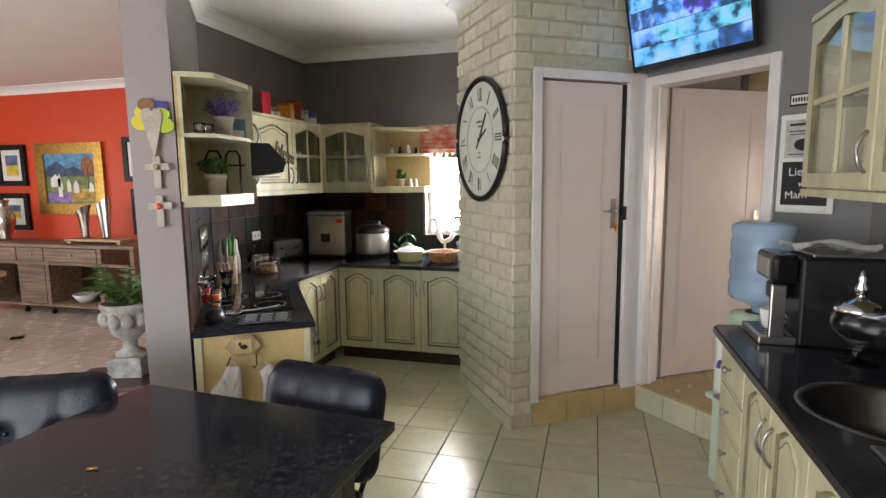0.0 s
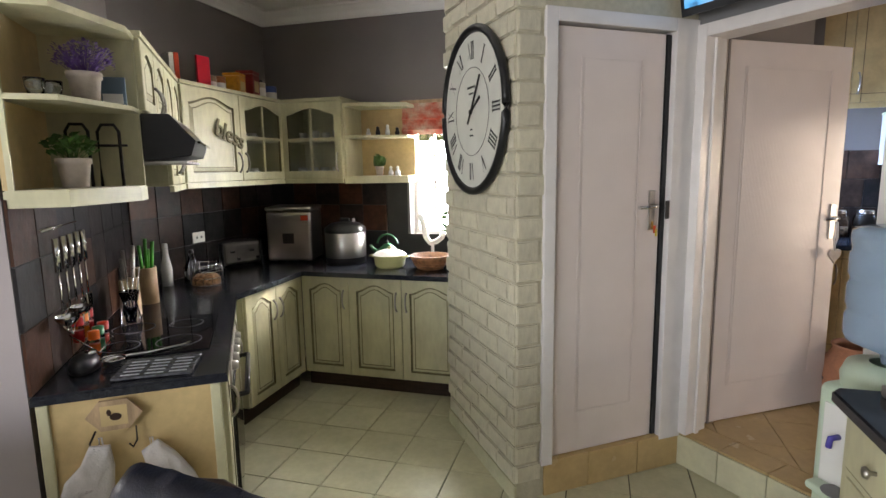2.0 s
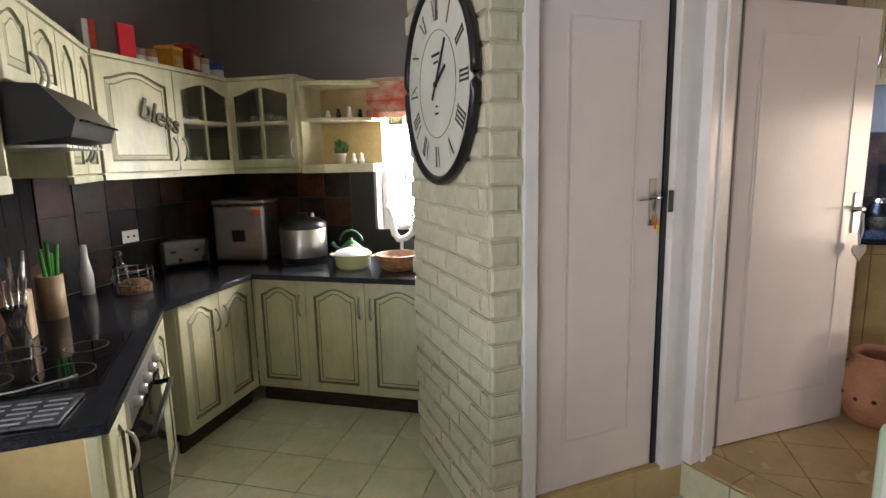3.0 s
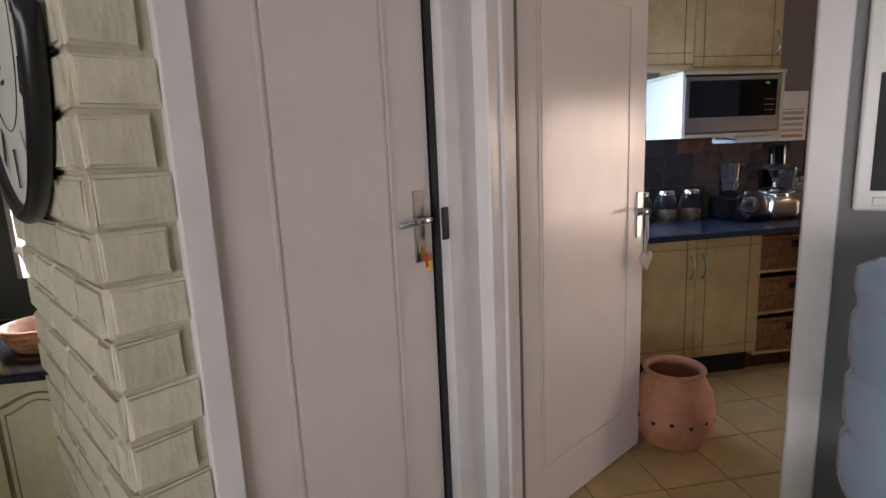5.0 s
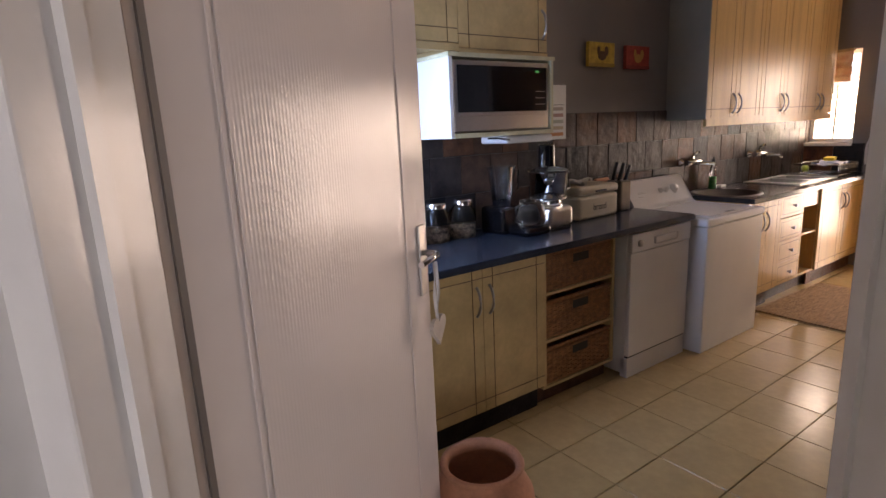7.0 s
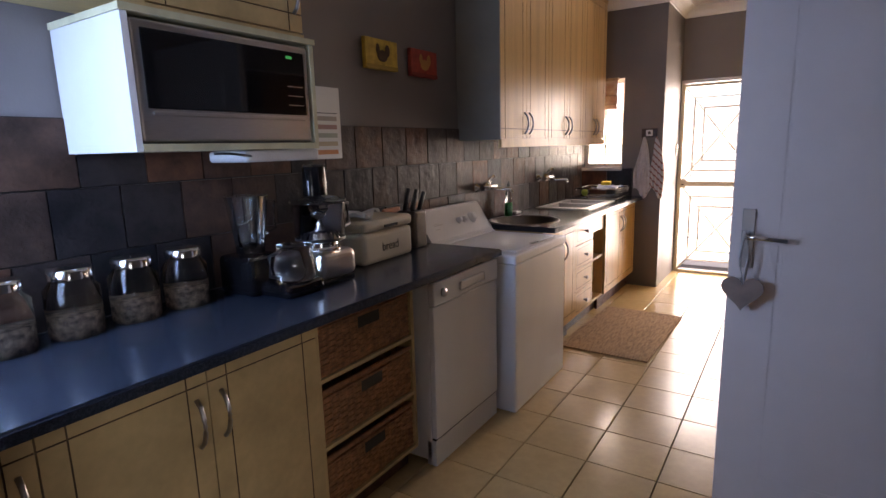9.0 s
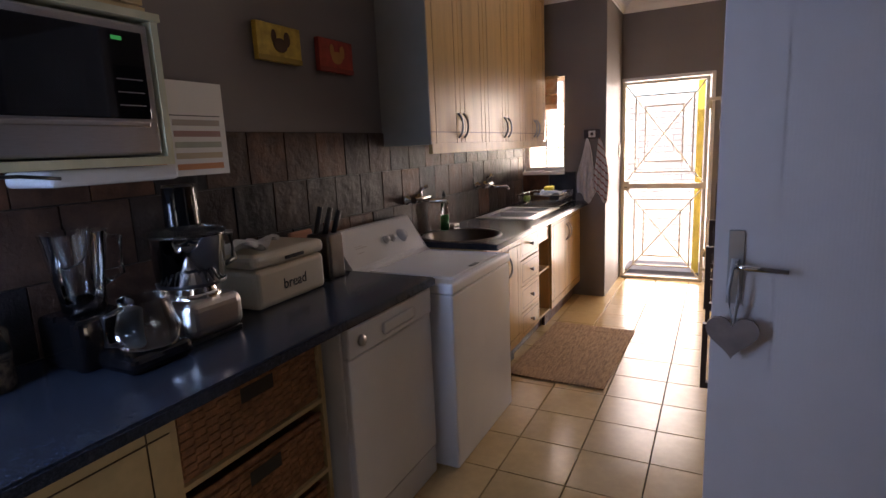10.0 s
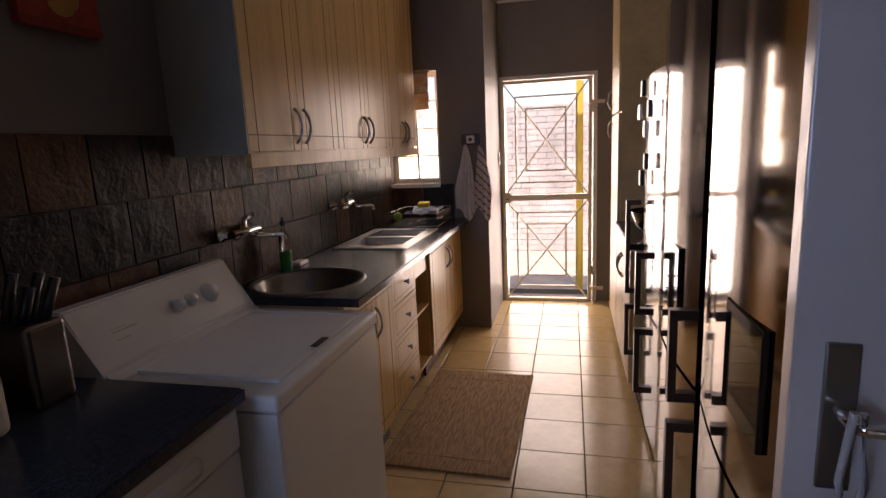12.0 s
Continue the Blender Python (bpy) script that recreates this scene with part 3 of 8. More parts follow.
        g = part("pane", bm, GLASS, d, "clear glass pane")
        g.visible_shadow = False
    if handle == "bow":
        bow_handle(d, x1 - 0.035 if hand > 0 else x0 + 0.035, hz if hz is not None else z1 - 0.16)
    elif handle == "knob":
        bm = bmesh.new()
        lathe(bm, [(0.006, 0), (0.006, 0.012), (0.014, 0.018), (0.015, 0.024), (0.008, 0.03), (0, 0.031)], 12)
        bmesh.ops.rotate(bm, verts=bm.verts[:], matrix=Matrix.Rotation(radians(90), 3, "X"))
        bmesh.ops.translate(bm, verts=bm.verts[:], vec=((x0 + x1) / 2, -0.02, (z0 + z1) / 2))
        part("knob", bm, NICKEL, d)
    return d


def base_unit(x, y, z, rz, w, doors, label, mats, depth=0.55, h=0.84, kick=0.12, style="arch", group="kitchen base cabinets", handed=None, kickmat=None):
    t = thing("base_cabinet", x, y, z, rz, label, "cabinet", group)
    for nm, b in (("side_panel", (0, 0.001, kick, 0.016, depth, h)), ("side_panel", (w - 0.016, 0.001, kick, w, depth, h)), ("bottom_panel", (0.016, 0.001, kick, w - 0.016, depth, kick + 0.016)),
                  ("back_panel", (0.016, depth - 0.008, kick + 0.016, w - 0.016, depth, h)), ("top_rail", (0.016, 0.001, h - 0.03, w - 0.016, 0.018, h))):
        bm = bmesh.new(); box(bm, *b); part(nm, bm, mats[0], t)
    bm = bmesh.new(); box(bm, 0, 0.04, 0, w, 0.06, kick)
    part("kickboard", bm, kickmat or DARKWOOD, t, "dark kickboard")
    dw = w / doors
    for i in range(doors):
        hand = handed[i] if handed else (1 if i % 2 == 0 else -1)
        cab_door(t, i * dw, kick + 0.005, dw, h - kick - 0.01, style, hand, mats=mats)
    return t


def wall_unit(x, y, z, rz, w, h, doors, label, mats, depth=0.32, style="arch", group="kitchen wall cabinets", handed=None, styles=None, inside=None, pelmet=0.03, hz=0.13):
    t = thing("wall_cabinet", x, y, z, rz, label, "cabinet", group)
    bm = bmesh.new()
    s = 0.016
    glassy = style == "glass" or (styles and "glass" in styles)
    if glassy:
        bm.free()
        for nm, b in (("side_panel", (0, 0.001, 0, s, depth, h)), ("side_panel", (w - s, 0.001, 0, w, depth, h)), ("bottom_panel", (s, 0.001, 0, w - s, depth, s)),
                      ("top_panel", (s, 0.001, h - s, w - s, depth, h)), ("back_panel", (s, depth - 0.006, s, w - s, depth, h - s))):
            bm = bmesh.new(); box(bm, *b); part(nm, bm, mats[0], t)
    else:
        box(bm, 0, 0.001, 0, w, depth, h)
        part("body", bm, mats[0], t)
    if glassy:
        bm = bmesh.new(); box(bm, s, 0.02, h / 2 - 0.008, w - s, depth - 0.007, h / 2 + 0.008)
        part("shelf", bm, mats[0], t)
    dw = w / doors
    for i in range(doors):
        hand = handed[i] if handed else (1 if i % 2 == 0 else -1)
        cab_door(t, i * dw, 0.004, dw, h - 0.008, styles[i] if styles else style, hand, hz=hz, mats=mats)
    bm = bmesh.new()
    box(bm, -0.003, -0.024, h, w + 0.003, depth, h + 0.022)
    part("trim", bm, mats[0], t)
    part("pelmet", boxes_((-0.0, -0.022, -pelmet, w, -0.002, 0.0)), mats[0], t)
    return t


KM = (CREAM, GLAZE)
SM = (YELLOW, YGLAZE)
# ---- kitchen ----
def dg(s, o):
    """A place beside the slanting wall: s along it from its end, o out from it."""
    p = WALL_END + V * s + U * o
    return p.x, p.y


def slab(name, poly, z0, z1, material, parent=None, bev=0.006, label=""):
    bm = bmesh.new()
    prism(bm, poly, z0, z1)
    bmesh.ops.recalc_face_normals(bm, faces=bm.faces[:])
    bmesh.ops.bevel(bm, geom=[e for e in bm.edges if abs(e.verts[0].co.z - e.verts[1].co.z) < 1e-4 and e.verts[0].co.z > z0 + 0.001], offset=bev, segments=2, affect="EDGES")
    return part(name, bm, material, parent, label)


def simple(name, x, y, z, rz, parts, label, category, group=""):
    """A thing from a list of (part name, bmesh, material, label)."""
    t = thing(name, x, y, z, rz, label, category, group)
    for p in parts:
        part(p[0], p[1], p[2], t, p[3] if len(p) > 3 else "")
    return t


def lath(prof, seg=24, c=(0, 0, 0), squash=(1, 1)):
    return lathe(bmesh.new(), prof, seg, c, 0, squash)


def rod(pts, r, seg=8):
    return tube(bmesh.new(), pts, r, seg)


def boxes(*bs):
    bm = bmesh.new()
    for b in bs:
        box(bm, *b)
    return bm


def arc(cx, cz, r, a0, a1, n=10, y=0.0):
    return [(cx + r * math.cos(radians(a0 + (a1 - a0) * i / n)), y, cz + r * math.sin(radians(a0 + (a1 - a0) * i / n))) for i in range(n + 1)]


WT = 0.88
e0 = WALL_END + U * 0.6
e1 = Vector((-1.89, e0.y + V.y * ((-1.89 - e0.x) / V.x)))
tagged(slab("worktop", [(WALL_END.x + 0.004, WALL_END.y + 0.0), (e0.x, e0.y), (e1.x, e1.y), (-1.89, 4.43), (-0.728, 4.43), (-0.728, 5.195), (-2.595, 5.195), (-2.595, NOOK.y + 0.008)], WT - 0.032, WT, GRANITE),
       "polished black granite kitchen worktop over cream cabinets", "worktop")
for i, x in enumerate((-1.93, -1.56, -1.16)):
    w = (-1.56, -1.16, -0.74)[i] - x
    base_unit(x, 4.5, 0, 0, w, 1, "cream antiqued base cabinet with an arched panel under black granite", KM, depth=0.6, h=0.846, handed=[1, 1, -1][i:i + 1], kick=0.11)
base_unit(-1.95, 3.82, 0, 90, 0.66, 2, "cream antiqued base cabinet with two arched doors in the corner", KM, depth=0.5, h=0.846, kick=0.11, handed=[1, -1])
# slanting run: end panel, narrow cabinet, oven, filler
t = thing("end_cabinet", *dg(0.01, 0.57), 0, 125, "cream cabinet end panel in antiqued buff paint below the worktop", "cabinet", "kitchen base cabinets")
part("end_panel", bbox(0, 0.0, 0, 0.02, 0.55, 0.845, 0.003), CREAMWARM, t, "buff antiqued end panel")
part("corner_post", bbox(-0.012, -0.004, 0, 0.024, 0.03, 0.846, 0.004), CREAM, t)
part("corner_post", bbox(-0.012, 0.52, 0, 0.0, 0.555, 0.846, 0.004), CREAM, t)
part("body", boxes((0.02, 0.0, 0.1, 0.27, 0.54, 0.845)), CREAM, t)
cab_door(t, 0.03, 0.11, 0.23, 0.73, "arch", 1, mats=KM)
oven = thing("oven", *dg(0.29, 0.575), 0, 125, "built-in stainless steel oven with a black glass door under the hob", "oven")
part("body", bbox(0, 0, 0.1, 0.6, 0.54, 0.845, 0.003), BLACK, oven)
part("control_panel", bbox(0.002, -0.022, 0.72, 0.598, 0, 0.84, 0.003), STEEL, oven, "brushed steel control panel")
part("door", bbox(0.002, -0.03, 0.18, 0.598, -0.001, 0.71, 0.004), BLACKGLASS, oven, "black glass oven door")
part("handle", rod([(0.04, -0.03, 0.66), (0.04, -0.075, 0.665), (0.56, -0.075, 0.665), (0.56, -0.03, 0.66)], 0.011), BLACK, oven)
for i in range(5):
    bm = lath([(0.02, 0), (0.021, 0.012), (0.016, 0.026), (0, 0.027)], 14)
    bmesh.ops.rotate(bm, verts=bm.verts[:], matrix=Matrix.Rotation(radians(90), 3, "X"))
    bmesh.ops.translate(bm, verts=bm.verts[:], vec=(0.08 + 0.11 * i, -0.022, 0.78))
    part("knob", bm, STEEL, oven, "steel oven knob")
t = thing("filler_cabinet", *dg(0.895, 0.57), 0, 125, "cream antiqued narrow base cabinet beside the oven", "cabinet", "kitchen base cabinets")
part("body", boxes((0, 0, 0.1, 0.38, 0.5, 0.845)), CREAM, t)
cab_door(t, 0.0, 0.11, 0.38, 0.73, "arch", -1, mats=KM)
# hob
hob = thing("hob", *dg(0.31, 0.52), WT, 125, "black glass hob with steel rim set in the granite worktop", "hob")
part("glass_top", bbox(0, 0, 0.0, 0.58, 0.48, 0.006, 0.002), BLACKGLASS, hob)
for i, (a, b, r) in enumerate(((0.15, 0.13, 0.09), (0.43, 0.13, 0.075), (0.15, 0.35, 0.075), (0.43, 0.35, 0.09))):
    part("cooking_zone", lathe(bmesh.new(), [(r, 0.0062), (r, 0.0072), (r - 0.004, 0.0072), (r - 0.004, 0.0062)], 28, (a, b, 0)), mat("dark_grey_zone_print", (0.05, 0.05, 0.055), 0.3), hob)

# wall cabinets
WZ = 1.525


def open_shelf(x, y, z, rz, w, d, h, chamfer, label, shelf_at=0.5, mirror=False):
    """An open end shelf: backboard, side board and three boards with a cut corner."""
    t = thing("open_shelf", x, y, z, rz, label, "shelf", "kitchen open shelves")
    cx, cy = chamfer
    poly = [(0, 0), (0, -d + cy), (cx, -d), (w, -d), (w, 0)]
    if mirror:
        poly = [(w - a, b) for a, b in poly][::-1]
    for nm, a, b in (("bottom_board", -0.035, 0.02), ("shelf", h * shelf_at, h * shelf_at + 0.018), ("top_board", h - 0.02, h + 0.005)):
        slab(nm, poly, a, b, CREAM, t, 0.004)
    bm = boxes((0, -0.014, 0.02, w, 0, h - 0.02))
    part("back_board", bm, CREAMWARM, t, "warm cream back board")
    sx = 0 if mirror else w - 0.016
    part("side_board", boxes((sx, -d + 0.004, 0.02, sx + 0.016, -0.014, h - 0.02)), CREAM, t)
    if not mirror:
        part("side_board", boxes((0, -0.03, 0.02, 0.012, -0.014, h - 0.02)), CREAM, t)
    return t


open_shelf(*dg(0.004, 0.006), WZ, 125, 0.43, 0.325, 0.59, (0.3, 0.15), "cream open corner shelf with two tiers holding potted plants", 0.5)
tw = thing("wall_cabinet", *dg(0.436, 0.33), 1.83, 125, "short cream antiqued wall cabinet above the extractor hood", "cabinet", "kitchen wall cabinets")
part("body", boxes((0, 0.001, 0, 0.6, 0.325, 0.285)), CREAM, tw)
for i in range(2):
    cab_door(tw, 0.3 * i, 0.004, 0.3, 0.277, "arch", 1 if i == 0 else -1, hz=0.06, mats=KM)
part("trim", boxes((-0.003, -0.024, 0.285, 0.603, 0.325, 0.305)), CREAM, tw)
wall_unit(*dg(1.04, 0.33), WZ, 125, 0.53, 0.59, 2, "narrow cream antiqued wall cabinet beside the extractor hood", KM, depth=0.325)
wall_unit(-2.27, 3.79, WZ, 90, 1.09, 0.59, 2, "cream antiqued wall cabinet with an arched door and a glazed door", KM, styles=["arch", "glass"], handed=[1, -1], depth=0.325)
wall_unit(-2.265, 4.875, WZ, 0, 0.52, 0.59, 1, "cream antiqued glazed wall cabinet with cups inside", KM, styles=["glass"], handed=[1], depth=0.32)
open_shelf(-1.74, 5.195, WZ, 0, 0.47, 0.32, 0.56, (0.3, 0.13), "cream open corner shelf with ornaments beside the window", 0.55, mirror=True)
# carved word ornament on the arched door
orn = thing("door_ornament", -2.243, 4.1, 1.72, 90, "dark metal word ornament hung on the cream cabinet door", "ornament")
font = bpy.data.curves.new("word", "FONT")
font.body, font.size, font.extrude, font.bevel_depth, font.align_x = "bless", 0.15, 0.003, 0.003, "CENTER"
tmp = new("word", font)
me = bpy.data.meshes.new_from_object(tmp)
bpy.data.objects.remove(tmp)
me.name = "word"
wo = new("word", me)
me.materials.clear()
me.materials.append(GLAZE)
wo.parent = orn
wo.matrix_basis = pose(0.09, -0.005, 0.07, 90, 0, 0) @ Matrix.Rotation(radians(-18), 4, "Z")
# crockery in the glazed cabinets
def cup(x, y, z, r=0.035, h=0.07, material=None, handle=True, group="cups in the glazed cabinets", label="white china cup in a glazed cabinet", name="cup"):
    t = thing(name, x, y, z, 0, label, "cup", group)
    part("cup_body", lath([(0, 0), (r * 0.6, 0), (r * 0.75, h * 0.15), (r * 0.95, h * 0.6), (r, h), (r - 0.003, h), (r * 0.9, h * 0.6), (r * 0.6, 0.006), (0, 0.006)], 18), material or CERAMIC, t)
    if handle:
        part("handle", rod([(p[0], 0, p[2]) for p in arc(r * 0.93, h * 0.5, h * 0.28, 80, -80, 8)], 0.004, 6), material or CERAMIC, t)
    return t


for i in range(4):
    cup(-2.17 + 0.1 * i, 5.0, WZ + 0.017, 0.036, 0.075)
for i in range(4):
    cup(-2.16 + 0.1 * i, 5.02, WZ + 0.304, 0.04 if i % 2 else 0.032, 0.06 + 0.015 * (i % 2))
for i in range(3):
    cup(-2.4, 4.45 + 0.11 * i, WZ + 0.017, 0.038, 0.075)
    cup(-2.42, 4.45 + 0.12 * i, WZ + 0.304, 0.045, 0.05)
# extractor hood
hood = thing("extractor_hood", *dg(0.44, 0.33), 1.66, 125, "black slanting extractor hood under the short wall cabinet", "extractor hood")
bm = bmesh.new()
prof = [(0.32, 0.165), (-0.1, 0.165), (-0.19, 0.06), (-0.17, 0.0), (0.0, -0.02), (0.32, -0.02)]
a = [bm.verts.new((0.0, y, z)) for y, z in prof]
b = [bm.verts.new((0.6, y, z)) for y, z in prof]
for i in range(6):
    bm.faces.new((a[i], a[(i + 1) % 6], b[(i + 1) % 6], b[i]))
bm.faces.new(a); bm.faces.new(b[::-1])
bmesh.ops.bevel(bm, geom=bm.edges[:], offset=0.003, segments=1, affect="EDGES")
part("hood_body", bm, BLACK, hood)
part("glass_visor", boxes((0.02, -0.205, 0.05, 0.58, -0.195, 0.058)), BLACKGLASS, hood)
for i in range(8):
    part("grease_filter_slat", boxes((0.03 + 0.07 * i, -0.15, -0.03, 0.085 + 0.07 * i, 0.2, -0.021)), STEEL, hood, "steel grease filter slat")

# things on the kitchen worktop
simple("bread_maker", -2.36, 4.72, WT, 12, [("body", bbox(0, 0, 0.012, 0.36, 0.3, 0.4, 0.02, 3), STEEL), ("lid", bbox(-0.004, -0.006, 0.402, 0.364, 0.305, 0.436, 0.014, 3), STEEL),
       ("badge", boxes((0.13, -0.002, 0.15, 0.22, -0.0005, 0.23)), BLACK, "black badge"), ("sticker", boxes((0.28, -0.002, 0.33, 0.34, -0.0005, 0.37)), RED, "small red sticker"),
       *[("foot", boxes((a, b, 0, a + 0.04, b + 0.04, 0.012)), BLACK) for a in (0.02, 0.3) for b in (0.02, 0.24)]],
       "square brushed steel bread bin on the granite worktop", "bread bin")
simple("pressure_cooker", -1.75, 4.86, WT, 0, [("base", lath([(0, 0), (0.15, 0), (0.155, 0.03), (0.155, 0.05)], 32), BLACK), ("body", lath([(0.155, 0.05), (0.157, 0.055), (0.157, 0.235), (0.153, 0.24)], 32), STEEL),
       ("lid", lath([(0.157, 0.24), (0.16, 0.25), (0.155, 0.275), (0.11, 0.305), (0.04, 0.318), (0, 0.32)], 32), BLACK, "black domed lid"), ("lid_handle", bbox(-0.04, -0.012, 0.31, 0.04, 0.012, 0.345, 0.006), BLACK),
       ("valve", lath([(0.012, 0.31), (0.012, 0.34), (0, 0.342)], 10, (0.06, 0.03, 0)), STEEL)],
       "brushed steel electric pressure cooker with a black lid", "cooker")
toaster = simple("toaster", -2.53, 4.42, WT, 60, [("body", bbox(0, 0, 0.015, 0.3, 0.18, 0.195, 0.03, 4), BOWL), ("end_cap", bbox(-0.012, 0.004, 0.0, 0.01, 0.176, 0.19, 0.012, 3), BLACK), ("end_cap", bbox(0.29, 0.004, 0.0, 0.312, 0.176, 0.19, 0.012, 3), BLACK),
       ("slot", boxes((0.04, 0.05, 0.1955, 0.26, 0.07, 0.1965)), BLACK), ("slot", boxes((0.04, 0.11, 0.1955, 0.26, 0.13, 0.1965)), BLACK),
       ("lever", bbox(0.05, -0.02, 0.11, 0.08, 0.0, 0.125, 0.003), BLACK), ("lever", bbox(0.2, -0.02, 0.11, 0.23, 0.0, 0.125, 0.003), BLACK),
       ("knob", boxes((0.1, -0.014, 0.05, 0.12, 0.0, 0.07)), BLACK), ("knob", boxes((0.25, -0.014, 0.05, 0.27, 0.0, 0.07)), BLACK)],
       "black and steel four-slice toaster on the worktop", "toaster")
OLIVE = mat("dark_green_enamel", (0.03, 0.1, 0.045), 0.12, noise_amount=0.05)
YEL = mat("pale_yellow_enamel", (0.62, 0.62, 0.28), 0.2, noise_amount=0.05)
simple("kettle", -1.43, 4.93, WT, 0, [("body", lath([(0, 0), (0.085, 0), (0.1, 0.03), (0.095, 0.08), (0.06, 0.12), (0.045, 0.13)], 24), OLIVE), ("lid", lath([(0.046, 0.13), (0.03, 0.145), (0, 0.148)], 20), OLIVE),
       ("knob", lath([(0.006, 0.146), (0.014, 0.16), (0, 0.172)], 12), BLACK), ("spout", rod([(-0.08, 0, 0.07), (-0.12, 0, 0.1), (-0.14, 0, 0.13)], 0.014), OLIVE),
       ("handle", rod(arc(0, 0.13, 0.085, 10, 170, 12), 0.009), OLIVE)], "dark green enamel whistling kettle with a hoop handle", "kettle")
simple("casserole_pot", -1.33, 4.72, WT, 0, [("pot_body", lath([(0, 0), (0.09, 0), (0.11, 0.02), (0.12, 0.09), (0.124, 0.094)], 28), YEL), ("lid", lath([(0.124, 0.095), (0.1, 0.115), (0.03, 0.135), (0, 0.137)], 28), CERAMIC, "cream enamel lid"),
       ("handle", rod([(0.115, -0.03, 0.08), (0.15, -0.02, 0.085), (0.15, 0.02, 0.085), (0.115, 0.03, 0.08)], 0.006), YEL), ("handle", rod([(-0.115, -0.03, 0.08), (-0.15, -0.02, 0.085), (-0.15, 0.02, 0.085), (-0.115, 0.03, 0.08)], 0.006), YEL),
       ("lid_knob", lath([(0.008, 0.136), (0.016, 0.15), (0, 0.158)], 12), YEL)], "pale yellow enamel casserole pot with a cream lid", "pot")
# woven bowl with a white bird ornament
def basket_bowl(x, y, z, r, h, label, name="woven_bowl"):
    t = thing(name, x, y, z, 0, label, "basket")
    part("bowl", lath([(0, 0), (r * 0.6, 0), (r * 0.9, h * 0.5), (r, h), (r - 0.012, h), (r * 0.82, h * 0.5), (0, 0.012)], 24), WICKER, t)
    for k in range(5):
        rr = r * (0.68 + 0.33 * (k / 4) ** 0.7)
        part("woven_band", rod([(rr * math.cos(2 * math.pi * i / 20), rr * math.sin(2 * math.pi * i / 20), h * (0.12 + 0.21 * k)) for i in range(21)], 0.006, 6), WICKER, t)
    return t


basket_bowl(-1.02, 4.72, WT, 0.14, 0.1, "round brown woven bowl on the worktop near the window")
bird = thing("bird_ornament", -1.06, 4.92, WT, 0, "white ceramic swan-shaped ornament beside the window", "ornament")
part("bird_body", rod([(0.09, 0, 0.24), (0.07, 0, 0.2), (0.03, 0, 0.17), (-0.02, 0, 0.16), (-0.05, 0, 0.2), (-0.07, 0, 0.3), (-0.09, 0, 0.36), (-0.11, 0, 0.37)], 0.022, 10), CERAMIC, bird)
part("foot", lath([(0, 0), (0.05, 0), (0.045, 0.02), (0.012, 0.04), (0.012, 0.16)], 16), CERAMIC, bird)


def leafy(name, x, y, z, pot_r, pot_h, material, leafmat, n, spread, height, label, seed, group="", leaf=0.03, category="plant", tall=False, pot=None):
    """A potted plant: pot with rim, soil, stems, many small leaves."""
    rnd = random.Random(seed)
    t = thing(name, x, y, z, rnd.uniform(0, 90), label, category, group)
    if pot is None:
        part("pot", lath([(0, 0), (pot_r * 0.72, 0), (pot_r * 0.9, pot_h * 0.78), (pot_r, pot_h * 0.8), (pot_r, pot_h), (pot_r * 0.88, pot_h), (pot_r * 0.85, pot_h * 0.9), (0, pot_h * 0.9)], 22), material, t)
    bm = bmesh.new()
    for i in range(n):
        a = rnd.uniform(0, 2 * math.pi)
        rr = spread * rnd.random() ** 0.6
        hh = pot_h + height * (0.25 + 0.75 * rnd.random()) * (1 - 0.35 * rr / spread)
        c = Vector((rr * math.cos(a), rr * math.sin(a), hh))
        d = Vector((math.cos(a + rnd.uniform(-0.8, 0.8)), math.sin(a + rnd.uniform(-0.8, 0.8)), rnd.uniform(-0.3, 0.9) + (2 if tall else 0))).normalized()
        sde = d.cross(Vector((rnd.uniform(-1, 1), rnd.uniform(-1, 1), 1))).normalized()
        L = leaf * rnd.uniform(0.7, 1.3)
        up = sde.cross(d) * L * 0.15
        pts = [c - d * L * 0.5, c + sde * L * 0.3 + up, c + d * L * 0.5, c - sde * L * 0.3 + up]
        vs = [bm.verts.new(p) for p in pts]
        bm.faces.new((vs[0], vs[1], vs[2])); bm.faces.new((vs[0], vs[2], vs[3]))
        if i % 4 == 0:
            tube(bm, [(0.2 * c.x, 0.2 * c.y, pot_h * 0.88), tuple(c - d * L * 0.5)], 0.0012, 3)
    part("foliage", bm, leafmat, t, kind="")
    return t


PURPLE = mat("lavender_flower", (0.16, 0.08, 0.3), 0.7, noise_amount=0.3, noise_scale=40)
CLAYPOT = mat("whitewashed_clay", (0.55, 0.47, 0.4), 0.8, noise_amount=0.12, noise_scale=20, bump=0.3)
leafy("potted_lavender", *dg(0.24, 0.2), WZ + 0.315, 0.055, 0.1, CLAYPOT, PURPLE, 420, 0.1, 0.12, "purple artificial lavender in a whitewashed pot on the open shelf", 3, leaf=0.014)
leafy("potted_herb", *dg(0.2, 0.15), WZ + 0.022, 0.055, 0.1, CLAYPOT, LEAF, 130, 0.08, 0.09, "small green leafy plant in a clay pot on the shelf", 4, leaf=0.035)
leafy("potted_grass", -1.52, 5.04, WZ + 0.022, 0.035, 0.07, CLAYPOT, LEAF, 90, 0.045, 0.09, "small green grassy plant in a clay pot on the corner shelf", 5, leaf=0.05, tall=True)
leafy("potted_houseplant", -0.93, 5.12, WT, 0.07, 0.14, CLAYPOT, LEAF, 160, 0.12, 0.34, "green houseplant in a clay pot in front of the kitchen window", 6, leaf=0.05)
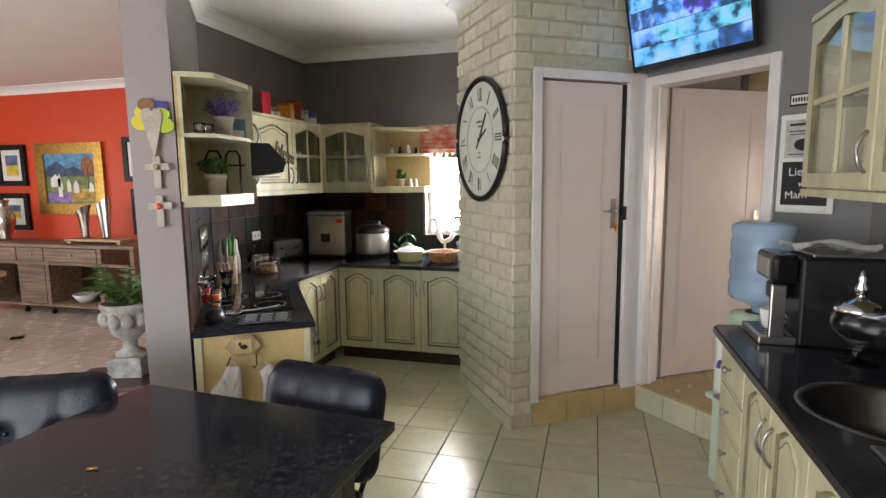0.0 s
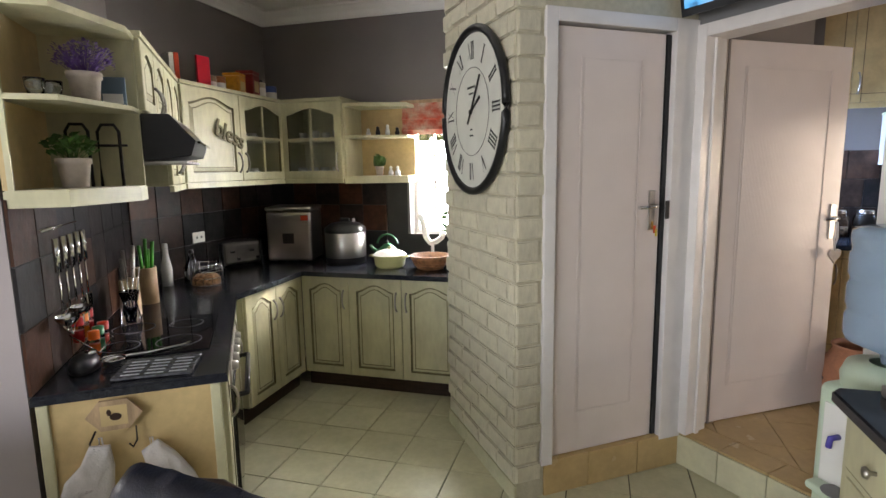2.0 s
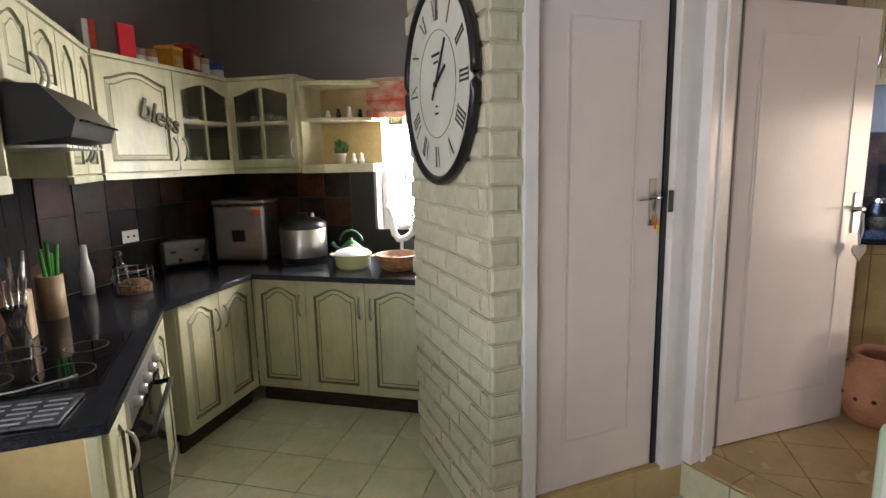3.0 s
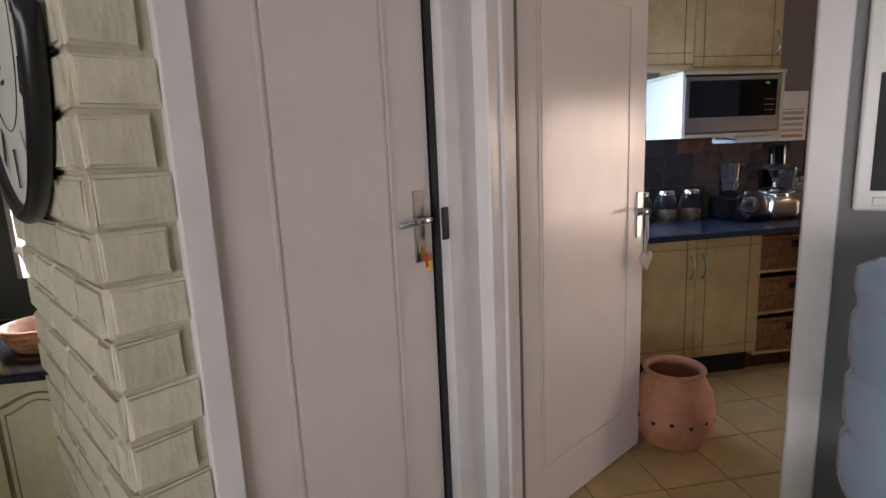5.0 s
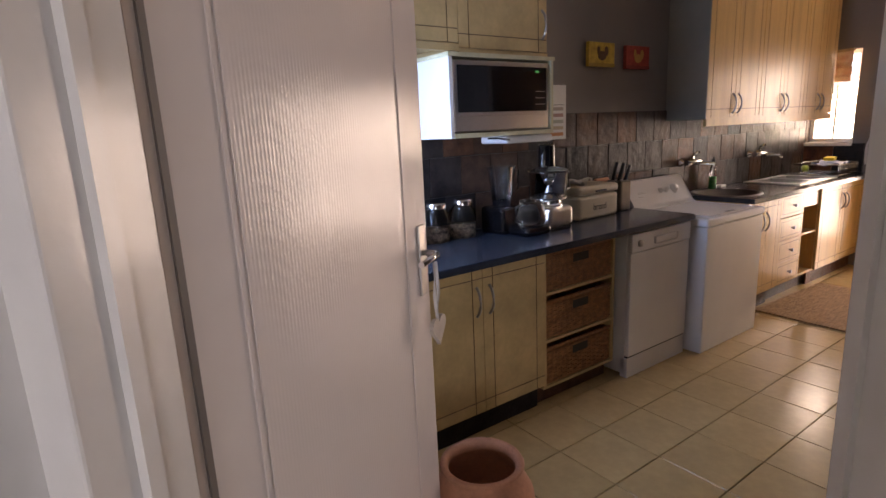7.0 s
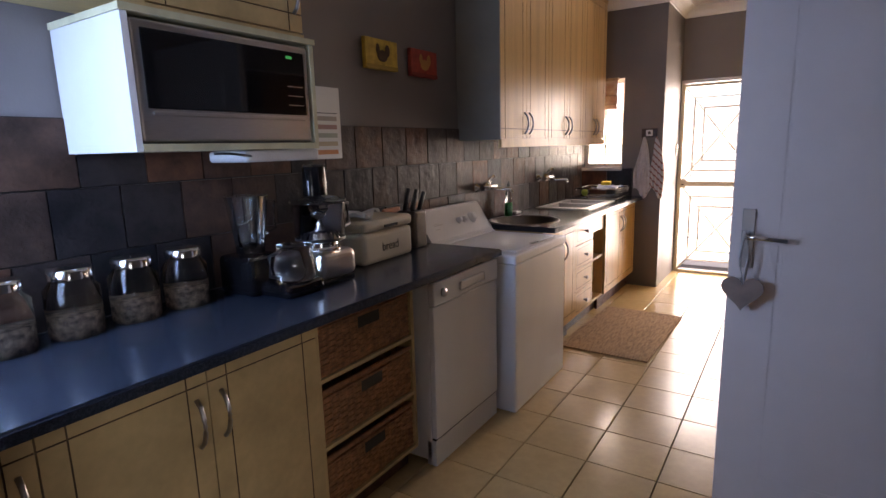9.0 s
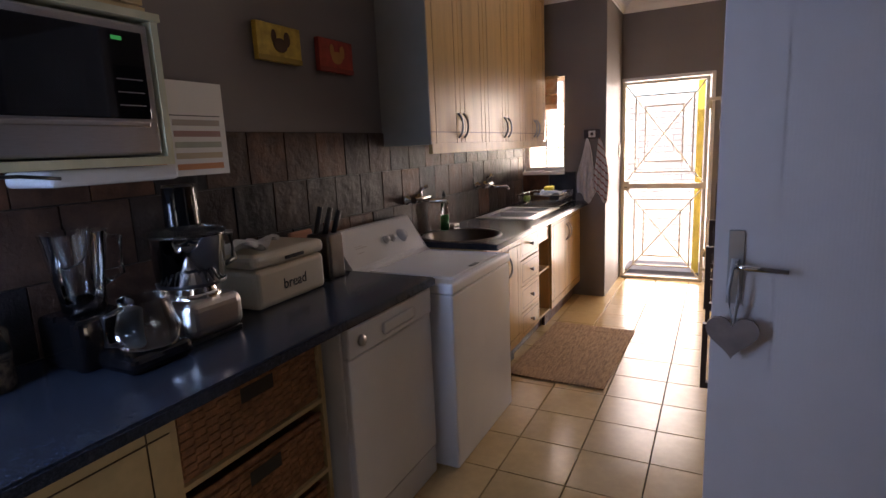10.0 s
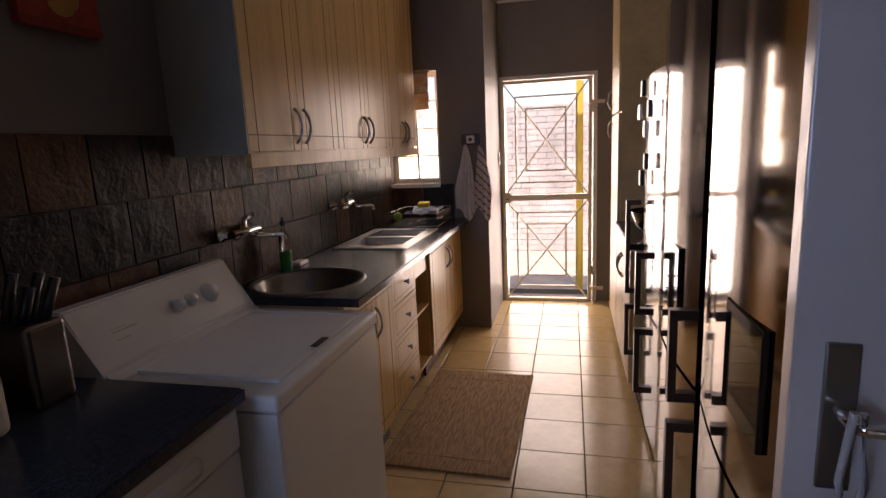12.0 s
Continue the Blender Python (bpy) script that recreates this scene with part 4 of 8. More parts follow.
for i, (s, o) in enumerate(((0.08, 0.1), (0.14, 0.13), (0.19, 0.09))):
    cup(*dg(s, o), WZ + 0.314, 0.03, 0.055, GLASS if i < 2 else CERAMIC, False, "glasses on the open shelf", "small clear glass candle holder on the open shelf", "candle_holder")
IRON = mat("black_wrought_iron", (0.02, 0.018, 0.018), 0.45, metal=0.6, noise_amount=0.2)
for k, (s, o) in enumerate(((0.31, 0.14), (0.33, 0.235))):
    b = thing("iron_bookend", *dg(s, o), WZ + 0.021, 35, "black wrought iron scale frame on the open shelf", "ornament", "iron frames on the shelf")
    part("iron_frame", rod([(-0.035, 0, 0), (-0.035, 0, 0.2), (-0.02, 0, 0.225), (0.02, 0, 0.225), (0.035, 0, 0.2), (0.035, 0, 0)], 0.006), IRON, b)
    part("side_screw", rod([(-0.06, 0, 0.15), (0.06, 0, 0.15)], 0.005), IRON, b)
simple("recipe_card_stand", *dg(0.31, 0.27), WZ + 0.315, 35, [("card", bbox(-0.04, 0, 0, 0.04, 0.012, 0.1, 0.002), mat("blue_grey_card", (0.1, 0.16, 0.22), 0.4)), ("label", boxes((-0.035, -0.003, 0.005, 0.03, 0, 0.04)), CERAMIC)], "blue and white picture block on the open shelf", "ornament")
for i, x in enumerate((-1.6, -1.52, -1.44, -1.36)):
    simple("shelf_ornament", x, 5.03, WZ + 0.328, 0, [("figure", lath([(0, 0), (0.016, 0), (0.02, 0.02), (0.012, 0.035 + 0.01 * (i % 3)), (0.014, 0.05 + 0.01 * (i % 3)), (0, 0.06 + 0.012 * (i % 3))], 12), (CERAMIC, IRON)[i % 2])],
           ("small white china figure on the corner shelf", "small black iron figure on the corner shelf")[i % 2], "ornament", "small figures on the corner shelf")
for i in range(2):
    simple("salt_shaker", -1.41 + 0.055 * i, 5.0, WZ + 0.022, 0, [("body", lath([(0, 0), (0.018, 0), (0.02, 0.025), (0.009, 0.045), (0.014, 0.06), (0, 0.075)], 14), CERAMIC)], "white china salt shaker on the corner shelf", "shaker", "shakers")
# tins on the cabinets
TOPZ = WZ + 0.59 + 0.022


def tin(name, x, y, r, h, color, label, square=False, lid=None, z=TOPZ):
    m = mat("tin_" + "_".join(str(int(c * 99)) for c in color), color, 0.35, noise_amount=0.15, noise_scale=30)
    t = thing(name, x, y, z, 12, label, "tin", "tins on the wall cabinets")
    if square:
        part("tin_body", bbox(-r, -r, 0, r, r, h * 0.86, 0.008), m, t)
        part("lid", bbox(-r * 1.02, -r * 1.02, h * 0.86 + 0.001, r * 1.02, r * 1.02, h, 0.006), lid or m, t)
        part("paper_label", boxes((r + 0.0005, -r * 0.6, h * 0.2, r + 0.0015, r * 0.6, h * 0.62)), CREAMWARM, t, "pale printed label")
    else:
        part("tin_body", lath([(0, 0), (r, 0), (r, h * 0.84), (r * 0.96, h * 0.86)], 24), m, t)
        part("lid", lath([(r * 0.6 if lid else r, h * 0.865), (r * 0.6 if lid else r, h * 0.99), (0, h)], 24), lid or m, t)
        part("paper_label", lath([(r + 0.0008, h * 0.2), (r + 0.0008, h * 0.6)], 24), CERAMIC, t, "white printed label")
    return t


simple("cookery_book", -2.44, 3.98, TOPZ, 60, [("cover", bbox(0, 0, 0, 0.03, 0.16, 0.2, 0.002), RED, "red book cover"), ("page_block", boxes((-0.028, 0.004, 0.003, 0.0, 0.156, 0.197)), CERAMIC)], "red and white cookery book standing on the cabinet", "book")
simple("chip_box", -2.36, 4.14, TOPZ, 80, [("carton", bbox(-0.05, -0.01, 0, 0.05, 0.01, 0.2, 0.004), mat("bright_red_tin", (0.65, 0.02, 0.04), 0.3))], "flat red tin with rounded top on the cabinet", "tin")
tin("storage_tin", -2.42, 4.28, 0.04, 0.1, (0.28, 0.2, 0.12), "small brown patterned storage tin on the cabinet")
tin("storage_tin", -2.43, 4.38, 0.045, 0.11, (0.35, 0.12, 0.04), "small rust-brown storage tin on the cabinet")
tin("storage_tin", -2.4, 4.51, 0.06, 0.15, (0.6, 0.25, 0.02), "square orange storage tin on the cabinet", True)
tin("storage_tin", -2.4, 4.67, 0.065, 0.19, (0.25, 0.015, 0.012), "tall dark red storage tin on the cabinet", True)
tin("storage_tin", -2.4, 4.82, 0.042, 0.15, (0.5, 0.45, 0.33), "cream bottle-shaped tin with black cap on the cabinet", lid=BLACK)
tin("storage_tin", -2.4, 4.96, 0.048, 0.12, (0.05, 0.09, 0.3), "dark blue round tin on the cabinet")

# utensils and blocks beside the slanting wall
rail = thing("utensil_rail", *dg(0.18, 0.03), 1.4, 125, "steel rail with hanging kitchen utensils on the slate splashback", "rack")
part("rail", rod([(0, 0, 0), (0.4, 0, 0)], 0.006), CHROME, rail)
for i in range(5):
    u = thing("hanging_utensil", *dg(0.22 + 0.08 * i, 0.06), 1.37, 125, ("steel ladle hanging from the rail", "steel whisk hanging from the rail", "steel serving spoon hanging from the rail", "steel slotted turner hanging from the rail", "steel pasta fork hanging from the rail")[i], "utensil", "hanging utensils")
    part("grip", rod([(0, 0, 0), (0, 0, -0.12)], 0.011), CHROME, u)
    part("stem", rod([(0, 0, -0.12), (0, 0, -0.26)], 0.004), CHROME, u)
    if i in (0, 2):
        part("bowl", lathe(bmesh.new(), [(0, -0.035), (0.025, -0.03), (0.038, -0.01), (0.04, 0.0)], 16, (0, -0.01, -0.28)), CHROME, u)
    elif i == 1:
        bm = bmesh.new()
        for k in range(6):
            a = math.pi * k / 6
            tube(bm, [(0.035 * math.sin(math.pi * j / 8) * math.cos(a), 0.035 * math.sin(math.pi * j / 8) * math.sin(a), -0.26 - 0.11 * j / 8) for j in range(9)], 0.0015, 4)
        part("wires", bm, CHROME, u)
    else:
        part("blade", bbox(-0.035, -0.004, -0.36, 0.035, 0.0, -0.26, 0.002), CHROME, u)


def knife_block(s, o, r, h, green, label, name="knife_block"):
    t = thing(name, *dg(s, o), WT, 125, label, "knife block", "wooden holders on the worktop")
    part("block", bbox(-r, -r, 0, r, r, h, 0.01) if not green else lath([(0, 0), (r, 0), (r, h), (r * 0.85, h), (r * 0.85, h - 0.02), (0, h - 0.02)], 24), PINE, t)
    g = mat("green_handle", (0.06, 0.3, 0.04), 0.35) if green else NICKEL
    rnd = random.Random(int(s * 100))
    for i in range(4):
        a, b = rnd.uniform(-r, r) * 0.55, rnd.uniform(-r, r) * 0.55
        part("knife_handle", rod([(a, b, h - 0.015), (a * 1.5, b * 1.5, h + 0.1 + 0.02 * i)], 0.009), g, t)
    return t


knife_block(0.98, 0.12, 0.04, 0.2, False, "pale wooden knife block with steel handled knives")
knife_block(1.3, 0.14, 0.055, 0.2, True, "round wooden utensil pot with green handles")
t = thing("utensil_jar", *dg(0.86, 0.14), WT, 0, "clear glass jar of steel utensils on the worktop", "jar")
part("jar", lath([(0, 0), (0.04, 0), (0.045, 0.02), (0.03, 0.1), (0.045, 0.16), (0.043, 0.16), (0.028, 0.1), (0, 0.006)], 20), GLASS, t)
for i in range(4):
    part("utensil", rod([(0.01 * i - 0.015, 0, 0.01), (0.03 * i - 0.045, 0.01 * i, 0.27)], 0.004), CHROME, t)
# spice rack, scale, tile trivet, spoon rest
rack = thing("spice_rack", *dg(0.36, 0.07), WT, 125, "chrome wire rack of spice jars with bright lids", "rack")
part("rack_frame", rod([(0, -0.05, 0.02), (0.22, -0.05, 0.02), (0.22, 0.04, 0.1), (0, 0.04, 0.1), (0, -0.05, 0.02)], 0.003), CHROME, rack)
for i in range(6):
    col = [(0.75, 0.15, 0.01), (0.03, 0.25, 0.08), (0.6, 0.05, 0.02), (0.55, 0.01, 0.01), (0.75, 0.2, 0.01), (0.5, 0.02, 0.02)][i]
    m = mat("lid_%d" % i, col, 0.3)
    j = thing("spice_jar", *dg(0.39 + 0.07 * (i % 3), 0.1 - 0.05 * (i // 3)), WT + 0.004 + 0.06 * (i // 3), 125, "small glass spice jar with a bright plastic lid in the rack", "jar", "spice jars")
    part("jar", lath([(0, 0), (0.02, 0), (0.02, 0.06), (0.016, 0.065)], 14), GLASS, j)
    part("spice", lath([(0, 0.002), (0.018, 0.002), (0.018, 0.045), (0, 0.045)], 12), m, j)
    part("lid", lath([(0.021, 0.066), (0.021, 0.098), (0, 0.1)], 14), m, j, "bright plastic lid")
simple("tape_dispenser", *dg(0.24, 0.1), WT, 125, [("body", lathe(bmesh.new(), [(0, 0), (0.06, 0), (0.062, 0.02), (0.05, 0.045), (0.02, 0.06), (0, 0.062)], 24, squash=(1.3, 0.8)), BLACK), ("badge", lath([(0.02, 0.055), (0.02, 0.064), (0, 0.065)], 16, (0.01, -0.02, 0)), CHROME)],
       "black rounded plastic dispenser with a chrome badge", "dispenser")
TRIVET = mat("patterned_grey_tile", (0.1, 0.1, 0.11), 0.25, noise_amount=0.3, noise_scale=50)
tv = thing("glass_trivet", *dg(0.14, 0.36), WT, 120, "square grey glass worktop saver with pale stripes", "chopping board")
part("board", bbox(-0.1, -0.13, 0.004, 0.1, 0.13, 0.012, 0.002), TRIVET, tv)
PRINT = mat("pale_grey_print", (0.35, 0.36, 0.38), 0.3)
for i in range(3):
    for k in range(5):
        bm = bmesh.new()
        box(bm, -0.08 + 0.034 * k, -0.11 + 0.078 * i, 0.0122, -0.068 + 0.034 * k, -0.05 + 0.078 * i, 0.0128)
        part("pale_bar", bm, PRINT, tv, "pale printed bar")
for a in (-0.09, 0.07):
    for b in (-0.12, 0.1):
        part("foot", boxes((a, b, 0, a + 0.02, b + 0.02, 0.004)), BLACK, tv)
sr = thing("ladle", *dg(0.3, 0.3), WT, 60, "steel ladle lying on the granite worktop", "utensil")
part("bowl", lathe(bmesh.new(), [(0, 0.004), (0.03, 0.008), (0.042, 0.026), (0.044, 0.028), (0.03, 0.012), (0, 0.008)], 18, (-0.12, 0, 0)), CHROME, sr)
part("handle", rod([(-0.08, 0, 0.026), (0.0, 0.01, 0.014), (0.14, 0.03, 0.008), (0.17, 0.034, 0.01)], 0.006), CHROME, sr)
# wire basket with oil bottle
wb = thing("wire_basket", -2.28, 3.92, WT, 0, "glass bowl of snacks in a round wire basket", "basket")
bm = bmesh.new()
for k in range(4):
    tube(bm, [(0.1 * math.cos(2 * math.pi * i / 24), 0.1 * math.sin(2 * math.pi * i / 24), 0.005 + 0.042 * k) for i in range(25)], 0.002, 4)
for k in range(12):
    a = 2 * math.pi * k / 12
    tube(bm, [(0.1 * math.cos(a), 0.1 * math.sin(a), 0.003), (0.1 * math.cos(a), 0.1 * math.sin(a), 0.135)], 0.0015, 4)
part("wire_cage", bm, CHROME, wb)
part("bread_rolls", lath([(0, 0.004), (0.085, 0.004), (0.088, 0.04), (0.06, 0.065), (0, 0.07)], 16), mat("brown_snack", (0.35, 0.18, 0.08), 0.8, noise_amount=0.4, noise_scale=50, bump=1, bump_scale=60), wb)
for nm, x, y, h, m, lb in (("oil_bottle", -2.47, 4.02, 0.2, GLASS, "clear glass oil bottle with black stopper"), ("salt_grinder", -2.5, 3.83, 0.27, CERAMIC, "tall white patterned grinder on the worktop")):
    simple(nm, x, y, WT, 0, [("bottle", lath([(0, 0), (0.05 if m == GLASS else 0.032, 0), (0.052 if m == GLASS else 0.034, h * 0.4), (0.018, h * 0.75), (0.018, h * 0.9)], 20), m), ("stopper", lath([(0.019, h * 0.905), (0.016, h), (0, h + 0.004)], 14), BLACK if m == GLASS else CERAMIC)], lb, "bottle")
so = thing("wall_socket", -2.593, 4.18, 1.1, 90, "white double wall socket on the slate splashback", "socket")
part("plate", bbox(0, -0.012, 0, 0.12, 0, 0.075, 0.003), CERAMIC, so)
part("plug_hole", boxes((0.03, -0.0135, 0.03, 0.045, -0.0125, 0.045), (0.075, -0.0135, 0.03, 0.09, -0.0125, 0.045)), BLACK, so)

# ornaments on the wall end: painted wooden figure and two crosses
def on_end(a, z):
    p = WALL_END + U * a
    return p.x - V.x * 0.004, p.y - V.y * 0.004, z


PALEWOOD = mat("whitewashed_wood", (0.55, 0.47, 0.4), 0.7, noise_amount=0.15, noise_scale=14, fine=0.1, bump=0.3)
fig = thing("painted_wooden_figure", *on_end(-0.09, 1.72), 35, "painted wooden angel cut-out with yellow and green wings", "ornament")
LIME = mat("lime_paint", (0.5, 0.62, 0.06), 0.5, noise_amount=0.08)
YELP = mat("yellow_paint", (0.75, 0.62, 0.06), 0.5, noise_amount=0.08)
BLUEP = mat("deep_blue_paint", (0.07, 0.06, 0.3), 0.5, noise_amount=0.08)


def disc(cx, cz, rx, rz_, y0, y1, n=20):
    bm = bmesh.new()
    a = [bm.verts.new((cx + rx * math.cos(2 * math.pi * i / n), y0, cz + rz_ * math.sin(2 * math.pi * i / n))) for i in range(n)]
    b = [bm.verts.new((v.co.x, y1, v.co.z)) for v in a]
    for i in range(n):
        bm.faces.new((a[i], a[(i + 1) % n], b[(i + 1) % n], b[i]))
    bm.faces.new(a); bm.faces.new(b[::-1])
    return bm


part("cutout", disc(-0.045, 0.16, 0.04, 0.035, -0.014, -0.002), YELP, fig, "yellow wing")
part("cutout", disc(0.045, 0.15, 0.045, 0.035, -0.014, -0.002), LIME, fig, "lime green wing")
part("cutout", disc(0.04, 0.2, 0.035, 0.028, -0.013, -0.003), LIME, fig, "lime green wing")
part("cutout", disc(-0.035, 0.205, 0.035, 0.028, -0.013, -0.003), YELP, fig, "yellow wing")
part("cutout", disc(0.035, 0.235, 0.035, 0.025, -0.012, -0.002), BLUEP, fig, "blue cut-out")
part("cutout", disc(-0.02, 0.24, 0.035, 0.03, -0.016, -0.003), mat("brown_paint", (0.25, 0.12, 0.06), 0.6), fig, "brown cut-out")
bm = bmesh.new()
vs = [(-0.045, 0.19), (-0.035, 0.22), (-0.01, 0.225), (0.0, 0.21), (0.012, 0.225), (0.035, 0.22), (0.045, 0.19), (0.0, 0.0)]
a = [bm.verts.new((x, -0.02, z)) for x, z in vs]
b = [bm.verts.new((x, -0.008, z)) for x, z in vs]
for i in range(8):
    bm.faces.new((a[i], a[(i + 1) % 8], b[(i + 1) % 8], b[i]))
bm.faces.new(a); bm.faces.new(b[::-1])
part("body", bm, PALEWOOD, fig)
for i, zc in enumerate((1.58, 1.4)):
    c = thing("wooden_cross", *on_end(-0.085, zc), 35, ("whitewashed wooden cross on the pale wall end", "whitewashed wooden cross with a small red rose")[i], "cross", "wooden crosses")
    part("upright", bbox(-0.016, -0.016, 0, 0.016, -0.002, 0.15, 0.003), PALEWOOD, c)
    part("crossbar", bbox(-0.052, -0.022, 0.085, 0.052, -0.0165, 0.117, 0.002), PALEWOOD, c)
    part("rosette", lathe(bmesh.new(), [(0, 0), (0.012, 0.002), (0.014, 0.008), (0, 0.012)], 12, (0, 0, 0)), RED if i else PINE, c).matrix_basis = pose(0, -0.0225, 0.1, 90, 0, 0)
# plaque and oven gloves on the end panel
def on_panel(a, z):
    p = WALL_END + U * a
    return p.x - V.x * 0.006, p.y - V.y * 0.006, z


pl = thing("rooster_plaque", *on_panel(0.24, 0.79), 35, "hexagonal wooden plaque with a brown rooster and wire hooks", "plaque")
bm = disc(0, 0, 0.085, 0.06, -0.014, -0.002, 6)
part("plaque", bm, PINE, pl)
part("picture", boxes((-0.04, -0.0155, -0.035, 0.04, -0.0145, 0.035)), CREAMWARM, pl)
part("rooster", disc(0.005, -0.004, 0.018, 0.013, -0.018, -0.016, 12), DARKWOOD, pl)
part("rooster", disc(-0.014, 0.012, 0.007, 0.012, -0.018, -0.016, 10), DARKWOOD, pl)
part("wire_hook", rod([(-0.06, -0.008, -0.05), (-0.08, -0.01, -0.09), (-0.075, -0.03, -0.11), (-0.06, -0.03, -0.1)], 0.003), IRON, pl)
part("wire_hook", rod([(0.06, -0.008, -0.05), (0.06, -0.01, -0.1), (0.05, -0.03, -0.115), (0.04, -0.03, -0.1)], 0.003), IRON, pl)


def mitt(a, z, tilt, label):
    t = thing("oven_glove", *on_panel(a, z), 35, label, "oven glove", "oven gloves")
    pts = [(-0.03, 0), (0.03, 0.01), (0.055, -0.06), (0.07, -0.16), (0.065, -0.23), (0.035, -0.265), (-0.01, -0.26), (-0.03, -0.21), (-0.035, -0.15), (-0.06, -0.19), (-0.085, -0.18), (-0.08, -0.13), (-0.045, -0.07)]
    bm = bmesh.new()
    c0 = bm.verts.new((0.01, -0.045, -0.14)); c1 = bm.verts.new((0.01, -0.008, -0.14))
    n = len(pts)
    rot = Matrix.Rotation(radians(tilt), 3, "Y")
    rings = []
    for k, (y, s) in enumerate(((-0.012, 0.96), (-0.02, 1.0), (-0.03, 1.0), (-0.042, 0.9))):
        rings.append([bm.verts.new((0.01 + (x - 0.01) * s, y, -0.14 + (z_ + 0.14) * s)) for x, z_ in pts])
    for r0, r1 in zip(rings, rings[1:]):
        for i in range(n):
            bm.faces.new((r0[i], r0[(i + 1) % n], r1[(i + 1) % n], r1[i])).smooth = True
    for i in range(n):
        bm.faces.new((rings[-1][i], rings[-1][(i + 1) % n], c0)).smooth = True
        bm.faces.new((rings[0][i], rings[0][(i + 1) % n], c1)).smooth = True
    bmesh.ops.subdivide_edges(bm, edges=bm.edges[:], cuts=3, use_grid_fill=True)
    for v in bm.verts:
        if v.co.y < -0.035:
            v.co.y += 0.006 * abs(math.sin((v.co.x + v.co.z) * 105)) * 1.0 + 0.006 * abs(math.sin((v.co.x - v.co.z) * 105)) - 0.006
    bmesh.ops.rotate(bm, verts=bm.verts[:], matrix=rot)
    part("quilted_glove", bm, CLOTH, t)
    part("loop", rod([(0, -0.02, 0.0), (0.0, -0.02, 0.03), (0.008, -0.02, 0.03), (0.01, -0.02, 0)], 0.003), CLOTH, t)


mitt(0.19, 0.69, 14, "white quilted oven glove hanging on the cabinet end")
mitt(0.34, 0.665, -24, "white quilted oven glove hanging at an angle")

# clock
ck = thing("wall_clock", *(CORNER + V * 0.425 - U * 0.0), 1.87, -55, "large round black-rimmed clock with Roman numerals on the brick wall", "clock")
# local -y faces the room; built on the plane y = 0 behind
FACE = mat("aged_clock_face", (0.62, 0.62, 0.56), 0.5, noise_amount=0.06)
INK = mat("black_ink", (0.015, 0.015, 0.015), 0.5)
ck.matrix_world = pose(*(CORNER + V * 0.425 - U * 0.016), 1.87, 0, 0, -55)
R = 0.395
part("dial", disc(0, 0, R - 0.02, R - 0.02, -0.022, 0.0, 64), FACE, ck)
bm = bmesh.new()
tube(bm, [(R * math.cos(2 * math.pi * i / 64), -0.022, R * math.sin(2 * math.pi * i / 64)) for i in range(65)], 0.02, 10)
part("rim", bm, BLACK, ck, "black metal rim")
for rr, th in ((0.215, 0.0015),):
    part("ring_line", rod([(rr * math.cos(2 * math.pi * i / 64), -0.0225, rr * math.sin(2 * math.pi * i / 64)) for i in range(65)], th, 4), INK, ck)
ROMAN = ["XII", "I", "II", "III", "IIII", "V", "VI", "VII", "VIII", "IX", "X", "XI"]
for i, txt in enumerate(ROMAN):
    bm = bmesh.new()
    ws = {"I": 0.018, "V": 0.04, "X": 0.04}
    total = sum(ws[c] for c in txt)
    x = -total / 2
    for c in txt:
        w = ws[c]
        if c == "I":
            box(bm, x + 0.005, -0.0245, -0.042, x + 0.013, -0.0225, 0.042)
            box(bm, x + 0.001, -0.0245, 0.039, x + 0.017, -0.0225, 0.042); box(bm, x + 0.001, -0.0245, -0.042, x + 0.017, -0.0225, -0.039)
        else:
            for sg, th in ((1, 0.009), (-1, 0.003)):
                if c == "X":
                    p = [(x + w / 2 - sg * w / 2 * 0.8, 0.042), (x + w / 2 + sg * w / 2 * 0.8, -0.042)]
                else:
                    p = [(x + w / 2 - sg * w / 2 * 0.8, 0.042), (x + w / 2, -0.042)]
                vs = [bm.verts.new((a + d, -0.0245 + (0.0004 if sg < 0 else 0), b)) for (a, b), d in ((p[0], -th / 2), (p[0], th / 2), (p[1], th / 2), (p[1], -th / 2))]
                bm.faces.new(vs)
        x += w
    ang = -2 * math.pi * i / 12
    bmesh.ops.translate(bm, verts=bm.verts[:], vec=(0, 0, 0.295))
    bmesh.ops.rotate(bm, verts=bm.verts[:], matrix=Matrix.Rotation(-ang, 3, "Y"))
    part("numeral", bm, INK, ck)
for ln, ang, w in ((0.2, 35, 0.012), (0.13, 62, 0.012), (0.07, 218, 0.01)):
    bm = boxes((-w / 2, -0.03, 0.0, w / 2, -0.026, ln))
    bmesh.ops.rotate(bm, verts=bm.verts[:], matrix=Matrix.Rotation(radians(ang), 3, "Y"))
    part("clock_hand", bm, INK, ck)
part("hub", disc(0, 0, 0.012, 0.012, -0.034, -0.025, 14), INK, ck)
for k, (z, s) in enumerate(((0.115, 0.014), (0.085, 0.012), (-0.09, 0.01), (-0.12, 0.011))):
    bm = bmesh.new()
    n = (10, 7, 4, 6)[k]
    for i in range(n):
        box(bm, -s * 0.35 * n + i * s * 0.7, -0.0238, z, -s * 0.35 * n + i * s * 0.7 + s * 0.4, -0.0226, z + s * 0.8)
    part("dial_writing", bm, INK, ck, "small worn dial lettering")

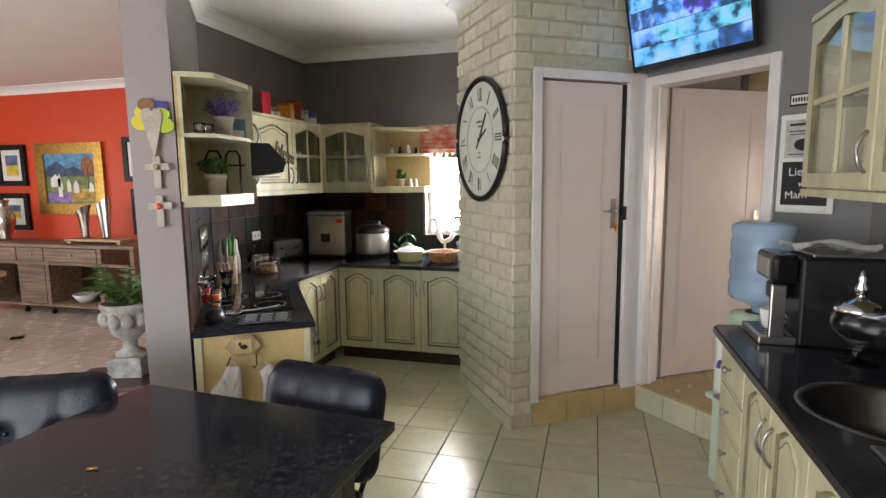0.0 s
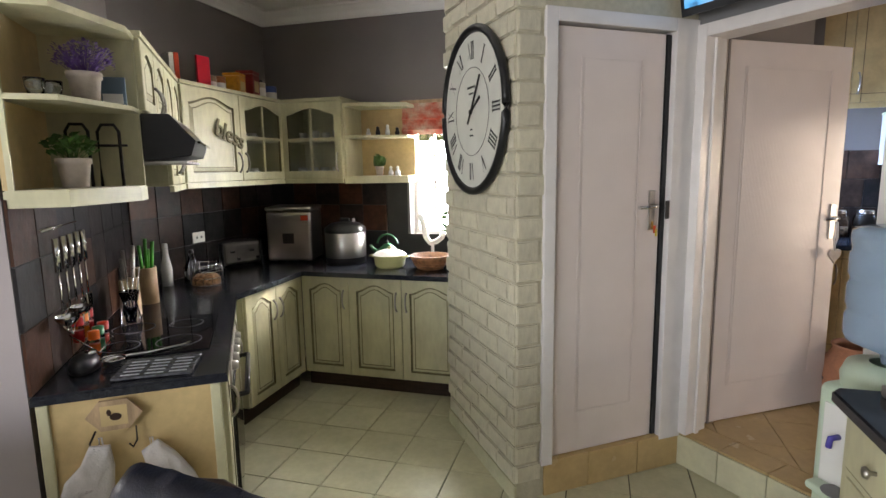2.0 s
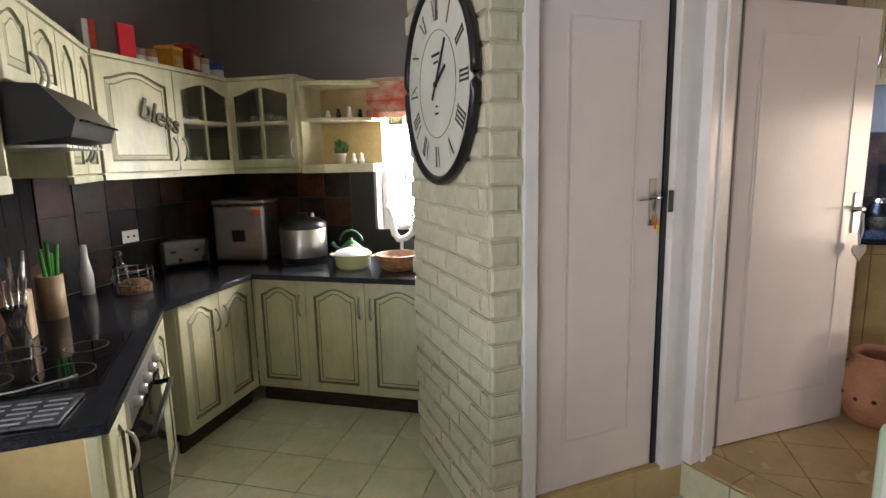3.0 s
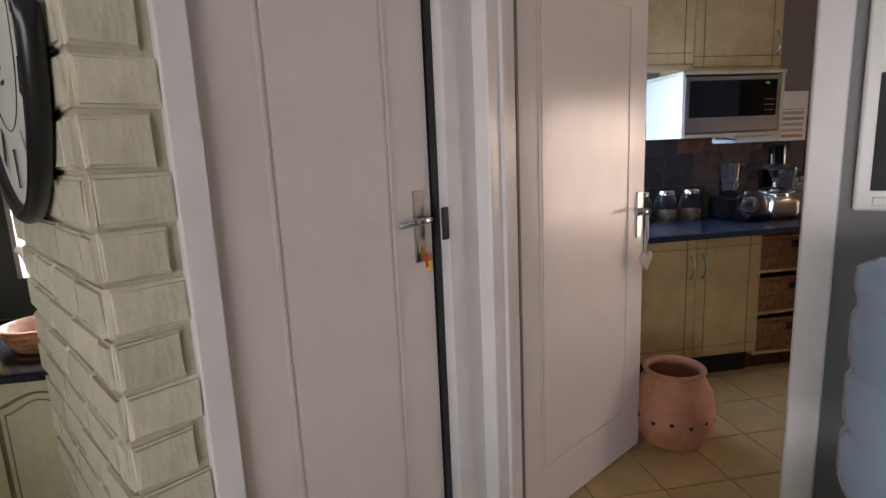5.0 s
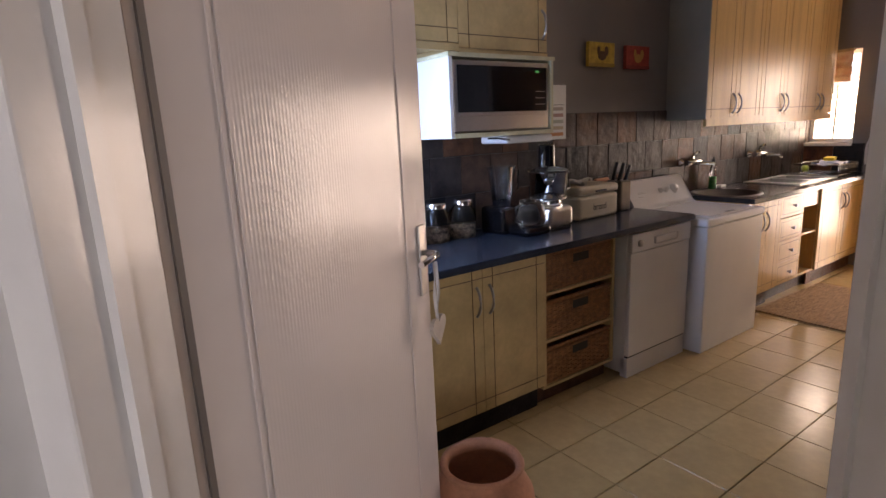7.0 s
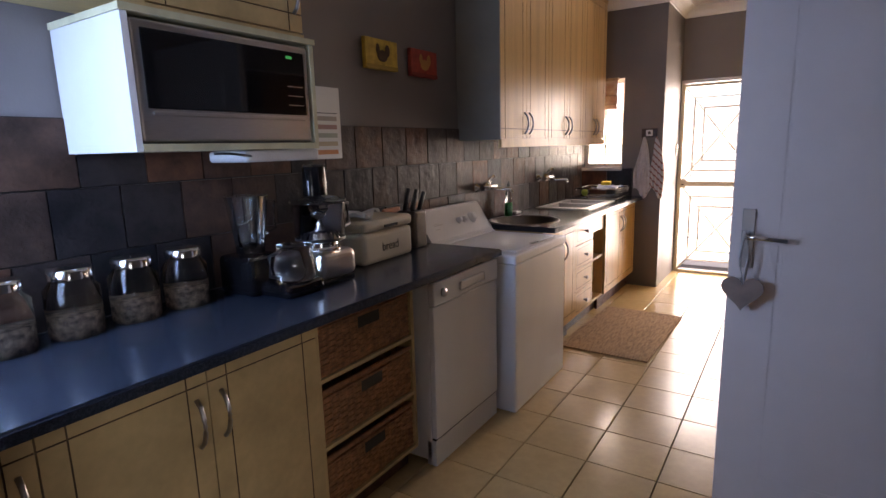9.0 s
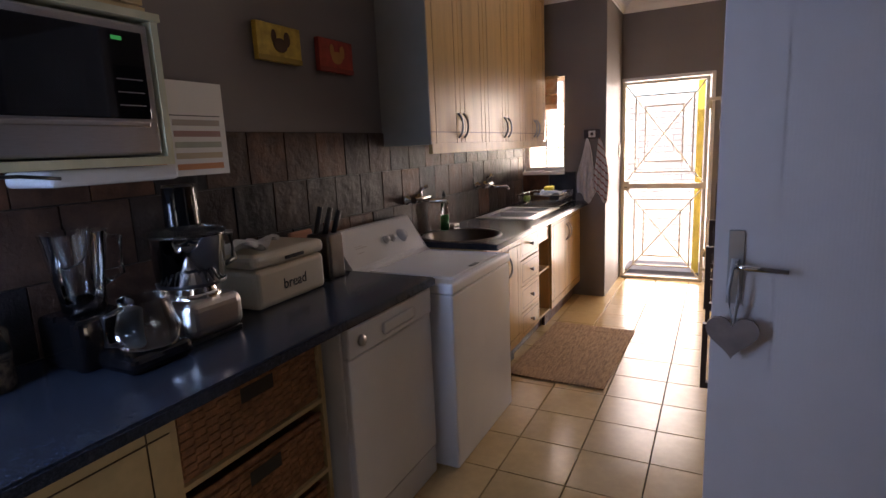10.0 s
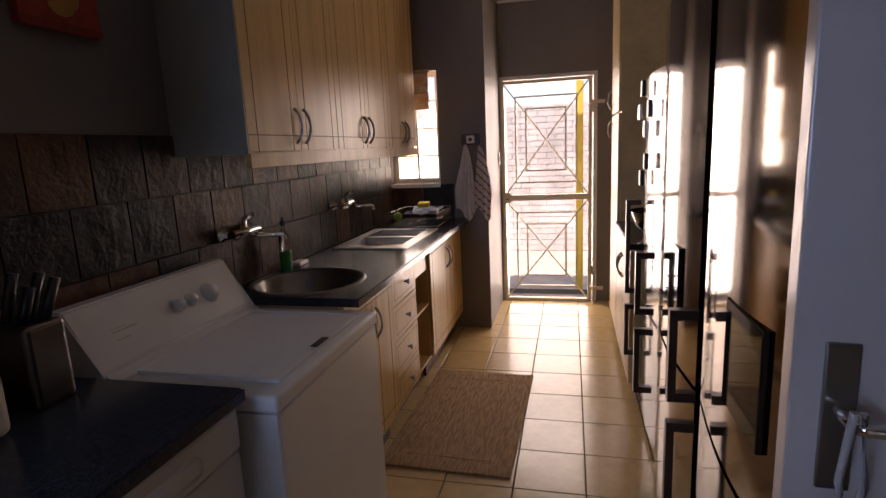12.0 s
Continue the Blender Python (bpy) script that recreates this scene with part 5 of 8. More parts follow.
# screen above the doors
tvx = thing("tilted_screen", 0.5, 3.86, 2.3, 13, "flat screen television showing a grid of blue security pictures", "television")
tvx.matrix_world = pose(0.485, 3.91, 2.27, 13, 0, -45) @ Matrix.Scale(1.07, 4)
part("housing", bbox(0, 0.004, 0, 0.74, 0.045, 0.44, 0.008), BLACK, tvx)
part("bezel", boxes((0, -0.004, 0, 0.74, 0.003, 0.03), (0, -0.004, 0.425, 0.74, 0.003, 0.44), (0, -0.004, 0.03, 0.014, 0.003, 0.425), (0.726, -0.004, 0.03, 0.74, 0.003, 0.425)), BLACK, tvx)
rnd = random.Random(8)
for i in range(4):
    for k in range(4):
        c = rnd.choice([(0.05, 0.25, 0.75), (0.08, 0.4, 0.8), (0.1, 0.3, 0.9), (0.03, 0.12, 0.4), (0.06, 0.04, 0.45), (0.1, 0.5, 0.7)])
        m = mat("screen_%d_%d" % (i, k), (0.01, 0.01, 0.01), 0.2, emission=c, strength=0.3)
        n_, l_ = m.node_tree.nodes, m.node_tree.links
        nz = n_.new("ShaderNodeTexNoise"); nz.inputs["Scale"].default_value = 9 + 3 * k; nz.inputs["Detail"].default_value = 5
        cr = n_.new("ShaderNodeValToRGB")
        cr.color_ramp.elements[0].position, cr.color_ramp.elements[0].color = 0.38, (0.02, 0.05, 0.12, 1)
        cr.color_ramp.elements[1].position, cr.color_ramp.elements[1].color = 0.62, (0.22, 0.45, 0.8, 1)
        e = cr.color_ramp.elements.new(0.5); e.color = (*c, 1)
        tcn = n_.new("ShaderNodeTexCoord"); l_.new(tcn.outputs["Object"], nz.inputs["Vector"]); l_.new(nz.outputs["Fac"], cr.inputs["Fac"])
        l_.new(cr.outputs[0], n_["Principled BSDF"].inputs["Emission Color"])
        x0, z0 = 0.016 + 0.1775 * i, 0.032 + 0.098 * k
        part("picture_tile", boxes((x0, -0.002, z0, x0 + 0.1745, 0.0035, z0 + 0.095)), m, tvx, "glowing camera picture")
part("wall_bracket", rod([(0.37, 0.04, 0.25), (0.37, 0.2, 0.3)], 0.02), BLACK, tvx)

# table and chairs
tb = thing("dining_table", -1.0, 1.1, 0, -4, "dining table with a polished black granite top", "table")
part("tabletop", bbox(-0.57, -1.0, 0.745, 0.56, 0.755, 0.78, 0.006), GRANITE, tb)
part("apron", boxes((-0.48, -0.9, 0.66, 0.46, 0.65, 0.744)), DARKWOOD, tb)
for sx in (-0.44, 0.42):
    for sy in (-0.85, 0.6):
        part("leg", bbox(sx - 0.04, sy - 0.04, 0, sx + 0.04, sy + 0.04, 0.66, 0.006), DARKWOOD, tb)
simple("brass_button", -1.15, 1.29, 0.78, 20, [("pin", rod([(0, 0, 0.004), (0.03, 0, 0.004)], 0.004), GOLD)], "tiny brass clip lying on the table", "clip")


def leather_chair(x, y, rz, label, z=-0.0):
    t = thing("dining_chair", x, y, z, rz, label, "chair", "leather dining chairs")
    # back: padded with two deep buttons, facing +y in front of the sitter's side -y
    W, H, T = 0.28, 0.2, 0.06
    bm = bmesh.new()
    n, m_ = 26, 18
    front, rear = [], []
    for j in range(m_ + 1):
        fr, rr = [], []
        for i in range(n + 1):
            u, w = i / n * 2 - 1, j / m_ * 2 - 1
            sx, sz = u * W, w * H
            cx, cz = max(abs(sx) - (W - 0.085), 0.0), max(abs(sz) - (H - 0.085), 0.0)
            if cx > 0 and cz > 0:
                k = max(cx, cz) / math.hypot(cx, cz)
                sx, sz = math.copysign(W - 0.085 + cx * k, sx), math.copysign(H - 0.085 + cz * k, sz)
            th = T * max(0.0, 1 - max(abs(u), abs(w)) ** 6) ** 0.4
            dent = sum(0.045 * math.exp(-(((sx - bx) ** 2 + (sz - 0.0) ** 2) / 0.0013)) for bx in (-0.1, 0.1))
            crease = 0.006 * math.exp(-((sx - 0.1) ** 2) / 0.0003) + 0.006 * math.exp(-((sx + 0.1) ** 2) / 0.0003)
            z = 0.672 + sz
            yb = 0.12 * (sz / 0.42)
            fr.append(bm.verts.new((sx, yb - th + dent + crease, z)))
            rr.append(bm.verts.new((sx, yb + th * 0.6, z)))
        front.append(fr); rear.append(rr)
    for j in range(m_):
        for i in range(n):
            bm.faces.new((front[j][i], front[j][i + 1], front[j + 1][i + 1], front[j + 1][i])).smooth = True
            bm.faces.new((rear[j][i], rear[j + 1][i], rear[j + 1][i + 1], rear[j][i + 1])).smooth = True
    bmesh.ops.remove_doubles(bm, verts=bm.verts[:], dist=0.0008)
    part("backrest", bm, LEATHER, t, "buttoned black leather backrest")
    part("rear_frame", rod([(-W * 0.7, 0.05, 0.48), (-W * 0.75, 0.075, 0.66), (-W * 0.7, 0.1, 0.8), (0, 0.11, 0.83), (W * 0.7, 0.1, 0.8), (W * 0.75, 0.075, 0.66), (W * 0.7, 0.05, 0.48)], 0.012), DARKWOOD, t)
    for bx in (-0.1, 0.1):
        part("button", lathe(bmesh.new(), [(0, 0), (0.011, 0), (0.009, 0.006), (0, 0.008)], 10), LEATHER, t).matrix_basis = pose(bx, -0.018, 0.672, 90, 0, 0)
    part("seat", bbox(-0.23, -0.5, 0.38, 0.23, -0.06, 0.46, 0.03, 4), LEATHER, t, "black leather seat")
    for sx in (-0.2, 0.2):
        part("leg", rod([(sx, -0.46, 0), (sx, -0.45, 0.38)], 0.02), DARKWOOD, t)
        part("leg", rod([(sx, -0.02, 0), (sx, -0.07, 0.38), (sx * 1.1, -0.03, 0.5)], 0.02), DARKWOOD, t)
    return t


leather_chair(-0.77, 1.985, -8, "buttoned black leather dining chair pushed towards the granite table")
leather_chair(-1.78, 1.62, 25, "black leather dining chair at the side of the granite table")
# ---- scullery ----
SW = 1.06
H0 = SCUL
tagged(slab("worktop", [(1.26, 5.07), (3.66, 5.07), (3.66, 5.685), (1.26, 5.685)], SW - 0.032, SW, GRANITEBLUE), "dark granite scullery worktop over cupboards and baskets", "worktop")
ob = slab("worktop", [(4.40, 5.08), (6.655, 5.08), (6.655, 5.685), (4.40, 5.685)], SW - 0.032, SW, GRANITE)
tagged(ob, "dark granite sink worktop with round bowl and double sink", "worktop")
base_unit(1.3, 5.17, H0, 0, 1.18, 3, "buff foil-wrapped base cupboard with routed grooves and bow handles", (CREAMWARM, YGLAZE), depth=0.5, h=0.845, kick=0.13, style="grid", group="scullery base cabinets", handed=[1, 1, -1], kickmat=SLATE)
# basket unit
bu = thing("basket_unit", 2.49, 5.17, H0, 0, "open cream shelf unit with three wicker drawers", "shelf unit")
part("side_panel", boxes((0, 0, 0.1, 0.018, 0.5, 0.845)), CREAMWARM, bu)
part("side_panel", boxes((0.535, 0, 0.1, 0.553, 0.5, 0.845)), CREAMWARM, bu)
part("back_panel", boxes((0.018, 0.48, 0.1, 0.535, 0.5, 0.845)), CREAMWARM, bu)
for z in (0.1, 0.35, 0.6, 0.83):
    part("shelf", boxes((0.018, 0, z, 0.535, 0.48, z + 0.014)), CREAMWARM, bu)
part("kickboard", boxes((0, 0.06, 0, 0.553, 0.08, 0.1)), SLATE, bu, "slate-clad kickboard")
for z in (0.115, 0.365, 0.615):
    b = thing("wicker_drawer", 2.513, 5.172, H0 + z, 0, "brown woven wicker drawer with a dark hand hole", "basket", "wicker drawers")
    h = 0.195
    bm = bmesh.new()
    box(bm, 0, 0.012, 0, 0.507, 0.45, 0.01)
    box(bm, 0, 0.012, 0.01, 0.507, 0.02, h); box(bm, 0, 0.44, 0.01, 0.507, 0.45, h); box(bm, 0, 0.02, 0.01, 0.01, 0.44, h); box(bm, 0.497, 0.02, 0.01, 0.507, 0.44, h)
    part("basket_body", bm, WICKER, b)
    bm = bmesh.new()
    rows, cols = 15, 26
    for j in range(rows):
        z0 = 0.012 + j * (h - 0.03) / rows
        for i in range(cols):
            x0 = 0.004 + i * 0.0192
            if 0.19 < x0 < 0.31 and 0.12 < z0 < 0.165:
                continue
            off = 0.003 if (i // 2 + j) % 2 else 0.0
            vs = box(bm, x0, 0.002 + off, z0 + 0.001, x0 + 0.0185, 0.0125, z0 + (h - 0.03) / rows - 0.001)
    me_part = part("woven_front", bm, WICKER, b, kind="stuff")
    part("rim", rod([(0.0, 0.008, h), (0.507, 0.008, h)], 0.009), WICKER, b)
    part("hand_hole", boxes((0.195, 0.0005, 0.125, 0.315, 0.0015, 0.168)), BLACK, b)
# dishwasher
dwm = thing("dishwasher", 3.08, 5.1, H0, 0, "white free-standing dishwasher under the dark worktop", "dishwasher")
part("body", bbox(0, 0.02, 0.02, 0.57, 0.56, 0.835, 0.006), APPLIANCE, dwm)
part("control_panel", bbox(0, -0.012, 0.73, 0.57, 0.02, 0.835, 0.008, 3), APPLIANCE, dwm)
part("door", bbox(0, -0.006, 0.13, 0.57, 0.02, 0.727, 0.006), APPLIANCE, dwm)
part("plinth", bbox(0, 0.0, 0.0, 0.57, 0.05, 0.12, 0.004), APPLIANCE, dwm)
part("gap", boxes((0.002, 0.004, 0.12, 0.568, 0.03, 0.13)), BLACK, dwm)
part("handle", bbox(0.2, -0.022, 0.755, 0.42, -0.01, 0.8, 0.012, 3), APPLIANCE, dwm)
part("dial", lathe(bmesh.new(), [(0, 0), (0.02, 0), (0.018, 0.012), (0, 0.014)], 16), STEEL, dwm).matrix_basis = pose(0.07, -0.012, 0.78, 90, 0, 0)
# washing machine
WH = 0.845
wm = thing("washing_machine", 3.69, 5.01, H0, 0, "white top-loading washing machine with a sloping control console", "washing machine")
part("cabinet", bbox(0, 0, 0.0, 0.69, 0.64, WH - 0.05, 0.01), APPLIANCE, wm)
part("top", bbox(-0.006, -0.006, WH - 0.048, 0.696, 0.66, WH, 0.012, 3), APPLIANCE, wm)
part("lid", bbox(0.07, 0.03, WH + 0.001, 0.62, 0.46, WH + 0.008, 0.01, 2), APPLIANCE, wm)
part("lid_grip", bbox(0.3, 0.035, WH + 0.0085, 0.38, 0.06, WH + 0.0115, 0.002), BLACK, wm)
bm = bmesh.new()
prof = [(0.46, WH), (0.50, WH + 0.02), (0.60, WH + 0.19), (0.65, WH + 0.19), (0.66, WH)]
a = [bm.verts.new((0.0, y, z)) for y, z in prof]; b = [bm.verts.new((0.69, y, z)) for y, z in prof]
for i in range(5):
    bm.faces.new((a[i], a[(i + 1) % 5], b[(i + 1) % 5], b[i]))
bm.faces.new(a); bm.faces.new(b[::-1])
bmesh.ops.bevel(bm, geom=bm.edges[:], offset=0.006, segments=2, affect="EDGES")
part("console", bm, APPLIANCE, wm)
slope = math.degrees(math.atan2(0.17, 0.1))
for x, r in ((0.36, 0.018), (0.42, 0.018), (0.52, 0.03)):
    bm = lathe(bmesh.new(), [(r * 1.25, 0), (r * 1.2, 0.004), (r, 0.006), (r * 0.85, 0.024), (0, 0.026)], 18)
    part("dial", bm, APPLIANCE, wm).matrix_basis = pose(x, 0.548, WH + 0.105, slope, 0, 0)
part("console_writing", boxes((0, -0.006, 0, 0.09, -0.002, 0.0008), (0, 0.004, 0, 0.06, 0.006, 0.0008), (0.0, -0.03, 0, 0.05, -0.027, 0.0008)), STEEL, wm, "small grey printed lines").matrix_basis = pose(0.1, 0.55, WH + 0.106, slope, 0, 0)
# sink base units
base_unit(4.42, 5.17, H0, 0, 0.56, 2, "yellow maple foil base cupboard with routed grooves below the sink", SM, depth=0.48, h=0.845, kick=0.13, style="grid", group="scullery base cabinets", kickmat=SLATE)
du = thing("drawer_unit", 4.98, 5.17, H0, 0, "yellow maple foil drawer unit with four knobbed drawers", "cabinet", "scullery base cabinets")
part("body", boxes((0, 0.001, 0.13, 0.4, 0.48, 0.845)), YELLOW, du)
part("kickboard", boxes((0, 0.07, 0, 0.4, 0.09, 0.13)), SLATE, du, "slate-clad kickboard")
for i in range(4):
    z0 = 0.14 + i * 0.175
    d = part("drawer_front", bbox(0.003, -0.018, z0, 0.397, 0, z0 + 0.17, 0.003), YELLOW, du)
    part("groove", boxes((0.03, -0.0188, z0 + 0.025, 0.37, -0.0184, z0 + 0.028), (0.03, -0.0188, z0 + 0.142, 0.37, -0.0184, z0 + 0.145), (0.03, -0.0188, z0 + 0.028, 0.033, -0.0184, z0 + 0.142), (0.367, -0.0188, z0 + 0.028, 0.37, -0.0184, z0 + 0.142)), YGLAZE, d)
    part("knob", lathe(bmesh.new(), [(0.006, 0), (0.006, 0.012), (0.015, 0.02), (0.012, 0.028), (0, 0.03)], 12), NICKEL, d).matrix_basis = pose(0.2, -0.018, z0 + 0.085, 90, 0, 0)
ou = thing("open_shelf_unit", 5.38, 5.17, H0, 0, "narrow open yellow maple shelf unit under the sink top", "shelf unit", "scullery base cabinets")
part("side_panel", boxes((0, 0, 0.13, 0.016, 0.48, 0.845)), YELLOW, ou)
part("side_panel", boxes((0.304, 0, 0.13, 0.32, 0.48, 0.845)), YELLOW, ou)
part("back_panel", boxes((0.016, 0.46, 0.13, 0.304, 0.48, 0.845)), YELLOW, ou)
for z in (0.13, 0.47):
    part("shelf", boxes((0.016, 0, z, 0.304, 0.46, z + 0.016)), YELLOW, ou)
part("rail", boxes((0.016, -0.002, 0.7, 0.304, 0.016, 0.828)), YELLOW, ou)
part("kickboard", boxes((0, 0.07, 0, 0.32, 0.09, 0.13)), SLATE, ou, "slate-clad kickboard")
base_unit(5.70, 5.17, H0, 0, 0.94, 2, "yellow maple foil base cupboard beside the window wall", SM, depth=0.48, h=0.845, kick=0.13, style="grid", group="scullery base cabinets", kickmat=SLATE)
# round prep bowl, double sink, taps


def real_sink(x, y, z, r, label, squash=(1, 1), rz=0):
    """A pressed bowl that stands in a round hole of the worktop."""
    t = thing("round_sink", x, y, z, rz, label, "sink")
    part("bowl", lathe(bmesh.new(), [(r + 0.02, 0.0006), (r + 0.016, 0.005), (r, 0.005), (r - 0.012, -0.004), (r - 0.03, -0.12), (r - 0.08, -0.145), (0.03, -0.15), (0, -0.15)], 40, squash=squash), BOWL, t, "dark brushed steel bowl")
    part("drain", lathe(bmesh.new(), [(0.035, -0.149), (0.03, -0.146), (0, -0.147)], 20), CHROME, t)
    return t


def cut_hole(ob, poly, z):
    """Cuts a straight-sided hole through a slab."""
    bm = bmesh.new()
    prism(bm, poly, z - 0.06, z + 0.05)
    bmesh.ops.recalc_face_normals(bm, faces=bm.faces[:])
    me = bpy.data.meshes.new("cut")
    bm.to_mesh(me)
    tool = new("cut", me)
    m = ob.modifiers.new("hole", "BOOLEAN")
    m.object, m.operation, m.solver = tool, "DIFFERENCE", "EXACT"
    dg_ = bpy.context.evaluated_depsgraph_get()
    done = bpy.data.meshes.new_from_object(ob.evaluated_get(dg_))
    ob.modifiers.clear()
    ob.data = done
    bpy.data.objects.remove(tool)


def circle(x, y, r, n=40, squash=(1, 1)):
    return [(x + r * squash[0] * math.cos(2 * math.pi * i / n), y + r * squash[1] * math.sin(2 * math.pi * i / n)) for i in range(n)]


cut_hole(ob, circle(4.66, 5.41, 0.225), SW)
cut_hole(ob, [(5.47, 5.25), (6.03, 5.25), (6.03, 5.57), (5.47, 5.57)], SW)
real_sink(4.66, 5.41, SW, 0.225, "round stainless steel prep sink in the dark worktop")
ds = thing("double_sink", 5.37, 5.17, SW, 0, "stainless steel double sink with draining ledge", "sink")
bm = boxes((0, 0.02, 0.0006, 0.1, 0.46, 0.006), (0.66, 0.02, 0.0006, 0.72, 0.46, 0.006), (0.1, 0.02, 0.0006, 0.66, 0.08, 0.006), (0.1, 0.40, 0.0006, 0.66, 0.46, 0.006), (0.36, 0.08, 0.0006, 0.4, 0.4, 0.006))
part("rim", bm, STEEL, ds)
for x0, x1 in ((0.1, 0.36), (0.4, 0.66)):
    bm = bmesh.new()
    top = [(x0, 0.08), (x1, 0.08), (x1, 0.4), (x0, 0.4)]
    bot = [(x0 + 0.02, 0.1), (x1 - 0.02, 0.1), (x1 - 0.02, 0.38), (x0 + 0.02, 0.38)]
    a = [bm.verts.new((*p, 0.0)) for p in top]; b = [bm.verts.new((*p, -0.15)) for p in bot]
    for i in range(4):
        bm.faces.new((a[i], a[(i + 1) % 4], b[(i + 1) % 4], b[i]))
    bm.faces.new(b)
    part("basin", bm, STEEL, ds)
for x in (4.54, 5.58):
    t = thing("wall_mixer_tap", x, 5.665, SW + 0.23, 0, "chrome wall-mounted mixer tap above the sink", "tap", "scullery taps")
    for dx in (-0.075, 0.075):
        part("wall_flange", lathe(bmesh.new(), [(0.03, 0), (0.028, 0.012), (0.014, 0.02), (0.014, 0.05), (0, 0.05)], 16), CHROME, t).matrix_basis = pose(dx, 0.0, 0, 90, 0, 0)
    part("tap_body", rod([(-0.09, -0.055, 0), (0.09, -0.055, 0)], 0.021, 12), CHROME, t)
    part("lever", rod([(0, -0.055, 0.02), (0, -0.055, 0.055), (0.0, -0.1, 0.075)], 0.011, 10), CHROME, t)
    part("spout", rod([(0, -0.07, -0.005), (0.0, -0.12, -0.01), (0.03, -0.2, -0.012), (0.035, -0.215, -0.035)], 0.01, 10), CHROME, t)
simple("soap_bottle", 4.82, 5.6, SW, 0, [("bottle", lath([(0, 0), (0.035, 0), (0.037, 0.02), (0.035, 0.12), (0.03, 0.17), (0.013, 0.2), (0.012, 0.215)], 20, squash=(1, 0.7)), GLASS),
       ("soap", lath([(0, 0.003), (0.031, 0.003), (0.031, 0.1), (0, 0.1)], 18, squash=(1, 0.65)), mat("green_soap", (0.05, 0.3, 0.08), 0.2)), ("cap", lath([(0.014, 0.216), (0.014, 0.235), (0.006, 0.24), (0.005, 0.255), (0, 0.256)], 12), BLACK)], "clear bottle of green dish soap with a dark cap", "bottle")
simple("soap_dish", 4.93, 5.62, SW, 0, [("dish", bbox(0, -0.03, 0, 0.09, 0.03, 0.02, 0.006), CERAMIC)], "small pale soap dish behind the round sink", "dish")
# drying rack with dish cloths
dr = thing("dish_rack", 6.12, 5.2, SW, 0, "white wire dish rack with folded cloths on the worktop", "rack")
bm = bmesh.new()
for z in (0.01, 0.1):
    tube(bm, [(0, 0, z), (0.46, 0, z), (0.46, 0.36, z), (0, 0.36, z), (0, 0, z)], 0.004, 6)
for i in range(12):
    tube(bm, [(0.04 * i + 0.01, 0, 0.1), (0.04 * i + 0.01, 0, 0.01), (0.04 * i + 0.01, 0.36, 0.01), (0.04 * i + 0.01, 0.36, 0.1)], 0.0025, 5)
part("wire_frame", bm, CHROME, dr)
CHECK = mat("blue_white_cloth", (0.12, 0.2, 0.45), 0.9, color2=(0.6, 0.6, 0.62), noise_scale=25, bump=0.4)
YCL = mat("yellow_sponge", (0.7, 0.55, 0.05), 0.9, noise_amount=0.1)


def cloth(name, x, y, z, rz, w, d, material, label, seed):
    rnd = random.Random(seed)
    t = thing(name, x, y, z, rz, label, "cloth")
    bm = bmesh.new()
    n = 14
    ph = [rnd.uniform(0, 6) for _ in range(4)]
    up, dn = [], []
    for j in range(n + 1):
        u, v = [], []
        for i in range(n + 1):
            a, b = i / n, j / n
            h = 0.018 + 0.014 * math.sin(7 * a + ph[0]) * math.sin(5 * b + ph[1]) + 0.008 * math.sin(15 * a + 9 * b + ph[2])
            u.append(bm.verts.new((a * w + 0.01 * math.sin(6 * b), b * d, h + 0.006))); v.append(bm.verts.new((a * w + 0.01 * math.sin(6 * b), b * d, h)))
        up.append(u); dn.append(v)
    for j in range(n):
        for i in range(n):
            bm.faces.new((up[j][i], up[j][i + 1], up[j + 1][i + 1], up[j + 1][i])).smooth = True
            bm.faces.new((dn[j][i], dn[j + 1][i], dn[j + 1][i + 1], dn[j][i + 1])).smooth = True
    part("cloth", bm, material, t)


cloth("dish_cloth", 6.14, 5.22, SW + 0.085, 0, 0.3, 0.2, CHECK, "crumpled blue and white dish cloth on the rack", 2)
simple("sponge", 6.3, 5.3, SW + 0.125, 10, [("sponge", bbox(0, 0, 0, 0.13, 0.08, 0.03, 0.006), YCL)], "yellow kitchen sponge on the dish rack", "sponge")
simple("lime", 6.50, 5.6, SW, 0, [("fruit", lath([(0, 0), (0.025, 0.01), (0.035, 0.035), (0.025, 0.06), (0, 0.07)], 16), mat("lime_skin", (0.35, 0.45, 0.05), 0.4))], "small green-yellow lime by the window", "fruit")

# wall cupboards
wall_unit(1.3, 5.36, 1.975, 0, 0.85, 0.815, 2, "buff foil wall cupboard with two grooved doors near the ceiling", (CREAMWARM, YGLAZE), depth=0.325, style="grid", group="scullery wall cabinets")
t = wall_unit(2.15, 5.36, 1.955, 0, 0.55, 0.835, 1, "buff foil wall cupboard above the microwave", (CREAMWARM, YGLAZE), depth=0.325, style="grid", group="scullery wall cabinets")
ms = thing("microwave_shelf", 2.06, 5.3, 1.57, 0, "cream open wall box holding the microwave", "shelf")
# left board is white for the window light on it; the box is cream
part("side_board", boxes((0, 0, 0, 0.018, 0.38, 0.345)), APPLIANCE, ms, "side board whitened for the window light on it")
part("side_board", boxes((0.622, 0, 0, 0.64, 0.38, 0.345)), CREAM, ms)
part("bottom_board", boxes((0.018, -0.004, 0, 0.622, 0.355, 0.02)), CREAM, ms)
part("top_board", boxes((-0.005, -0.006, 0.346, 0.645, 0.38, 0.364)), CREAM, ms)
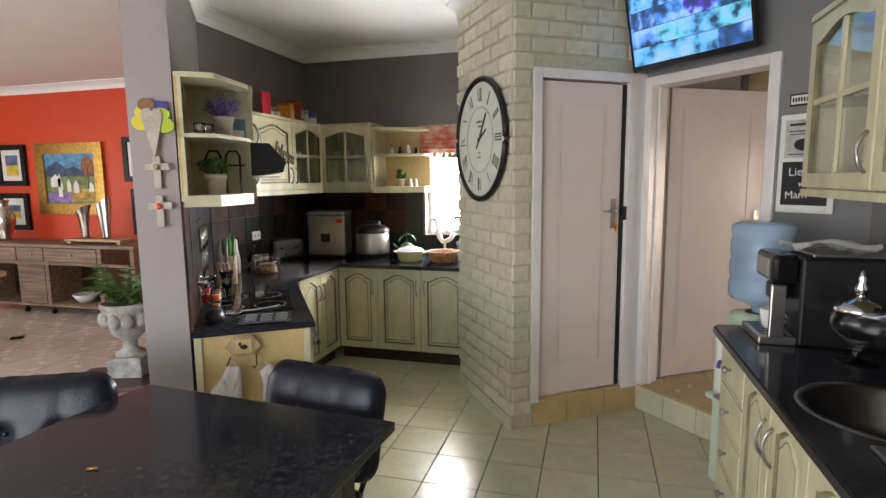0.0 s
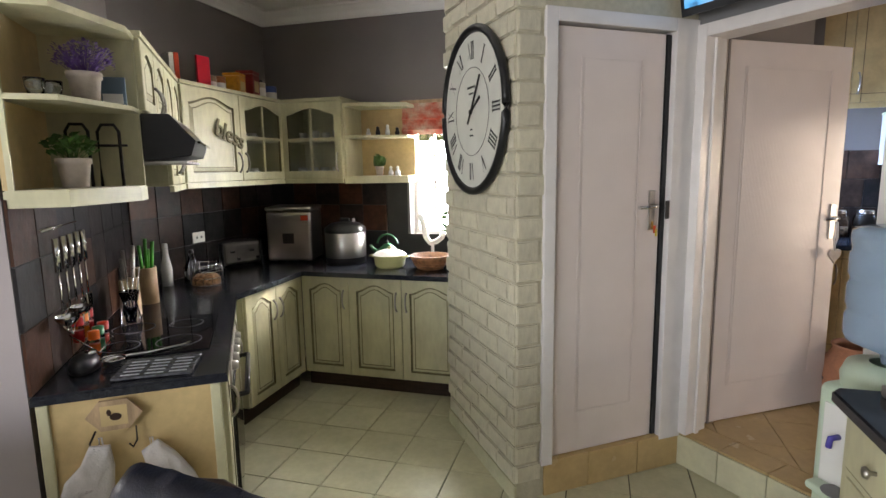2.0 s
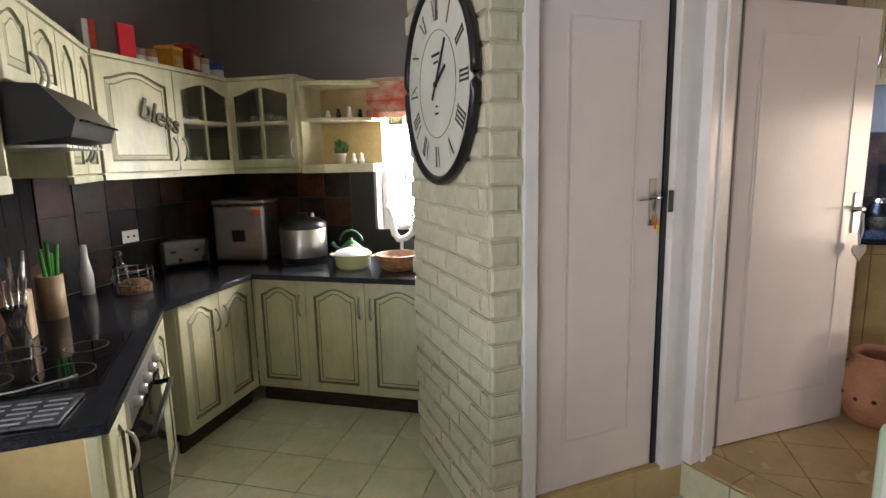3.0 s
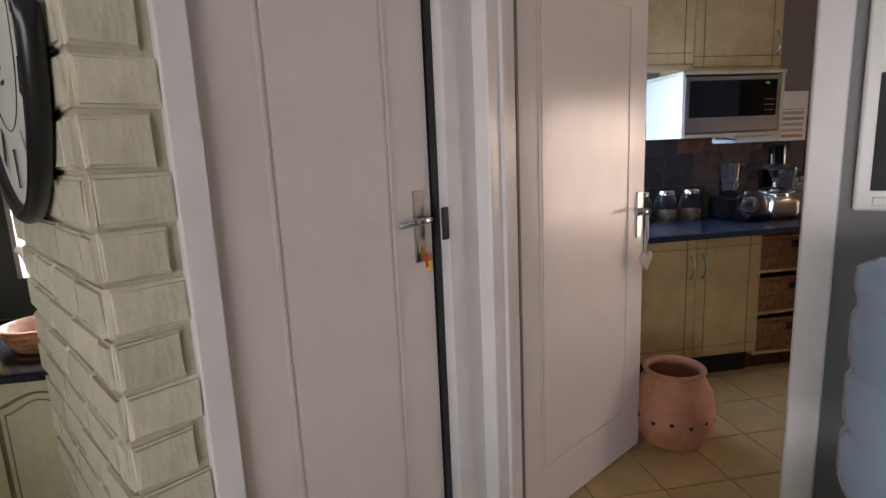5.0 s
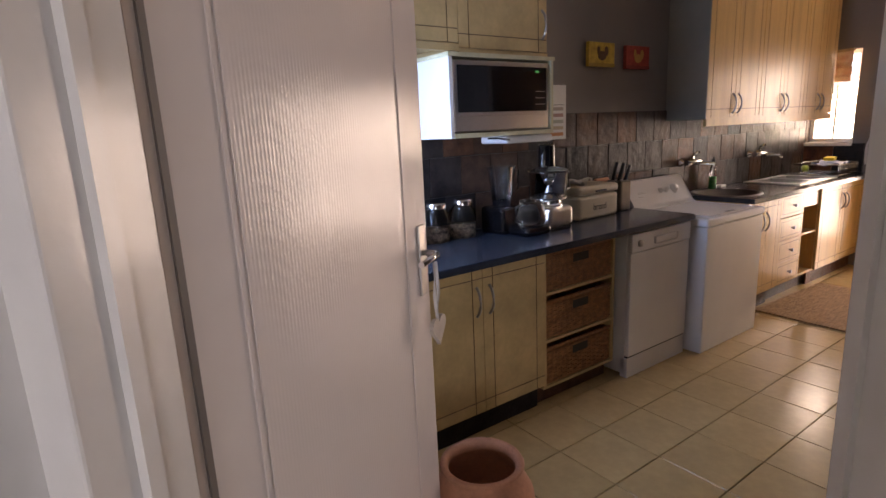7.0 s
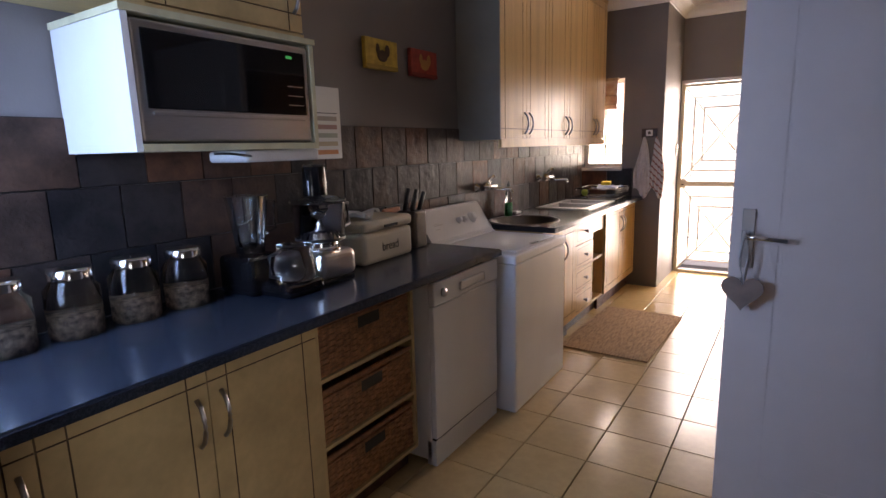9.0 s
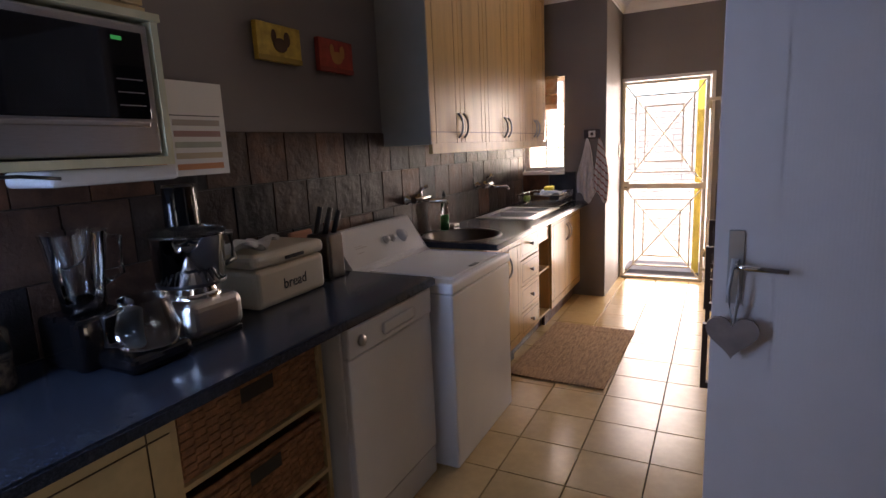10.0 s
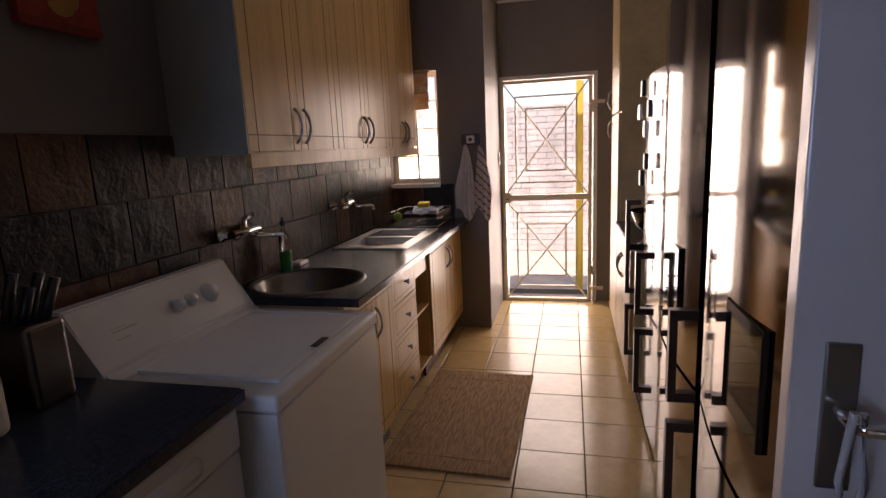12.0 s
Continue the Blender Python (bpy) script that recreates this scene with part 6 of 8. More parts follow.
mw = thing("microwave", 2.085, 5.305, 1.591, 0, "silver microwave oven with a black glass door", "microwave")
part("case", bbox(0, 0.03, 0.004, 0.59, 0.33, 0.315, 0.004), STEEL, mw)
part("front", bbox(0, 0, 0.004, 0.59, 0.029, 0.315, 0.008, 3), STEEL, mw)
part("door_glass", bbox(0.02, -0.006, 0.09, 0.568, -0.0005, 0.292, 0.0025), BLACKGLASS, mw, "black glass door and panel")
part("lower_trim", bbox(0.03, -0.008, 0.072, 0.56, -0.001, 0.084, 0.003), STEEL, mw)
part("display", boxes((0.49, -0.0075, 0.268, 0.515, -0.0065, 0.277)), mat("green_display", (0.01, 0.02, 0.01), 0.3, emission=(0.1, 0.9, 0.2), strength=0.08), mw, "small green glowing digits")
part("panel_lines", boxes((0.49, -0.0075, 0.12, 0.555, -0.0065, 0.122), (0.49, -0.0075, 0.15, 0.555, -0.0065, 0.152), (0.49, -0.0075, 0.18, 0.555, -0.0065, 0.182)), STEEL, mw)
simple("can_opener", 2.42, 5.34, 1.53, 0, [("housing", bbox(0, 0, 0, 0.32, 0.2, 0.038, 0.012, 3), APPLIANCE), ("cord_clip", rod([(0.02, 0.0, 0.02), (-0.06, 0.0, 0.03), (-0.1, 0.02, 0.03)], 0.004), BLACK)], "white slim under-shelf light unit below the microwave box", "under-shelf unit")
pc = thing("wall_calendar", 2.74, 5.66, 1.525, 0, "white printed wall calendar with coloured bars", "calendar")
part("sheet", boxes((0, 0, 0, 0.455, 0.004, 0.315)), CERAMIC, pc)
BARC = [(0.6, 0.25, 0.1), (0.55, 0.45, 0.3), (0.42, 0.44, 0.36), (0.4, 0.25, 0.22), (0.4, 0.35, 0.3)]
for i in range(5):
    part("printed_bar", boxes((0.03, -0.0015, 0.03 + 0.035 * i, 0.2, -0.0005, 0.045 + 0.035 * i), (0.24, -0.0015, 0.02 + 0.037 * i, 0.43, -0.0005, 0.04 + 0.037 * i)), mat("print_%d" % i, BARC[i], 0.6), pc)
part("printed_bar", boxes((0.02, -0.0015, 0.2, 0.435, -0.0005, 0.203), (0.03, -0.0015, 0.25, 0.09, -0.0005, 0.285)), INK, pc)
for x, z, c, lb in ((3.4, 1.955, (0.62, 0.42, 0.06), "yellow canvas picture of a rooster on the grey wall"), (3.77, 1.95, (0.38, 0.05, 0.03), "red canvas picture of a rooster on the grey wall")):
    p = thing("rooster_picture", x, 5.66, z, 0, lb, "picture", "rooster pictures")
    part("canvas", bbox(0, 0, 0, 0.25, 0.025, 0.145, 0.003), mat("canvas_%d" % int(x * 100), c, 0.7, noise_amount=0.2, noise_scale=25), p)
    k = mat("rooster_%d" % int(x * 100), (0.1, 0.05, 0.02) if c[0] > 0.5 else (0.5, 0.25, 0.06), 0.7)
    part("rooster", disc(0.125, 0.065, 0.04, 0.028, -0.003, -0.001, 16), k, p)
    part("rooster", disc(0.09, 0.095, 0.014, 0.027, -0.003, -0.001, 12), k, p)
    part("rooster", disc(0.165, 0.092, 0.018, 0.03, -0.003, -0.001, 12), k, p)
    part("border", boxes((0, -0.002, 0, 0.25, -0.001, 0.02)), mat("canvas_edge_%d" % int(x * 100), tuple(v * 0.6 for v in c), 0.7), p)
for i, (x, w) in enumerate(((4.285, 0.743), (5.03, 0.743), (5.775, 0.6))):
    wu = wall_unit(x, 5.405, 1.603, 0, w, 1.17, 2, "tall yellow maple foil wall cupboard with grooved doors", SM, depth=0.28, pelmet=0.05, hz=0.1, style="grid", group="scullery wall cabinets")
    if i == 0:
        part("end_panel", boxes((-0.008, -0.018, -0.002, -0.0005, 0.28, 1.165)), mat("grey_end_panel_tone", (0.26, 0.25, 0.21), 0.45, noise_amount=0.06), wu, "plain grey end panel")
# towels on the pier
hk = thing("towel_hook", 6.648, 5.085, 1.635, -90, "small wooden hook board with a rooster motif", "hook")
part("board", bbox(-0.03, -0.015, -0.03, 0.11, 0, 0.05, 0.003), DARKWOOD, hk)
part("motif", boxes((0.01, -0.018, -0.018, 0.07, -0.0155, 0.038)), CERAMIC, hk)
part("motif", disc(0.04, 0.01, 0.014, 0.014, -0.0205, -0.0185, 12), DARKWOOD, hk)
for x in (0.0, 0.08):
    part("hook", rod([(x, -0.012, -0.02), (x, -0.03, -0.03), (x, -0.035, -0.015)], 0.003), BLACK, hk)


def towel(y, w, label, material, seed):
    t = thing("hanging_towel", 6.63, y, 1.61, -90, label, "towel", "hanging towels")
    rnd = random.Random(seed)
    bm = bmesh.new()
    n, m_ = 22, 16
    ph = rnd.uniform(0, 6)
    for sgn in (-1, 1):
        prev = None
        for j in range(m_ + 1):
            v = j / m_
            half = w * (0.08 + 0.92 * min(1, v * 1.5) ** 0.8) / 2
            row = []
            for i in range(n + 1):
                u = i / n * 2 - 1
                drop = 0.52 * v + 0.05 * v * math.sin(3 * u + ph)
                yy = 0.008 * math.sin(u * 13 + ph) * (0.4 + v) + sgn * 0.006
                row.append(bm.verts.new((u * half + 0.01 * math.sin(5 * v + ph), -0.02 + yy - 0.02 * (1 - v), -drop)))
            if prev:
                for i in range(n):
                    bm.faces.new((prev[i], prev[i + 1], row[i + 1], row[i])).smooth = True
            prev = row
    part("towel_cloth", bm, material, t)
    return t


towel(5.085, 0.15, "white cotton tea towel hanging from a hook", CLOTH, 1)
STRIPE = mat("striped_cotton", (0.62, 0.58, 0.55), 0.9, noise_amount=0.05, bump=0.5, bump_scale=120)
n_, l_ = STRIPE.node_tree.nodes, STRIPE.node_tree.links
wv = n_.new("ShaderNodeTexWave"); wv.bands_direction = "DIAGONAL"; wv.inputs["Scale"].default_value = 11
cr = n_.new("ShaderNodeValToRGB"); cr.color_ramp.elements[0].position, cr.color_ramp.elements[0].color = 0.12, (0.3, 0.12, 0.08, 1); cr.color_ramp.elements[1].position, cr.color_ramp.elements[1].color = 0.2, (0.62, 0.58, 0.55, 1)
tcn = n_.new("ShaderNodeTexCoord"); l_.new(tcn.outputs["Object"], wv.inputs["Vector"]); l_.new(wv.outputs["Fac"], cr.inputs["Fac"]); l_.new(cr.outputs[0], n_["Principled BSDF"].inputs["Base Color"])
towel(4.965, 0.14, "white tea towel with brown stripes hanging from a hook", STRIPE, 2)
sw = thing("light_switch", 7.3, 4.925, 1.42, 0, "white light switch on the lobby wall", "switch")
part("plate", bbox(0, -0.008, 0, 0.07, 0, 0.115, 0.002), CERAMIC, sw)
part("rocker", boxes((0.025, -0.012, 0.04, 0.045, -0.0085, 0.075)), APPLIANCE, sw)
# blind over the scullery window, and over the kitchen window
BLIND = mat("printed_blind_fabric", (0.5, 0.3, 0.22), 0.9, color2=(0.62, 0.5, 0.38), noise_scale=14, fine=0.1, bump=0.3)
BLIND2 = mat("red_cream_blind_fabric", (0.5, 0.09, 0.05), 0.9, color2=(0.55, 0.47, 0.36), noise_scale=9, fine=0.15, bump=0.3)


def blind(x, y, z, rz, w, h, material, label):
    t = thing("roman_blind", x, y, z, rz, label, "blind")
    bm = bmesh.new()
    prof = [(0, 0), (0.0, -h * 0.35), (-0.02, -h * 0.5), (0.004, -h * 0.55), (0.0, -h * 0.75), (-0.022, -h * 0.85), (0.0, -h)]
    a = [bm.verts.new((0, -0.02 + p, q)) for p, q in prof] + [bm.verts.new((0, -0.012 + p, q)) for p, q in prof[::-1]]
    b = [bm.verts.new((w, v.co.y, v.co.z)) for v in a]
    for i in range(len(a)):
        bm.faces.new((a[i], a[(i + 1) % len(a)], b[(i + 1) % len(a)], b[i]))
    bm.faces.new(a); bm.faces.new(b[::-1])
    part("fabric", bm, material, t)
    part("headrail", bbox(-0.01, -0.03, 0, w + 0.01, 0, 0.025, 0.004), PINE, t)
    return t


blind(-1.37, 5.195, 2.1, 0, 0.62, 0.24, BLIND2, "red and cream patterned roman blind over the kitchen window")
blind(6.655, 5.69, 2.14, -90, 0.34, 0.26, BLIND, "brown and cream patterned blind over the scullery window")

# worktop appliances
def jar(x, y, z, r, h, label, fill=None, group="glass canisters"):
    t = thing("glass_canister", x, y, z, 0, label, "jar", group)
    part("jar", lath([(0, 0), (r * 0.9, 0), (r, 0.01), (r, h * 0.7), (r * 0.75, h * 0.8), (r * 0.75, h * 0.84)], 24), GLASS, t)
    part("lid", lath([(r * 0.8, h * 0.845), (r * 0.82, h * 0.97), (r * 0.7, h), (0, h)], 24), CHROME, t, "bright metal lid")
    if fill:
        part("contents", lath([(0, 0.006), (r * 0.88, 0.006), (r * 0.9, h * 0.35), (0, h * 0.38)], 20), fill, t)
    return t


GRAIN = mat("dry_goods", (0.3, 0.2, 0.13), 0.9, noise_amount=0.4, noise_scale=60)
for i, x in enumerate((1.8, 1.97, 2.14, 2.31)):
    jar(x, 5.57, SW, 0.07, 0.2, ("glass canister of dry goods with a metal lid", "glass canister half full of brown goods with a metal lid")[i % 2], GRAIN)
fp = thing("food_processor", 2.81, 5.44, SW, 0, "silver food processor with clear bowl and black feed tube", "food processor")
part("motor_base", bbox(-0.1, -0.1, 0.01, 0.1, 0.1, 0.12, 0.03, 4), STEEL, fp)
part("foot", bbox(-0.09, -0.09, 0, 0.09, 0.09, 0.012, 0.003), BLACK, fp)
part("neck", lath([(0.08, 0.12), (0.07, 0.15), (0.05, 0.155)], 24), CHROME, fp)
part("bowl", lath([(0, 0.156), (0.095, 0.156), (0.105, 0.3), (0.108, 0.302)], 28), GLASS, fp)
part("bowl_band", lath([(0.097, 0.157), (0.099, 0.165), (0.097, 0.168)], 28), BLACK, fp)
part("lid", lath([(0.11, 0.303), (0.11, 0.315), (0.05, 0.33), (0, 0.33)], 28), GLASS, fp)
part("feed_tube", lath([(0.05, 0.331), (0.048, 0.44), (0.044, 0.45), (0, 0.45)], 20, (0.01, 0.02, 0), squash=(1.1, 0.8)), BLACKGLASS, fp)
part("handle", rod([(0.1, 0, 0.29), (0.16, 0, 0.285), (0.165, 0, 0.2), (0.1, 0, 0.18)], 0.011), BLACK, fp)
bl = thing("blender_jug", 2.54, 5.52, SW, 0, "clear blender jug on a dark appliance base", "blender")
part("base", bbox(-0.08, -0.09, 0, 0.08, 0.09, 0.14, 0.02, 3), BLACKGLASS, bl)
part("jug", lath([(0, 0.145), (0.05, 0.145), (0.055, 0.2), (0.075, 0.34), (0.078, 0.35)], 20), GLASS, bl)
part("handle", rod([(0.07, 0, 0.33), (0.12, 0, 0.32), (0.115, 0, 0.22), (0.06, 0, 0.2)], 0.008), GLASS, bl)
cj = thing("coffee_jug", 2.6, 5.36, SW, 0, "clear coffee jug on a low black maker base", "jug")
part("base", bbox(-0.1, -0.07, 0, 0.08, 0.08, 0.05, 0.02, 3), BLACKGLASS, cj)
part("jug", lath([(0, 0.052), (0.07, 0.052), (0.078, 0.09), (0.06, 0.16), (0.062, 0.175)], 22), GLASS, cj)
part("handle", rod([(-0.06, 0, 0.16), (-0.11, 0, 0.15), (-0.11, 0, 0.08), (-0.07, 0, 0.07)], 0.007), BLACK, cj)
bb = thing("bread_bin", 3.03, 5.41, SW, 2, "cream enamel bread bin with the word bread", "bread bin")
BINC = mat("cream_enamel", (0.6, 0.53, 0.4), 0.3, noise_amount=0.03)
part("bin_body", bbox(0, 0, 0, 0.37, 0.24, 0.14, 0.02, 3), BINC, bb)
part("lid", bbox(-0.004, -0.004, 0.142, 0.374, 0.244, 0.195, 0.022, 3), BINC, bb)
part("lid_handle", bbox(0.14, -0.012, 0.155, 0.24, -0.004, 0.168, 0.003), BLACK, bb)
font = bpy.data.curves.new("word", "FONT")
font.body, font.size, font.extrude, font.align_x = "bread", 0.055, 0.0006, "CENTER"
tmp = new("word", font)
me = bpy.data.meshes.new_from_object(tmp)
bpy.data.objects.remove(tmp)
me.materials.clear(); me.materials.append(INK)
wo = new("lettering", me)
wo.parent = bb
wo.matrix_basis = pose(0.19, -0.001, 0.05, 90, 0, 0)
cloth("folded_napkin", 3.06, 5.44, SW + 0.195, 12, 0.17, 0.13, CERAMIC, "crumpled white paper napkin on the bread bin", 7)
kb = thing("knife_block", 3.53, 5.52, SW, 0, "black and steel knife block with black handled knives", "knife block")
part("block", bbox(-0.05, -0.06, 0, 0.05, 0.06, 0.19, 0.012, 3), BOWL, kb)
for i, (a, b) in enumerate(((-0.025, -0.02), (0.02, -0.03), (0.025, 0.02), (-0.02, 0.03))):
    part("knife_handle", rod([(a, b, 0.18), (a * 1.2 + 0.03, b - 0.015, 0.27 + 0.01 * i)], 0.012), BLACK, kb)
simple("wooden_board", 3.5, 5.625, SW, 0, [("board", bbox(-0.06, 0, 0, 0.08, 0.02, 0.2, 0.01), TERRACOTTA)], "rust brown board leaning at the slate wall", "chopping board")
# clay pot with pierced holes
cp = thing("terracotta_pot", 1.61, 4.6, H0, 0, "large terracotta vegetable pot with a row of pierced holes", "pot")
part("pot_body", lath([(0, 0), (0.12, 0), (0.15, 0.02), (0.19, 0.14), (0.195, 0.2), (0.18, 0.3), (0.14, 0.38), (0.135, 0.395), (0.15, 0.41), (0.145, 0.42), (0.125, 0.415), (0.118, 0.395), (0.13, 0.37), (0.165, 0.3), (0.178, 0.2), (0.17, 0.14), (0.12, 0.02), (0, 0.015)], 36), TERRACOTTA, cp)
for i in range(14):
    a = 2 * math.pi * i / 14 + 0.1
    bm = lathe(bmesh.new(), [(0.011, 0), (0.011, 0.0035), (0, 0.0035)], 12)
    part("pierced_hole", bm, BLACK, cp).matrix_basis = Matrix.Rotation(a, 4, "Z") @ pose(0.1912, 0, 0.17 + 0.012 * (i % 2), 0, 90, 0)

cp.scale = (0.93, 0.93, 0.87)

# heart ornaments and keys on the handles
PALEH = mat("pale_heart_paint", (0.55, 0.47, 0.4), 0.6, noise_amount=0.1, noise_scale=20)


def heart(x, y, z, rz, r, material, label):
    t = thing("heart_ornament", x, y, z, rz, label, "ornament", "hanging hearts")
    bm = bmesh.new()
    n = 28
    pts = []
    for i in range(n):
        a = 2 * math.pi * i / n
        pts.append((16 * math.sin(a) ** 3 / 16 * r, (13 * math.cos(a) - 5 * math.cos(2 * a) - 2 * math.cos(3 * a) - math.cos(4 * a)) / 16 * r))
    a = [bm.verts.new((p, -0.006, q)) for p, q in pts]; b = [bm.verts.new((p, 0.006, q)) for p, q in pts]
    for i in range(n):
        bm.faces.new((a[i], a[(i + 1) % n], b[(i + 1) % n], b[i]))
    bm.faces.new(a); bm.faces.new(b[::-1])
    part("heart", bm, material, t)
    part("ribbon", rod([(0, 0, r * 0.4), (-0.012, 0, r + 0.05), (-0.005, 0, r + 0.14)], 0.005), CLOTH, t)
    part("ribbon", rod([(0, 0.002, r * 0.4), (0.014, 0, r + 0.05), (0.005, 0, r + 0.14)], 0.005), CLOTH, t)
    return t


hd = Matrix.Rotation(radians(33), 4, "Z") @ Vector((0.79, -0.05, 0))
heart(0.718 + hd.x, 4.128 + hd.y, H0 + 0.9, 33, 0.045, PALEH, "pale heart ornament on a ribbon from the door handle")
hd = Matrix.Rotation(radians(86), 4, "Z") @ Vector((0.75, 0.098, 0))
heart(3.33 + hd.x, 3.24 + hd.y, H0 + 0.885, 86, 0.063, mat("brown_heart_wood", (0.28, 0.2, 0.16), 0.6, noise_amount=0.15, noise_scale=20), "wooden heart ornament on a lace ribbon from the door handle")
keyp = Matrix.Rotation(radians(a1 + 1.5), 4, "Z") @ Vector((0.612 - 0.0625, -0.02, 0))
simple("key_bunch", h1.x + keyp.x, h1.y + keyp.y, H0 + 1.1, a1, [("key", bbox(-0.006, -0.012, 0, 0.006, -0.008, 0.04, 0.001), GOLD), ("key_tag", bbox(0.008, -0.013, -0.02, 0.022, -0.007, 0.018, 0.0025), RED), ("key_tag", bbox(0.012, -0.02, -0.035, 0.024, -0.015, 0.0, 0.0022), YELP)], "door key with red and yellow tags in the lock", "key")
lp = CORNER + U_ * 0.804
simple("lock_keep", lp.x, lp.y, H0 + 1.15, a1, [("strike_box", bbox(0, -0.028, 0, 0.024, -0.0205, 0.09, 0.003), BLACK)], "dark metal lock keep on the white door frame", "lock keep")

# mat
mt = thing("straw_mat", 4.70, 4.575, H0 + 0.001, -1.6, "brown woven straw mat on the scullery tiles", "mat")
part("mat", bbox(0, 0, 0, 1.07, 0.6, 0.012, 0.004), MATCLOTH, mt)
bm = bmesh.new()
for i in range(44):
    y = 0.012 + 0.0131 * i
    box(bm, 0.015, y, 0.012, 1.055, y + 0.009, 0.0132)
part("ribs", bm, MATCLOTH, mt)
for k, (a, b, c, d) in enumerate(((0.1, 0.08, 0.97, 0.1), (0.1, 0.5, 0.97, 0.52), (0.1, 0.1, 0.12, 0.5), (0.95, 0.1, 0.97, 0.5))):
    part("woven_border", boxes((a, b, 0.0133, c, d, 0.0145)), MATCLOTH, mt)

# security gate
gt = thing("security_gate", 7.44, 4.915, H0, -90, "cream painted steel security gate with diagonal bars", "gate")
GW, GH = 0.77, 1.95
part("gate_frame", boxes((0, 0, 0.0, 0.03, 0.03, GH), (GW - 0.03, 0, 0, GW, 0.03, GH), (0.03, 0, 0, GW - 0.03, 0.03, 0.03), (0.03, 0, GH - 0.03, GW - 0.03, 0.03, GH), (0.03, 0, 0.92, GW - 0.03, 0.03, 0.97)), GATEPAINT, gt)
for z0, z1 in ((0.03, 0.92), (0.97, GH - 0.03)):
    for k in (0.12, 0.24):
        a, b, c, d = 0.03 + k * 0.75, z0 + k * 0.85, GW - 0.03 - k * 0.75, z1 - k * 0.85
        part("inner_square", boxes((a, 0.008, b, a + 0.014, 0.022, d), (c - 0.014, 0.008, b, c, 0.022, d), (a + 0.014, 0.008, b, c - 0.014, 0.022, b + 0.014), (a + 0.014, 0.008, d - 0.014, c - 0.014, 0.022, d)), GATEPAINT, gt)
    part("diagonal_bar", rod([(0.03, 0.004, z0), (GW - 0.03, 0.004, z1)], 0.007, 6), GATEPAINT, gt)
    part("diagonal_bar", rod([(0.03, 0.026, z1), (GW - 0.03, 0.026, z0)], 0.007, 6), GATEPAINT, gt)
part("lock_box", bbox(0.0, -0.01, 0.9, 0.08, 0.0, 0.99, 0.003), GATEPAINT, gt)
part("keyhole", boxes((0.03, -0.0115, 0.93, 0.06, -0.0105, 0.94)), BLACK, gt)
part("hinge", rod([(GW + 0.01, 0.015, 0.25), (GW + 0.01, 0.015, 0.33)], 0.012), GATEPAINT, gt)
part("hinge", rod([(GW + 0.01, 0.015, 1.65), (GW + 0.01, 0.015, 1.73)], 0.012), GATEPAINT, gt)
for z in (0.12, 1.72):
    part("hinge_lug", bbox(GW - 0.03, -0.035, z, GW + 0.1, -0.02, z + 0.03, 0.003), GATEPAINT, gt)
frame_box("door_frame", Vector((7.48, 4.93)), Vector((0, -1)), 0.83, H0, 2.17, JAMB, face=0.035, out=0.012, depth=0.12, label="pale painted frame of the outer doorway")

# south side: fridges, low cupboards, tall cupboard
def fridge(x, w, h, split, body, label, dispenser=False, magnets=False, swell=0.024, front=4.0):
    """Front face on y = 4.0; x is the edge nearest the passage door."""
    t = thing("fridge", x, front, H0, 180, label, "fridge", "fridges")
    part("cabinet", bbox(-w, 0.06, 0.03, 0, 0.66, h - 0.01, 0.006), BLACK if not magnets else APPLIANCE, t)
    for nm, z0, z1 in (("freezer_door", 0.05, split - 0.008), ("fridge_door", split + 0.008, h)):
        bm = bmesh.new()
        n = 56
        a = []
        for i in range(n + 1):
            u = i / n
            bulge = swell * math.sin(math.pi * u)
            a.append((-w + 0.003 + (w - 0.006) * u, 0.012 + swell * 0.5 - bulge))
        poly = a + [(-0.003, 0.055), (-w + 0.003, 0.055)]
        prism(bm, poly, z0, z1)
        for f in bm.faces:
            f.smooth = False
        part(nm, bm, body, t)
    part("gasket", boxes((-w + 0.006, 0.055, 0.05, -0.006, 0.0598, h - 0.004)), BLACK, t)
    hx = -w + 0.07
    for z0, z1 in ((split - 0.3, split - 0.03), (split + 0.03, split + (0.5 if magnets else 0.28))):
        bm = bmesh.new()
        box(bm, hx - 0.014, -0.075, z0, hx + 0.014, -0.055, z1)
        box(bm, hx - 0.014, -0.055, z0, hx + 0.014, -0.005, z0 + 0.025); box(bm, hx - 0.014, -0.055, z1 - 0.025, hx + 0.014, -0.005, z1)
        part("handle", bm, HANDLEBRONZE, t, "dark bronze bar handle")
    if dispenser:
        part("dispenser", bbox(-w * 0.56, -0.0035, split + 0.15, -w * 0.24, 0.03, split + 0.38, 0.002), BLACKGLASS, t, "black glass dispenser panel")
    if magnets:
        for i, (a, z, c) in enumerate(((-w * 0.3, 1.5, BLACK), (-w * 0.5, 1.42, CERAMIC), (-w * 0.7, 1.6, BLACK), (-w * 0.45, 1.28, DARKWOOD), (-w * 0.7, 1.2, BLACK), (-w * 0.85, 1.5, CHROME))):
            part("magnet", bbox(a, -0.03, z, a + 0.05, -0.012, z + 0.07, 0.003), c, t, "fridge magnet")
    return t


